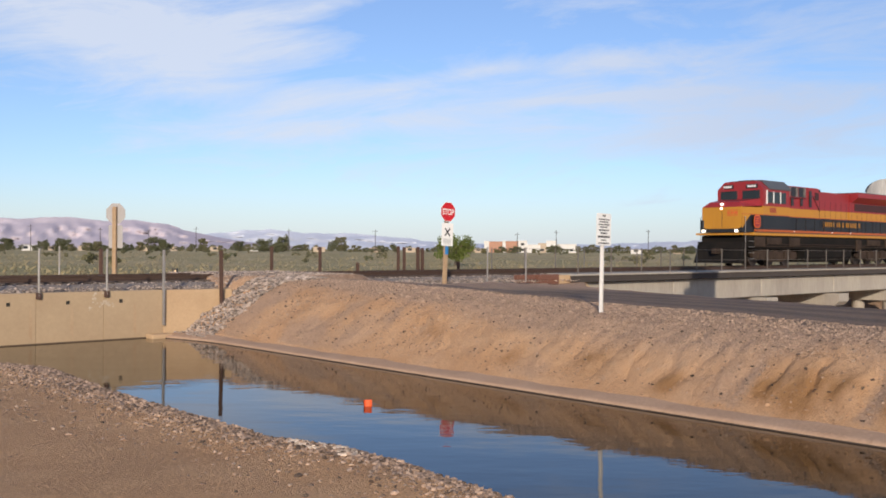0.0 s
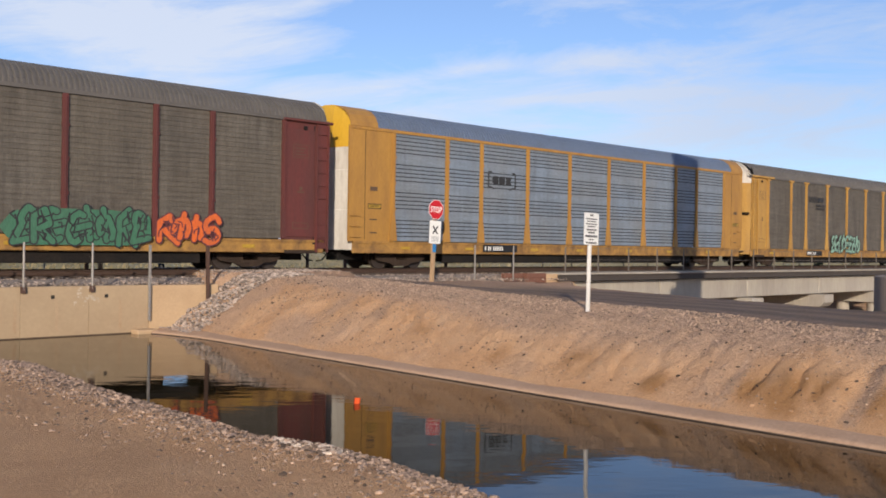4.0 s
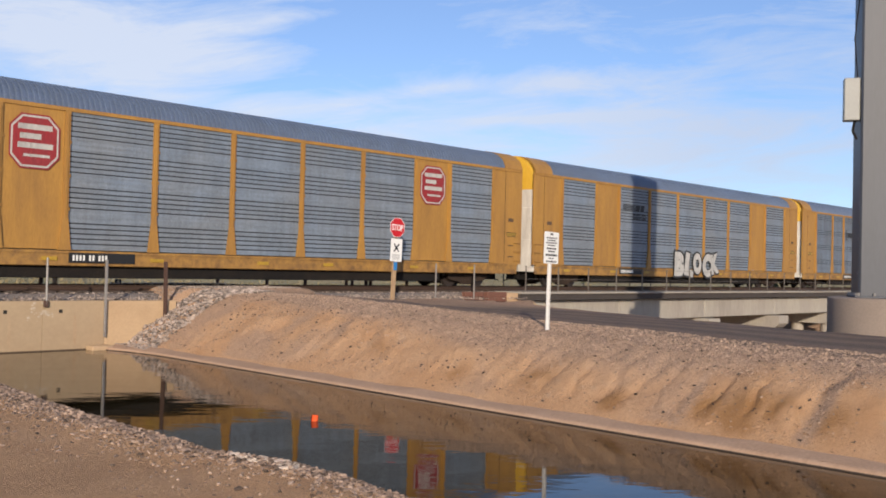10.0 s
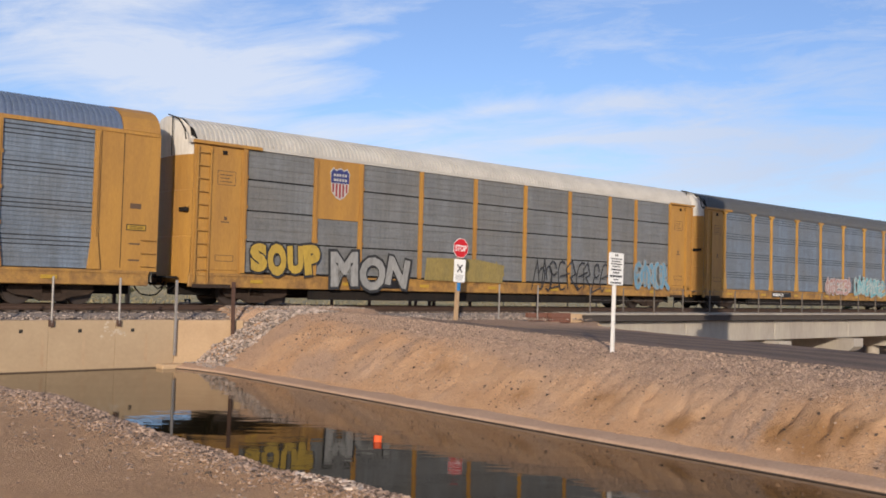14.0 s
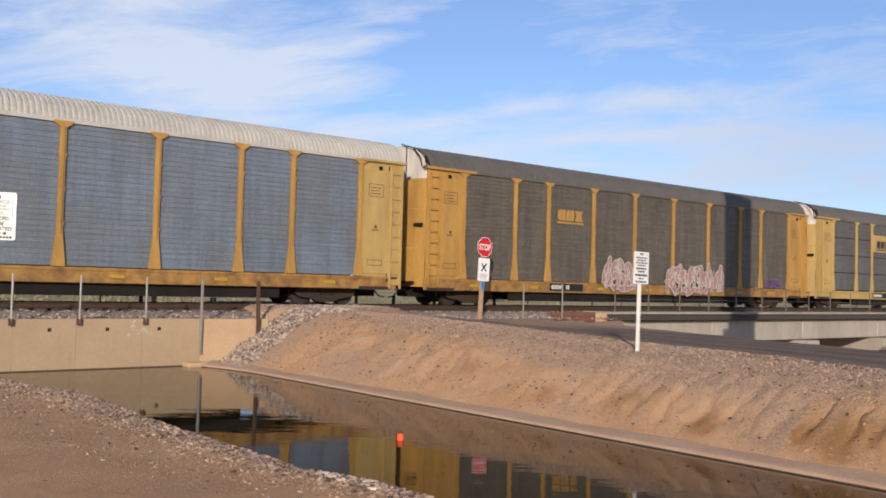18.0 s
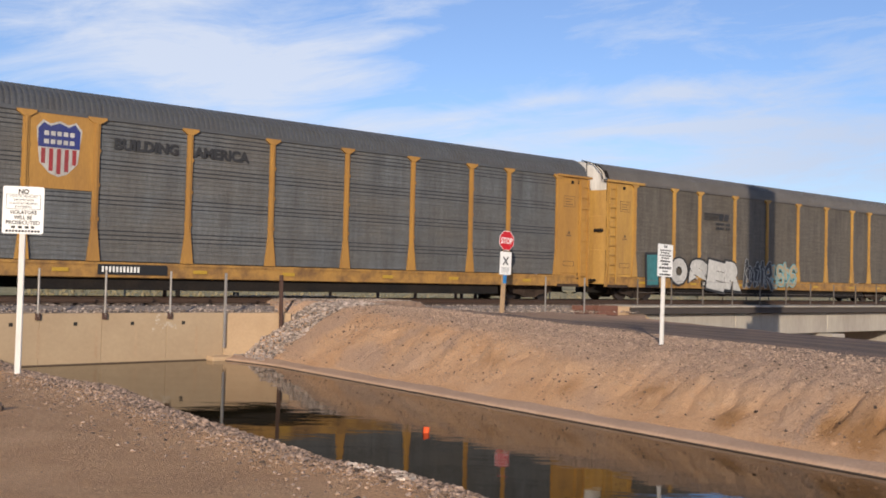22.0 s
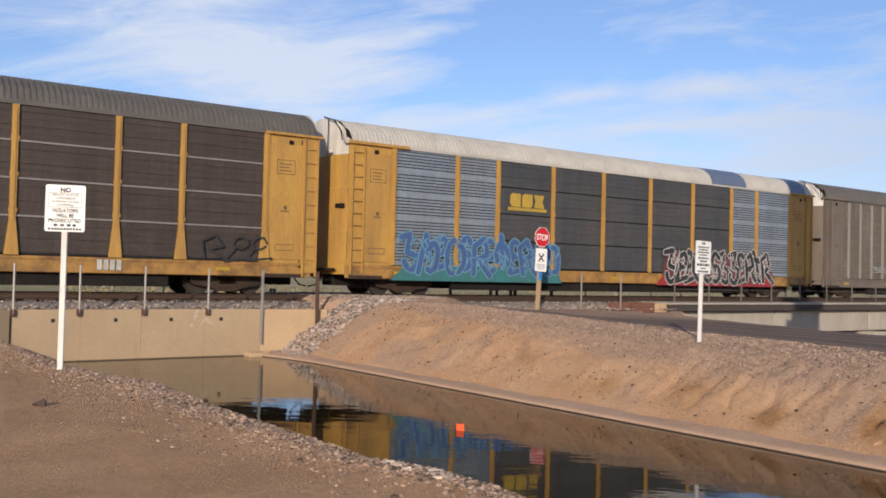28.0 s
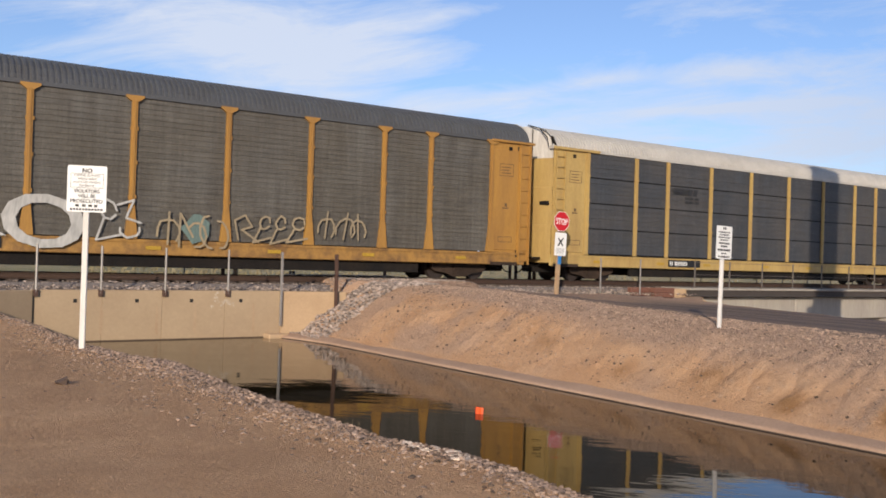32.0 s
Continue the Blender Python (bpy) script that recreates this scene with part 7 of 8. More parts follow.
def make_wagons():
    W = WAGONS
    w = W[2] = wagon(2, "yellow autorack wagon with blue-grey slotted side panels and cyan graffiti", M_YELLOW, P_BRIGHT, "louvre", R_BLUE, plate=(8.0, 0.9))
    graffiti(w, 18.7, 23.0, 0.72, 2.3, "cyan", "black", 21, 6, label="cyan bubble letters with a black outline")
    graffiti(w, 17.2, 18.6, 1.2, 2.2, "grey", "black", 22, 4, script=True, label="black scribbles")
    graffiti(w, 22.9, 23.5, 1.2, 2.4, "black", "black", 24, 3, script=True, label="black scribbles")
    graffiti(w, 23.7, 24.7, 1.2, 2.1, "grey", "black", 23, 4, script=True, label="black scribbles")
    graffiti(w, 26.6, 27.2, 3.9, 4.8, "black", "black", 25, 3, script=True, label="black scribbles on the corner door")
    part("stripe_mark", Build().box(18.8, L0 - 0.003, 3.72, 21.2, L0, 3.86, 0).box(18.8, L0 - 0.003, 3.62, 21.2, L0, 3.70, 1).mesh("stripe_mark", C["orange"], C["black"]), w, "orange and black stripe")
    w = W[3] = wagon(3, "maroon-ended autorack wagon with weathered brown-grey panels and graffiti", M_MAROON, P_BROWN, "fine", R_GREY, sill=M_YELLOW, flare=False, tee=False)
    stripe_emblem(w, 7.7, 4.0, C["black"], L0)
    graffiti(w, 5.3, 8.8, 1.0, 2.0, "black", "green", 31, 5, label="dark green and black graffiti")
    graffiti(w, 12.6, 15.9, 0.75, 1.9, "white", "skyblue", 32, 5, extra="black", label="blue and white graffiti")
    graffiti(w, 17.2, 21.2, 0.8, 1.85, "green", "black", 33, 8, extra="green", label="green graffiti with dark outlines")
    graffiti(w, 21.5, 23.5, 0.9, 1.75, "orange", "wine", 34, 3, label="orange graffiti")
    for k, z in enumerate((3.4, 2.75, 1.75)):
        graffiti(w, 1.45, 2.35, z, z + 0.45, "grey", "pink", 35 + k, 3, script=True, label="pale pink scrawl on the corner bay")
    w = W[4] = wagon(4, "yellow autorack wagon with blue-grey louvred panels and a blue roof", M_ORANGE, P_BRIGHT, "even", R_BLUE, cap=M_HOODY, kind="new", mix={1: ("even", P_BRIGHT), 7: ("even", P_BRIGHT)}, ends=M_WHITE)
    block_emblem(w, 7.9, 3.7, 0.34, C["black"], L0, False, True)
    w = W[5] = wagon(5, "yellow autorack wagon with weathered brown-grey panels and white graffiti", M_YELLOW, P_BROWN, "fine", R_GREY)
    stripe_emblem(w, 7.6, 4.2, C["black"], L0)
    graffiti(w, 10.6, 14.6, 0.95, 2.0, "mint", "black", 51, 6, label="pale green graffiti with dark outlines")
    graffiti(w, 19.0, 20.8, 1.15, 2.2, "grey", "tan", 52, 3, script=True, label="faded scribbles")
    graffiti(w, 23.9, 25.1, 1.3, 2.2, "silver", "black", 53, 3, label="silver throw-up")
    w = W[6] = wagon(6, "yellow autorack wagon with weathered brown-grey panels", M_YELLOW, P_BROWN, "fine", R_GREY)
    shape(ring(2.05, 4.4, 0.34, 0.45, 14), SIDE - 0.02, C["black"], w, "emblem", "round dark emblem with a pale cross")
    shape(ring(2.05, 4.4, 0.13, 0.3, 10), SIDE - 0.026, C["silver"], w, "emblem_face")
    graffiti(w, 7.6, 9.4, 1.15, 2.3, "grey", "silver", 61, 4, script=True, label="faded pale scribbles")
    graffiti(w, 11.0, 12.6, 1.2, 1.9, "grey", "silver", 62, 3, script=True, label="faded pale scribbles")
    w = W[7] = wagon(7, "faded blue autorack wagon with brown-grey panels and white graffiti", M_BLUE, P_TAN, "rows", R_GREY, flare=False, tee=False, sill=M_BROWN_CAR, post_paint=M_BLUEGREY)
    block_emblem(w, 7.7, 4.05, 0.42, C["white"], L0, False, False)
    graffiti(w, 2.8, 7.3, 0.8, 2.3, "black", "silver", 71, 7, label="black and white wild letters")
    graffiti(w, 7.6, 10.6, 0.75, 1.9, "tan", "pink", 75, 4, label="faded tan and pink letters")
    graffiti(w, 10.6, 13.8, 0.75, 2.1, "mint", "black", 76, 5, extra="green", label="green and black wild letters")
    graffiti(w, 13.8, 18.4, 0.8, 2.2, "white", "black", 72, 6, extra="mint", label="white letters with black outlines on green")
    tag(w, "EBS", 19.0, 21.8, 0.95, 1.1, "silver", "black", 73, 0.09, "pale lilac block letters with a black outline")
    graffiti(w, 22.0, 25.0, 0.95, 2.1, "silver", "black", 74, 4, label="pale lilac block graffiti")
    w = W[8] = wagon(8, "red-brown autorack wagon with grey panels in rows and colourful graffiti", M_RUST, P_TAN, "rows", R_GREY, flare=False, tee=False)
    shape([(7.4, 3.55), (9.95, 3.55), (9.95, 4.65), (7.4, 4.65)], L0, C["red"], w, "emblem_panel", "red emblem panel with white bars")
    stripe_emblem(w, 7.5, 4.15, C["white"], L0 - 0.006, 0.98)
    graffiti(w, 8.6, 12.2, 0.62, 2.2, "pink", "wine", 81, 6, extra="yellow", label="pink and wine letters on yellow")
    graffiti(w, 12.0, 15.4, 0.62, 2.2, "white", "purple", 85, 6, extra="yellow", label="white letters with purple outlines on yellow")
    graffiti(w, 15.9, 21.0, 0.95, 2.1, "teal", "black", 82, 7, extra="black", label="black and teal graffiti")
    graffiti(w, 23.5, 26.2, 0.65, 2.0, "silver", "mint", 83, 3, label="grey-green throw-up")
    graffiti(w, 3.0, 5.2, 1.1, 2.0, "grey", "pink", 84, 3, script=True, label="pale scribbles")
    w = W[9] = wagon(9, "clean yellow autorack wagon with blue louvred panels and red emblems", M_ORANGE, P_BRIGHT, "even", R_BLUE, cap=M_HOODY, kind="new", ends=M_WHITE)
    red_emblem(w, 6.3, 4.35, 1.45, 1.6, SIDE - 0.05)
    red_emblem(w, 22.45, 4.35, 1.45, 1.6, SIDE - 0.05)
    w = W[10] = wagon(10, "yellow autorack wagon with blue louvred panels and white graffiti", M_ORANGE, P_BRIGHT, "even", R_BLUE, cap=M_HOODY, kind="new", ends=M_WHITE)
    stripe_emblem(w, 7.6, 4.15, C["black"], L0)
    tag(w, "BLOCK", 12.6, 17.6, 0.72, 1.35, "white", "black", 101, 0.12, "white bubble letters with a black outline")
    for i in (11, 12):
        w = W[i] = wagon(i, "yellow autorack wagon with grey slotted panels and a bracketed emblem", M_ORANGE, P_BLUE, "slot", R_BLUE, cap=M_HOODY, kind="new", mix={1: ("slot", P_BLUE), 7: ("slot", P_BLUE)}, ends=M_WHITE)
        block_emblem(w, 8.0, 3.85, 0.36, C["black"], L0, False, True)
    w = W[13] = wagon(13, "yellow autorack wagon with silver-grey panels, white roof and shield emblem", M_ORANGE, P_SILVER, "rows", R_WHITE, flare=False, tee=False)
    shape([(5.32, 3.1), (7.24, 3.1), (7.24, 5.225), (5.32, 5.225)], L0, M_ORANGE, w, "emblem_panel", "plain yellow panel")
    shield(w, 6.3, 4.55, 0.85, 1.15, L0 - 0.006)
    tag(w, "SOUP", 2.75, 5.6, 1.02, 1.1, "yellow", "black", 131, 0.09, "yellow bubble letters with a black outline")
    tag(w, "MON", 6.0, 9.5, 0.72, 1.25, "grey", "black", 132, 0.07, "grey letters with a thick black outline")
    shape([(10.3, 1.05), (14.5, 1.02), (14.6, 1.75), (13.0, 1.95), (10.4, 1.92)], SIDE - 0.10, C["mustard"], w, "faded_paint", "faded mustard patch of paint")
    graffiti(w, 10.6, 14.4, 1.1, 1.85, "tan", "mustard", 133, 5, script=True, label="faded yellow graffiti")
    graffiti(w, 16.2, 21.2, 0.75, 2.1, "grey", "black", 134, 9, script=True, label="black scribbled graffiti")
    graffiti(w, 23.3, 25.9, 1.0, 2.2, "skyblue", "grey", 135, 3, label="faded blue graffiti")
    w = W[14] = wagon(14, "yellow autorack wagon with blue-grey slotted panels and a dark roof", M_YELLOW, P_BLUE, "slot", R_DARK, corner=M_ORANGE)
    graffiti(w, 13.4, 16.6, 1.0, 1.9, "pink", "white", 141, 4, label="pale pink graffiti")
    graffiti(w, 17.2, 21.4, 0.95, 2.0, "cyan", "white", 142, 5, label="pale cyan graffiti")
    w = W[15] = wagon(15, "yellow autorack wagon with weathered grey panels and a green emblem", M_YELLOW, P_BROWN, "fine", R_GREY)
    shape([(5.32, 3.1), (7.24, 3.1), (7.24, 5.225), (5.32, 5.225)], L0, M_YELLOW, w, "emblem_panel", "plain yellow panel")
    shape([(5.7, 3.75), (7.0, 3.68), (6.6, 4.35), (5.85, 4.75)], L0 - 0.006, C["green"], w, "emblem", "green and red pennant emblem")
    shape([(6.6, 4.37), (7.02, 3.70), (7.0, 4.62), (5.9, 4.78)], L0 - 0.006, C["pink"], w, "emblem_red")
    blocks(5.9, 4.15, 4, 0.32, C["white"], w, "emblem_bars", L0 - 0.012)
    graffiti(w, 9.8, 12.4, 0.72, 1.9, "white", "black", 151, 2, label="pale spiky throw-up with black strokes")
    graffiti(w, 2.8, 5.0, 1.3, 2.1, "grey", "black", 152, 3, script=True, label="black scribbles")
    graffiti(w, 13.2, 17.2, 0.8, 2.0, "grey", "black", 153, 4, script=True, label="faded dark scribbles")
    w = W[16] = wagon(16, "yellow autorack wagon with blue-grey panels and a cream roof", M_YELLOW, P_BLUE, "fine", R_WHITE, corner=M_CREAM)
    part("stripe_mark", Build().box(7.35, L0 - 0.003, 3.86, 9.95, L0, 3.91, 0).box(7.35, L0 - 0.003, 3.74, 9.95, L0, 3.79, 0).box(7.35, L0 - 0.003, 3.62, 9.95, L0, 3.68, 1).mesh("stripe_mark", C["red"], C["navy"]), w, "red and dark blue stripes")
    w = W[17] = wagon(17, "yellow autorack wagon with dark grey panels and pale pink graffiti", M_YELLOW, P_BROWN, "fine", R_GREY)
    block_emblem(w, 7.8, 3.85, 0.46, M_YELLOW, L0, True, False)
    graffiti(w, 10.6, 13.3, 0.8, 2.1, "pink", "white", 171, 4, label="pale pink bubble letters with white outlines")
    graffiti(w, 15.2, 19.6, 0.75, 2.0, "pink", "white", 172, 5, label="pale pink bubble letters with white outlines")
    graffiti(w, 23.7, 25.2, 1.1, 1.6, "purple", "purple", 173, 3, script=True, label="small purple scribble")
    w = W[18] = wagon(18, "pale yellow autorack wagon with weathered steel-grey panels in rows", M_CREAM, P_STEEL, "rows", R_GREY)
    shape([(7.35, 3.55), (9.98, 3.55), (9.98, 4.6), (7.35, 4.6)], L0, M_CREAM, w, "emblem_panel", "pale yellow board")
    block_emblem(w, 7.85, 3.92, 0.46, C["black"], L0 - 0.006, True, False)
    graffiti(w, 16.1, 17.6, 1.2, 1.7, "pink", "grey", 181, 3, script=True, label="small pale scribble")
    w = W[19] = wagon(19, "yellow autorack wagon with silver-grey panels, white roof and shield emblem", M_ORANGE, P_SILVER, "rows", R_WHITE, flare=True, tee=False)
    shape([(5.32, 3.1), (7.24, 3.1), (7.24, 5.225), (5.32, 5.225)], L0, M_ORANGE, w, "emblem_panel", "plain yellow panel")
    shield(w, 6.3, 4.5, 0.85, 1.15, L0 - 0.006)
    graffiti(w, 12.0, 12.7, 1.0, 1.9, "black", "black", 191, 1, script=True, label="black scribble")
    w = W[20] = wagon(20, "yellow autorack wagon with grey slotted panels and black painted words", M_ORANGE, P_GREY, "slot", R_DARK)
    shape([(5.32, 3.1), (7.24, 3.1), (7.24, 5.225), (5.32, 5.225)], L0, M_ORANGE, w, "emblem_panel", "plain yellow panel")
    shield(w, 6.2, 4.38, 1.25, 1.6, L0 - 0.006)
    for word, x in (("BUILDING", 7.75), ("AMERICA", 10.25)):
        o = part("lettering", lettering(word, 0.44, C["black"], 0.002, 0.022), w, "black painted words")
        o.location = (x, L0 - 0.002, 4.42)
    w = W[21] = wagon(21, "yellow autorack wagon with weathered grey panels and large white graffiti", M_YELLOW, P_BROWN, "fine", R_GREY)
    stripe_emblem(w, 7.6, 4.1, C["black"], L0, 1.0)
    tag(w, "P", 3.35, 5.0, 0.66, 1.42, "teal", "black", 210, 0.15, "large teal bubble letter with a black outline")
    tag(w, "OSER", 4.9, 10.6, 0.66, 1.42, "white", "black", 211, 0.15, "large white bubble letters with a black outline")
    graffiti(w, 10.8, 13.2, 0.7, 1.95, "black", "silver", 212, 4, label="faded dark letters with pale outlines")
    graffiti(w, 13.2, 15.4, 0.8, 1.9, "tan", "cyan", 213, 4, label="faded letters with cyan outlines")
    w = W[22] = wagon(22, "yellow autorack wagon with brown-grey panels, white roof and mint graffiti", M_YELLOW, P_BROWN, "fine", R_WHITE, tee=False)
    block_emblem(w, 7.85, 3.85, 0.55, M_YELLOW, L0, True, False)
    graffiti(w, 2.7, 7.0, 0.8, 2.2, "wine", "wine", 221, 5, label="faded dark red graffiti")
    shape([(13.9, 0.7), (19.6, 0.66), (19.75, 2.25), (13.95, 2.15)], SIDE - 0.10, C["mint"], w, "graffiti_base", "mint-green painted block of the letters")
    graffiti(w, 14.3, 19.3, 0.8, 2.1, "green", "black", 222, 9, script=True, label="dark strokes between the mint letters")
    w = W[23] = wagon(23, "clean yellow autorack wagon with blue louvred panels and a bracketed emblem", M_ORANGE, P_BRIGHT, "even", R_BLUE, cap=M_HOODY, kind="new", ends=M_WHITE, plate=(8.4, 1.0))
    block_emblem(w, 5.85, 4.05, 0.34, C["black"], SIDE - 0.05, False, True)
    w = W[24] = wagon(24, "pale yellow autorack wagon with dark blue-grey panels and an emblem board", M_CREAM, P_DARK, "rows", R_GREY)
    shape([(7.35, 3.55), (9.98, 3.55), (9.98, 4.6), (7.35, 4.6)], L0, M_CREAM, w, "emblem_panel", "pale yellow board")
    block_emblem(w, 7.85, 3.92, 0.46, C["black"], L0 - 0.006, True, False)
    w = W[25] = wagon(25, "yellow autorack wagon with rusty dark brown panels and pale cross bars", M_YELLOW, P_RUSTY, "bars", R_GREY, tee=False, plate=(2.8, 1.0))
    graffiti(w, 24.0, 26.2, 1.1, 1.9, "black", "black", 251, 3, script=True, label="black scribbles")
    blocks(21.0, SILL0 + 0.1, 4, 0.3, C["white"], w, "stencil")
    w = W[26] = wagon(26, "yellow autorack wagon with dark and blue panels and large graffiti", M_YELLOW, P_DARK, "rows", R_WHITE, flare=False, tee=False, plate=None,
                      mix={0: ("louvre", P_BRIGHT), 1: ("louvre", P_BRIGHT), 7: ("louvre", P_BRIGHT), 8: ("louvre", P_BRIGHT)})
    shape([(7.75, 3.35), (9.75, 3.35), (9.75, 3.48), (7.75, 3.48)], L0, C["yellow"], w, "emblem_bar", "yellow bar")
    block_emblem(w, 7.85, 3.62, 0.52, C["yellow"], L0, False, False)
    shape([(2.4, 0.55), (10.6, 0.55), (10.3, 1.1), (3.0, 1.1)], SIDE - 0.10, C["teal"], w, "graffiti_base", "teal painted base of the graffiti")
    graffiti(w, 2.9, 10.2, 0.85, 2.2, "blue", "skyblue", 261, 7, label="blue and teal wild letters")
    shape([(16.2, 0.55), (24.9, 0.55), (24.3, 1.3), (17.0, 1.3)], SIDE - 0.10, C["red"], w, "graffiti_base", "dark red painted base of the graffiti")
    graffiti(w, 16.8, 24.4, 0.75, 2.15, "black", "white", 262, 7, extra="wine", label="black, white and red wild letters")
    for x0, x1 in ((20.0, 22.6), (26.2, 27.5)):
        part("roof_patch", Build().prism([(y * 1.004, EAVE + z + 0.012) for y, z in ROOF_PROFILE] + [(y, EAVE + z - 0.02) for y, z in ROOF_PROFILE[::-1]], "x", x0, x1).mesh("roof_patch", R_BLUE), w, "replaced blue-grey roof sheet")
    w = W[27] = wagon(27, "brown-grey autorack wagon with thin posts and cyan and pink graffiti", M_BROWN_CAR, P_TAN, "fine", R_GREY, flare=False, tee=False, sill=M_BROWN_CAR, plate=None, posts=False)
    thin = cached("thin_post", lambda: Build().box(-0.05, -0.09, PAN0, 0.05, 0, PAN1 - 0.1).mesh("thin_post", material("faded_post", (0.27, 0.235, 0.205), 0.6, grain=0.1, streak=True)))
    for k in range(21):
        p = part("post", thin, w)
        p.location = (2.97 + 1.135 * k - 0.02, SIDE, 0)
    tag(w, "SWEK", 12.8, 16.9, 0.95, 1.15, "skyblue", "black", 271, 0.10, "sky-blue wild letters")
    tag(w, "PMB", 18.4, 22.0, 0.62, 1.6, "magenta", "wine", 272, 0.10, "pink wild letters")
    graffiti(w, 5.0, 12.4, 1.45, 1.75, "grey", "silver", 273, 9, script=True, label="row of small pale scrawls")
    w = W[28] = wagon(28, "yellow autorack wagon with grey slotted panels and mixed graffiti", M_ORANGE, P_GREY, "slot", R_DARK)
    shape([(5.32, 3.1), (7.24, 3.1), (7.24, 5.225), (5.32, 5.225)], L0, M_ORANGE, w, "emblem_panel", "plain yellow panel")
    shield(w, 6.2, 4.38, 1.25, 1.6, L0 - 0.006)
    for word, x in (("BUILDING", 7.75), ("AMERICA", 10.25)):
        o = part("lettering", lettering(word, 0.44, C["black"], 0.002, 0.022), w, "black painted words")
        o.location = (x, L0 - 0.002, 4.4)
    graffiti(w, 5.9, 9.2, 0.7, 1.9, "wine", "pink", 281, 4, label="faded red letters with pink outlines")
    graffiti(w, 12.0, 14.6, 0.95, 1.95, "tan", "silver", 282, 4, label="faded tan letters")
    tag(w, "WASP", 16.3, 19.6, 0.82, 1.05, "white", "black", 283, 0.07, "white letters with a black outline")
    graffiti(w, 19.6, 22.4, 1.4, 2.1, "black", "black", 284, 4, script=True, label="black scribbles")
    graffiti(w, 23.4, 25.8, 1.3, 2.3, "grey", "purple", 285, 3, script=True, label="purple scribbles")
    w = W[29] = wagon(29, "yellow autorack wagon with weathered olive-grey panels and white sprayed letters", M_ORANGE, P_OLIVE, "fine", R_DARK)
    shape([(5.32, 3.1), (7.24, 3.1), (7.24, 5.225), (5.32, 5.225)], L0, M_ORANGE, w, "emblem_panel", "plain yellow panel")
    shield(w, 6.2, 4.38, 1.25, 1.6, L0 - 0.006)
    tag(w, "WAKO", 4.0, 11.4, 1.0, 1.3, "white", "white", 291, 0.02, "thin white sprayed letters")
    graffiti(w, 11.9, 13.1, 1.0, 2.2, "white", "white", 292, 2, script=True, label="white scribble")
    graffiti(w, 13.6, 15.7, 0.85, 1.9, "grey", "tan", 293, 3, script=True, label="faded pale scribbles")
    shape(ring(14.9, 1.45, 0.45, 0.42, 14, 0.4, 3), SIDE - 0.10, C["faded"], w, "faded_paint", "faded teal blot of paint")
    graffiti(w, 16.1, 18.4, 1.1, 2.0, "grey", "tan", 294, 4, script=True, label="faded pale scribbles")
    graffiti(w, 18.9, 20.8, 1.2, 2.1, "grey", "tan", 295, 3, script=True, label="faded pale scribbles")
    w = W[30] = wagon(30, "pale yellow autorack wagon with dark blue-grey panels in rows", M_CREAM, P_DARK, "rows", R_WHITE, flare=False, tee=False)
    stripe_emblem(w, 7.6, 4.0, C["black"], L0, 0.8)


make_wagons()

# ---- locomotive ----
L_RED = material("locomotive_red", (0.27, 0.019, 0.022), 0.45, dirt=(0.15, 0.016, 0.016), dirt_amount=0.4, grain=0.06, streak=True)
L_YEL = material("locomotive_yellow", (0.45, 0.205, 0.017), 0.45, dirt=(0.36, 0.15, 0.02), dirt_amount=0.4, grain=0.05, streak=True)
L_ORG = material("locomotive_orange", (0.40, 0.085, 0.014), 0.45, dirt=(0.3, 0.09, 0.02), dirt_amount=0.4, grain=0.05)
L_BLK = material("locomotive_black", (0.010, 0.011, 0.014), 0.4, dirt=(0.022, 0.019, 0.018), dirt_amount=0.5, grain=0.1)
L_GRIME = material("grimy_frame_black", (0.008, 0.0075, 0.007), 0.85, dirt=(0.020, 0.015, 0.012), dirt_amount=0.8, grain=0.25, bump=0.15, spec=0.15)
L_GLASS = material("dark_cab_glass", (0.015, 0.017, 0.02), 0.06, grain=0.02)
L_GREY = material("grey_cab_roof", (0.085, 0.09, 0.10), 0.6, grain=0.1)
L_LIGHT = glow("lit_lamp", (1.0, 0.90, 0.74), 1.8)


BANDS = ((2.20, 3.05, L_BLK), (3.05, 3.10, L_ORG), (3.10, 3.60, L_YEL), (3.60, 9.9, L_RED))      # the livery's stripes by height


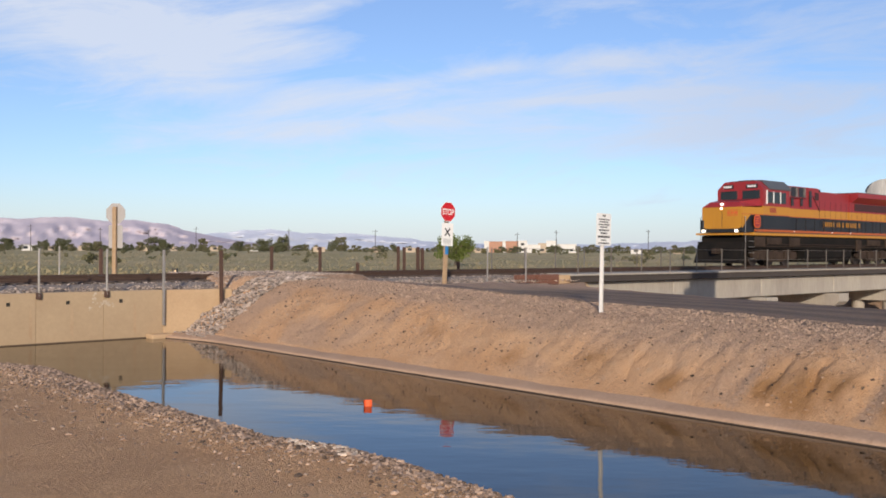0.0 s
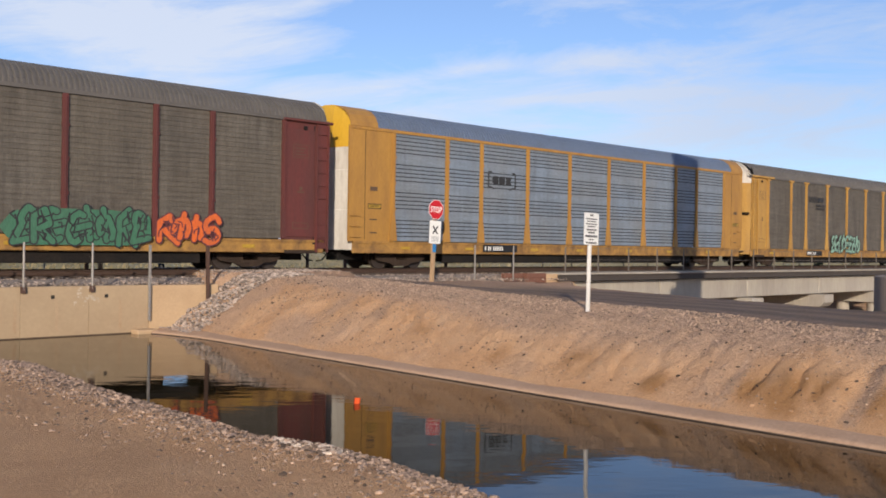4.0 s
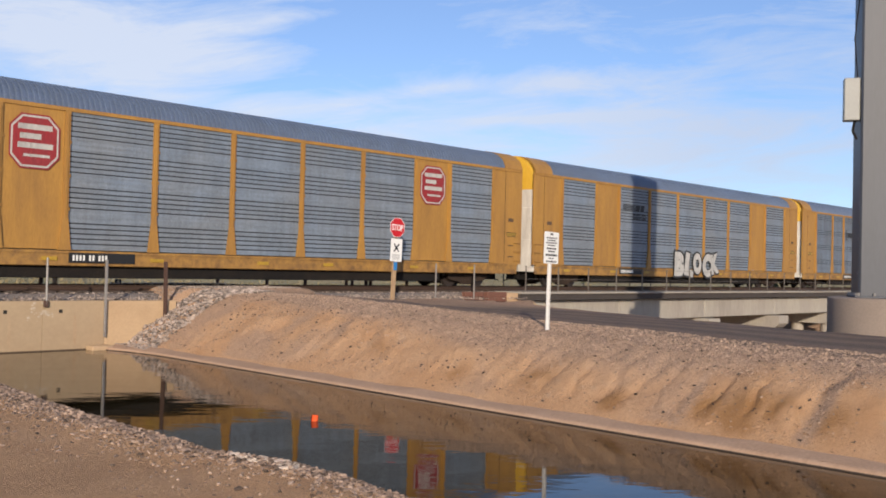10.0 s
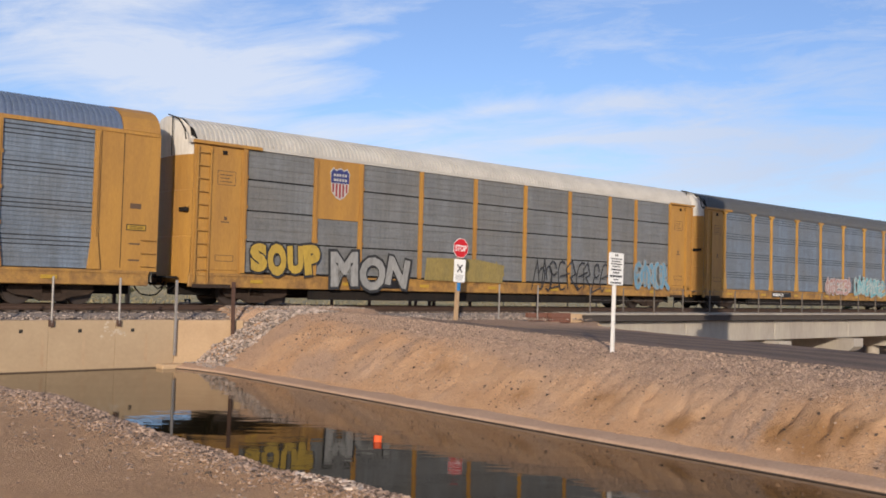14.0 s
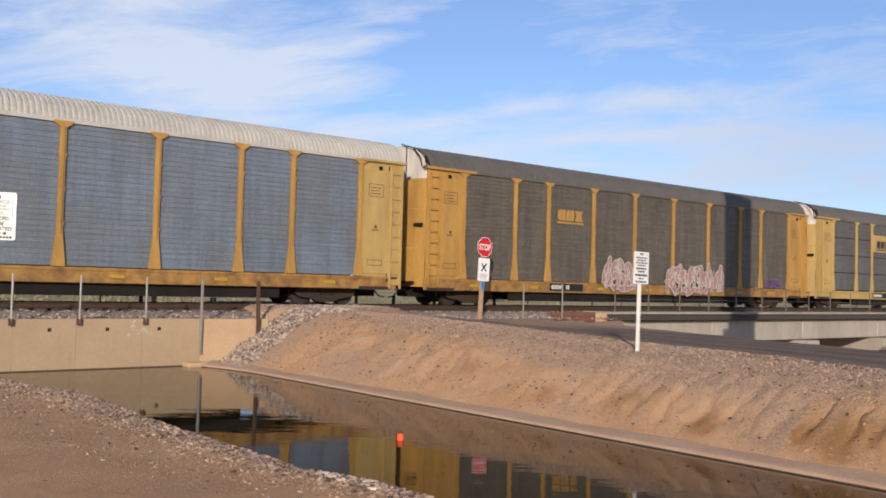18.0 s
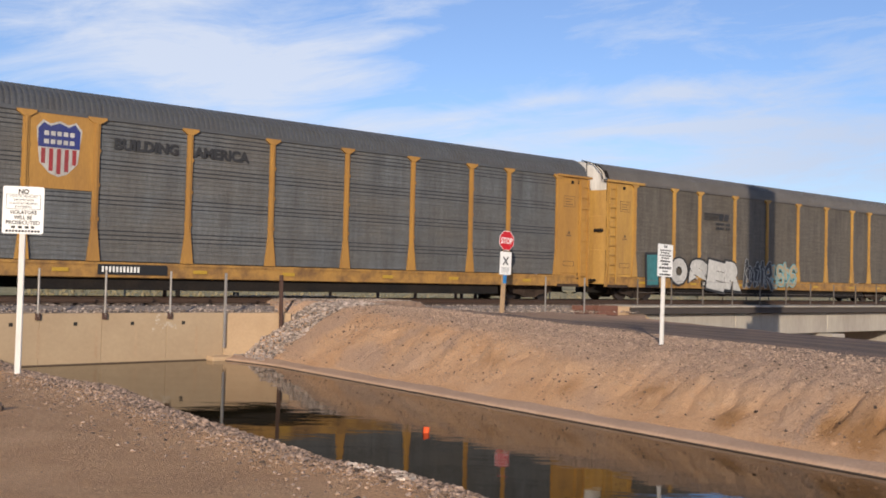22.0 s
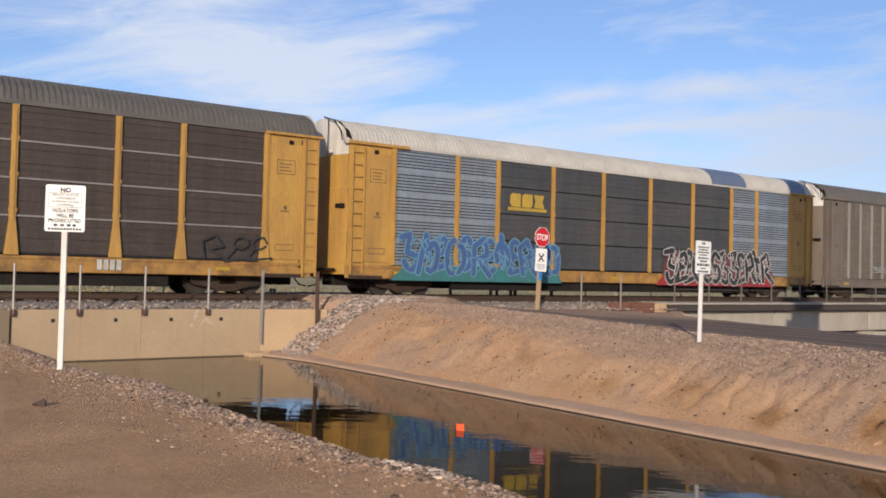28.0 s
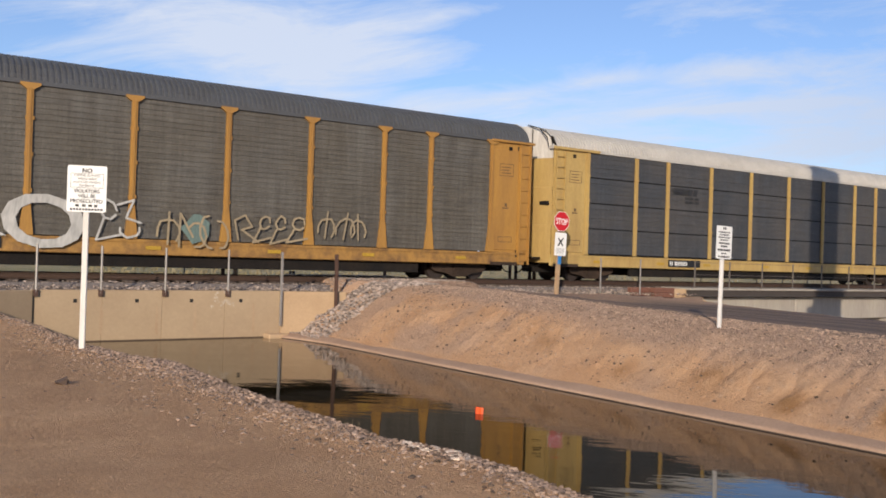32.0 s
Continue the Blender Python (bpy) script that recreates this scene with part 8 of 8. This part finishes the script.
def make_loco():
    t = thing("locomotive", "red, yellow and black diesel locomotive with lit headlights", "locomotive", at_track(2 * PITCH))
    mats = (L_RED, L_YEL, L_BLK, L_ORG)
    part("underframe", Build().box(-21.3, -1.42, 1.05, -0.9, 1.42, 1.82, chamfer=0.03).mesh("underframe", L_GRIME), t, "grimy black frame")
    sill = Build().box(-20.6, -1.52, 1.84, -0.95, 1.52, 2.0, 1).box(-20.3, -1.525, 2.0, -0.95, 1.525, 2.06, 2).box(-20.3, -1.52, 2.06, -0.95, 1.52, 2.19, 3)
    part("walkway_sill", sill.mesh("walkway_sill", L_RED, L_YEL, L_BLK, L_ORG), t, "yellow and orange walkway edge")
    # long hood
    hood = part("long_hood", Build().box(-16.3, -0.9, 2.19, -1.2, 0.9, 4.25).mesh("long_hood", L_BLK), t, "long hood in red, yellow and black bands")
    for x0, x1, y, top in ((-16.4, -11.9, 1.02, 5.02), (-11.9, -7.6, 0.98, 4.82), (-7.6, -1.1, 1.02, 4.30)):
        for a, e, mat in BANDS:
            part("hood_panel", Build().box(x0, -y, a, x1, y, min(e, top)).mesh("hood_panel", mat), hood)
    rad = Build().prism([(-1.50, 4.62), (-1.02, 4.25), (1.02, 4.25), (1.50, 4.62), (1.50, 4.93), (-1.50, 4.93)], "x", -7.4, -0.85)
    part("radiator_wing", rad.mesh("radiator_wing", L_RED), t, "flared red radiator wing at the rear")
    part("radiator_grille", Build().box(-6.9, -1.05, 3.72, -1.6, -0.99, 4.22).mesh("radiator_grille", material("dark_grille", (0.05, 0.015, 0.016), 0.7, grain=0.3, scale=30)), t)
    part("radiator_top", Build().box(-7.2, -1.4, 4.935, -1.0, 1.4, 4.98).mesh("radiator_top", L_GREY), t)
    # cabinet openings and doors behind the cab
    for x in (-16.38, -15.44, -14.48):
        part("vent_opening", Build().box(x, -1.06, 4.34, x + 0.78, -1.0, 4.96).mesh("vent_opening", L_BLK), t, "dark vent opening")
        for i in range(2):
            part("vent_bar", Build().box(x + 0.56 + 0.16 * i, -1.095, 4.36, x + 0.60 + 0.16 * i, -1.061, 4.94).mesh("vent_bar", GALV), t, "pale upright bar")
        part("vent_ledge", Build().box(x - 0.03, -1.16, 4.28, x + 0.82, -1.02, 4.335, chamfer=0.01).mesh("vent_ledge", L_RED), t)
    for x, z0, z1 in ((-16.82, 3.78, 4.86), (-15.46, 3.78, 4.30), (-14.30, 3.80, 4.30), (-13.20, 3.75, 4.82)):
        part("vent_flap", Build().box(x, -1.10, z0, x + 0.26, -1.021, z1, chamfer=0.01).mesh("vent_flap", L_BLK), t, "dark upright duct cover")
    part("hood_door", Build().box(-12.42, -1.045, 4.24, -11.92, -1.02, 4.73).mesh("hood_door", material("dark_grille", (0.05, 0.015, 0.016), 0.7, grain=0.3, scale=30)), t, "dark grille door")
    part("cable_run", Build().path([(-13.0, -1.035, 4.7), (-12.3, -1.035, 4.1), (-11.75, -1.035, 3.5)], 0.018, 5).mesh("cable_run", L_BLK), t)
    for i in range(14):
        x = -11.7 + 0.74 * i
        part("door_seam", Build().box(x, -1.028 if x > -7.6 else -0.988, 2.3, x + 0.012, -1.018 if x > -7.6 else -0.978, 4.2).mesh("door_seam", L_BLK), t)
    part("horn", Build().tube((-10.95, -0.3, 4.75), (-10.45, -0.3, 4.95), 0.06, 0.15).tube((-10.75, 0, 4.66), (-10.75, 0, 4.9), 0.05).tube((-10.9, 0.2, 4.85), (-10.4, 0.2, 5.0), 0.05, 0.13).mesh("horn", L_BLK), t, "black air horn")
    part("exhaust_stack", Build().box(-9.4, -0.6, 4.66, -8.3, 0.6, 4.82, chamfer=0.03).mesh("exhaust_stack", L_GREY), t)
    # cab
    cab = Build()
    for slot, (a, e, mat) in enumerate(BANDS):
        cab.box(-19.5, -1.48, a, -16.45, 1.48, min(e, 4.55), (2, 3, 1, 0)[slot])
    cab.prism([(-1.48, 4.55), (1.48, 4.55), (1.48, 4.66), (1.0, 5.12), (-1.0, 5.12), (-1.48, 4.66)], "x", -19.5, -16.45, 0)
    cabp = part("cab", cab.mesh("cab", *mats), t, "wide red cab")
    part("cab_roof", Build().prism([(-1.53, 4.62), (-1.02, 5.13), (1.02, 5.13), (1.53, 4.62), (1.53, 4.70), (1.04, 5.21), (-1.04, 5.21), (-1.53, 4.70)][::-1], "x", -18.9, -16.3).mesh("cab_roof", L_GREY), t, "grey cab roof")
    for x0, x1 in ((-19.05, -18.4), (-18.3, -17.6), (-17.5, -16.9)):
        w = part("cab_window", Build().box(x0, -1.50, 3.80, x1, -1.47, 4.48).mesh("cab_window", L_GLASS), cabp, "dark side window")
    part("window_frame", Build().box(-19.15, -1.53, 3.72, -19.07, -1.48, 4.56).box(-18.39, -1.52, 3.8, -18.31, -1.48, 4.5).box(-17.59, -1.52, 3.8, -17.51, -1.48, 4.5).mesh("window_frame", SIGNW), cabp, "pale window frames")
    for y in (-0.72, 0.72):
        part("windshield", Build().box(-19.53, y - 0.55, 3.98, -19.09, y + 0.55, 4.56, chamfer=0.015).mesh("windshield", L_GLASS), cabp, "dark windshield")
    for y in (-0.78, 0.78):
        part("number_board", Build().box(-19.54, y - 0.36, 4.70, -19.08, y + 0.30 * (1 if y < 0 else 0.6) + 0.06, 4.94).mesh("number_board", L_BLK), cabp, "black number board with pale bars")
        for dy in (-0.26, -0.12, 0.02, 0.16):
            part("number_bar", Build().box(-19.55, y + dy, 4.76, -19.542, y + dy + 0.11, 4.88).mesh("number_bar", SIGNW), cabp)
    part("beacon", Build().box(-18.9, -0.5, 5.13, -18.3, 0.5, 5.24, chamfer=0.03).mesh("beacon", L_GREY), t)
    # nose
    nose = Build()
    nf = -21.45

    def lofted(z0, z1, slot):
        """A ring of the nose between two heights: it narrows towards the front."""
        v = [(nf, -1.28, z0), (nf, 1.28, z0), (-19.5, 1.475, z0), (-19.5, -1.475, z0), (nf, -1.28, z1), (nf, 1.28, z1), (-19.5, 1.475, z1), (-19.5, -1.475, z1)]
        nose.add(v, [(0, 4, 5, 1), (1, 5, 6, 2), (2, 6, 7, 3), (3, 7, 4, 0)], slot)
    lofted(2.0, 3.05, 2)
    lofted(3.05, 3.10, 3)
    lofted(3.10, 3.50, 1)
    nose.add([(nf, -1.28, 3.50), (nf, 1.28, 3.50), (-19.5, 1.475, 3.60), (-19.5, -1.475, 3.60), (nf + 0.22, -0.95, 3.80), (nf + 0.22, 0.95, 3.80), (-19.5, 1.30, 4.05), (-19.5, -1.30, 4.05)], [(4, 7, 6, 5), (0, 4, 5, 1), (1, 5, 6, 2), (3, 7, 4, 0)], 0)
    nose.add([(nf - 0.008, -1.10, 2.22), (nf - 0.008, 1.10, 2.22), (nf - 0.008, 1.27, 2.5), (nf - 0.008, 1.27, 3.49), (nf - 0.008, -1.27, 3.49), (nf - 0.008, -1.27, 2.35)], [(0, 5, 4, 3, 2, 1)], 1)
    nose.add([(nf + 0.0, -1.29, 2.22), (nf + 0.78, -1.362, 3.06), (nf + 0.0, -1.29, 3.06)], [(0, 1, 2)], 1)
    part("nose", nose.mesh("nose", *mats), t, "broad sloping nose with a yellow front")
    part("nose_door", Build().box(-21.485, -0.02, 2.3, -21.46, 0.50, 3.3, chamfer=0.008).mesh("nose_door", L_YEL), t, "yellow nose door")
    part("nose_seam", Build().box(-21.490, -0.045, 2.3, -21.462, -0.025, 3.3).mesh("nose_seam", L_BLK), t)
    part("nose_emblem", Build().box(-21.475, -1.05, 2.98, -21.46, -0.35, 3.02).box(-21.475, -1.05, 3.28, -21.46, -0.35, 3.32).box(-21.475, -1.02, 3.06, -21.46, -0.82, 3.24).box(-21.475, -0.76, 3.06, -21.46, -0.60, 3.24).box(-21.475, -0.54, 3.06, -21.46, -0.38, 3.24).mesh("nose_emblem", C["orange"]), t, "orange bars of an emblem")
    for z in (3.42, 3.66):
        part("headlight", Build().tube((-21.52, 0, z), (-21.2, 0, z), 0.07, sides=14).mesh("headlight", L_LIGHT), t, "lit headlight")
    for y in (-1.05, 1.05):
        part("ditch_light", Build().tube((-21.74, y, 2.08), (-21.55, y, 2.08), 0.085, sides=14).mesh("ditch_light", L_LIGHT), t, "lit ditch light")
        part("lamp_housing", Build().tube((-21.56, y, 2.08), (-21.35, y, 2.08), 0.15, 0.09, sides=12).mesh("lamp_housing", L_BLK), t)
    # side emblem, number and name as plain shapes
    k = lambda a: [(-20.14 - 0.36 * a, 2.66 - 0.22 * a), (-20.14 - 0.22 * a, 2.66 - 0.38 * a), (-20.14 + 0.22 * a, 2.66 - 0.38 * a), (-20.14 + 0.36 * a, 2.66 - 0.22 * a), (-20.14 + 0.36 * a, 2.66 + 0.22 * a), (-20.14 + 0.22 * a, 2.66 + 0.38 * a), (-20.14 - 0.22 * a, 2.66 + 0.38 * a), (-20.14 - 0.36 * a, 2.66 + 0.22 * a)]
    shape(k(1.0), -1.485, C["orange"], t, "side_emblem", "orange eight-sided emblem")
    shape(k(0.82), -1.49, C["red"], t, "side_emblem_face")
    part("emblem_bars", Build().box(-20.36, -1.499, 2.80, -19.94, -1.4945, 2.86).box(-20.36, -1.499, 2.66, -20.02, -1.4945, 2.72).box(-20.36, -1.499, 2.52, -19.92, -1.4945, 2.58).mesh("emblem_bars", C["orange"]), t)
    blocks(-18.72, 3.22, 4, 0.30, L_RED, t, "cab_number", -1.485, seed=9, gap=0.3)
    x = -11.3
    for n_ in (6, 4, 8):
        for i in range(n_):
            part("name_bar", cached("name_bar", lambda: Build().box(0, -0.004, 0, 0.17, 0, 0.32).mesh("name_bar", L_YEL)), t).location = (x, -1.03, 2.54)
            x += 0.27
        x += 0.24
    # fuel tank, air tanks
    part("fuel_tank", Build().prism([(-1.35, 1.3), (-1.35, 0.55), (-1.05, 0.20), (1.05, 0.20), (1.35, 0.55), (1.35, 1.3)], "x", -14.3, -8.0).mesh("fuel_tank", L_GRIME), t, "black fuel tank")
    for x0, x1, z0, z1 in ((-20.4, -19.3, 1.15, 1.75), (-19.0, -17.4, 1.3, 1.72), (-16.4, -15.2, 1.2, 1.75), (-7.6, -6.9, 0.9, 1.7), (-5.9, -4.0, 1.3, 1.72), (-3.2, -1.9, 1.2, 1.75)):
        part("equipment_box", Build().box(x0, -1.52, z0, x1, -1.42, z1, chamfer=0.03).box(x0 + 0.1, -1.54, z0 + 0.1, x1 - 0.1, -1.52, z1 - 0.1, chamfer=0.005).mesh("equipment_box", M_TRUCK), t, "grimy equipment box under the walkway")
    for z in (1.18, 1.30):
        part("pipe", Build().path([(-20.2, -1.46, z), (-14.5, -1.47, z + 0.03), (-8.0, -1.46, z), (-1.8, -1.46, z + 0.02)], 0.025, 6).mesh("pipe", M_TRUCK), t)
    for x0 in (-16.0, -11.2, -8.6):
        part("white_mark", Build().box(x0, -1.528, 2.11, x0 + 0.16, -1.5255, 2.17).mesh("white_mark", SIGNW), t)
    part("air_tank", Build().tube((-14.2, -1.25, 1.45), (-9.0, -1.25, 1.45), 0.16, sides=12).mesh("air_tank", L_GRIME), t)
    # pilot, steps, coupler
    pil = Build().prism([(-22.05, 0.18), (-21.35, 0.18), (-21.35, 1.45), (-21.62, 1.45), (-21.75, 0.85)], "y", -1.45, 1.45)
    part("pilot", pil.mesh("pilot", L_GRIME), t, "black snowplough pilot")
    part("coupler_front", Build().box(-22.3, -0.16, 0.72, -21.5, 0.16, 1.05, chamfer=0.04).mesh("coupler_front", M_TRUCK), t)
    part("coupler_rear", Build().box(-0.9, -0.16, 0.72, 0.1, 0.16, 1.05, chamfer=0.04).mesh("coupler_rear", M_TRUCK), t)
    part("end_sheet", Build().box(-0.9, -1.5, 0.5, -0.8, 1.5, 1.85).mesh("end_sheet", L_GRIME), t)
    for x0 in (-21.2, -1.5):
        for i in range(4):
            part("step", Build().box(x0, -1.56, 0.45 + 0.34 * i, x0 + 0.62, -1.30, 0.48 + 0.34 * i).mesh("step", L_GRIME), t)
            part("step_edge", Build().box(x0, -1.575, 0.45 + 0.34 * i, x0 + 0.62, -1.562, 0.472 + 0.34 * i).mesh("step_edge", GALV), t, "white step edge")
    part("front_deck", Build().box(-21.75, -1.5, 1.84, -20.61, 1.5, 1.95).mesh("front_deck", L_YEL), t, "yellow front platform edge")
    # handrails
    stan = cached("stanchion", lambda: Build().box(-0.025, -1.50, 1.95, 0.025, -1.45, 2.98).mesh("stanchion", L_BLK))
    for i in range(13):
        part("stanchion", stan, t).location.x = -15.6 + 1.17 * i
    part("handrail", Build().tube((-16.4, -1.475, 2.98), (-1.2, -1.475, 2.98), 0.02, sides=6).mesh("handrail", L_BLK), t)
    part("handrail", Build().tube((-16.4, 1.475, 2.98), (-1.2, 1.475, 2.98), 0.02, sides=6).mesh("handrail", L_BLK), t)
    for y in (-1.45, 1.45):
        part("grab_rail", Build().path([(-21.35, y, 0.75), (-21.35, y, 2.9), (-21.3, y * 0.97, 2.9), (-21.25, y * 0.8, 2.9)], 0.018).mesh("grab_rail", GALV), t, "pale grab rail")
    part("end_box", Build().box(-1.0, -0.9, 2.0, -0.8, 0.9, 2.9).mesh("end_box", L_BLK), t)
    part("mirror_post", Build().box(-21.5, 1.15, 2.0, -21.2, 1.4, 2.75, chamfer=0.03).mesh("mirror_post", L_BLK), t)
    # six-wheel trucks
    frame_side = cached("loco_side_frame", lambda: Build().prism([(-2.55, 0.55), (-2.3, 0.38), (-1.2, 0.42), (-0.9, 0.25), (0.9, 0.25), (1.2, 0.42), (2.3, 0.38), (2.55, 0.55), (2.5, 0.85), (1.2, 1.0), (0.6, 0.88), (-0.6, 0.88), (-1.2, 1.0), (-2.5, 0.85)], "y", -0.1, 0.1).box(-0.25, -0.16, 0.45, 0.25, 0.14, 0.95, chamfer=0.03).box(-2.05, -0.16, 0.42, -1.65, 0.14, 0.8, chamfer=0.03).box(1.65, -0.16, 0.42, 2.05, 0.14, 0.8, chamfer=0.03).tube((-1.0, -0.17, 0.95), (-1.0, -0.17, 0.4), 0.07).tube((1.0, -0.17, 0.95), (1.0, -0.17, 0.4), 0.07).mesh("side_frame", M_TRUCK))
    for x in (-17.6, -4.4):
        tr = part("truck", Build().box(-2.4, -0.9, 0.55, 2.4, 0.9, 1.1, chamfer=0.05).mesh("truck", L_GRIME), t, "grimy six-wheel truck")
        tr.location.x = x
        for y in (-1.12, 1.12):
            part("side_frame", frame_side, tr).location.y = y
        for ax in (-1.85, 0, 1.85):
            for y, turn in ((-0.755, 0), (0.755, 180)):
                w = part("wheel", wheel_mesh(0.53), tr)
                w.location, w.rotation_euler = (ax, y, 0.53), (0, 0, radians(turn))
    t.scale = (1, 1, 0.967)
    return t


LOCO = make_loco()


# ---- what moves ----
SLIP = ((0, 1.02), (2, 1.02), (3, 0.89), (6, 0.45), (8, 0.33), (10, 0.31), (11, 0.14), (12, 0.08), (13, -0.02), (14, -0.15), (16.5, -0.33), (18, -0.40), (19, -0.43), (20, -0.40), (21, -0.29),
        (22, -0.33), (23, 0.58), (24, 0.58), (25, 0.64), (27.5, 0.37), (29, 0.27), (30, 0.26), (31, 0.03), (32, -0.10))      # small unevenness of the train's speed


def train_rows(place):
    return [(t, at_track(TRAIN0 + place + slip - SPEED * t)) for t, slip in SLIP]


def motions():
    for k, w in WAGONS.items():
        walk(w, train_rows(k * PITCH))
    rng = random.Random(4)
    base = FLAG.matrix_basis.copy()
    walk(FLAG, [(0.8 * k, base @ pose(0, 0, 0, rng.uniform(-4, 4), rng.uniform(-4, 4), rng.uniform(-35, 35))) for k in range(41)])
    walk(LOCO, train_rows(2 * PITCH))


motions()
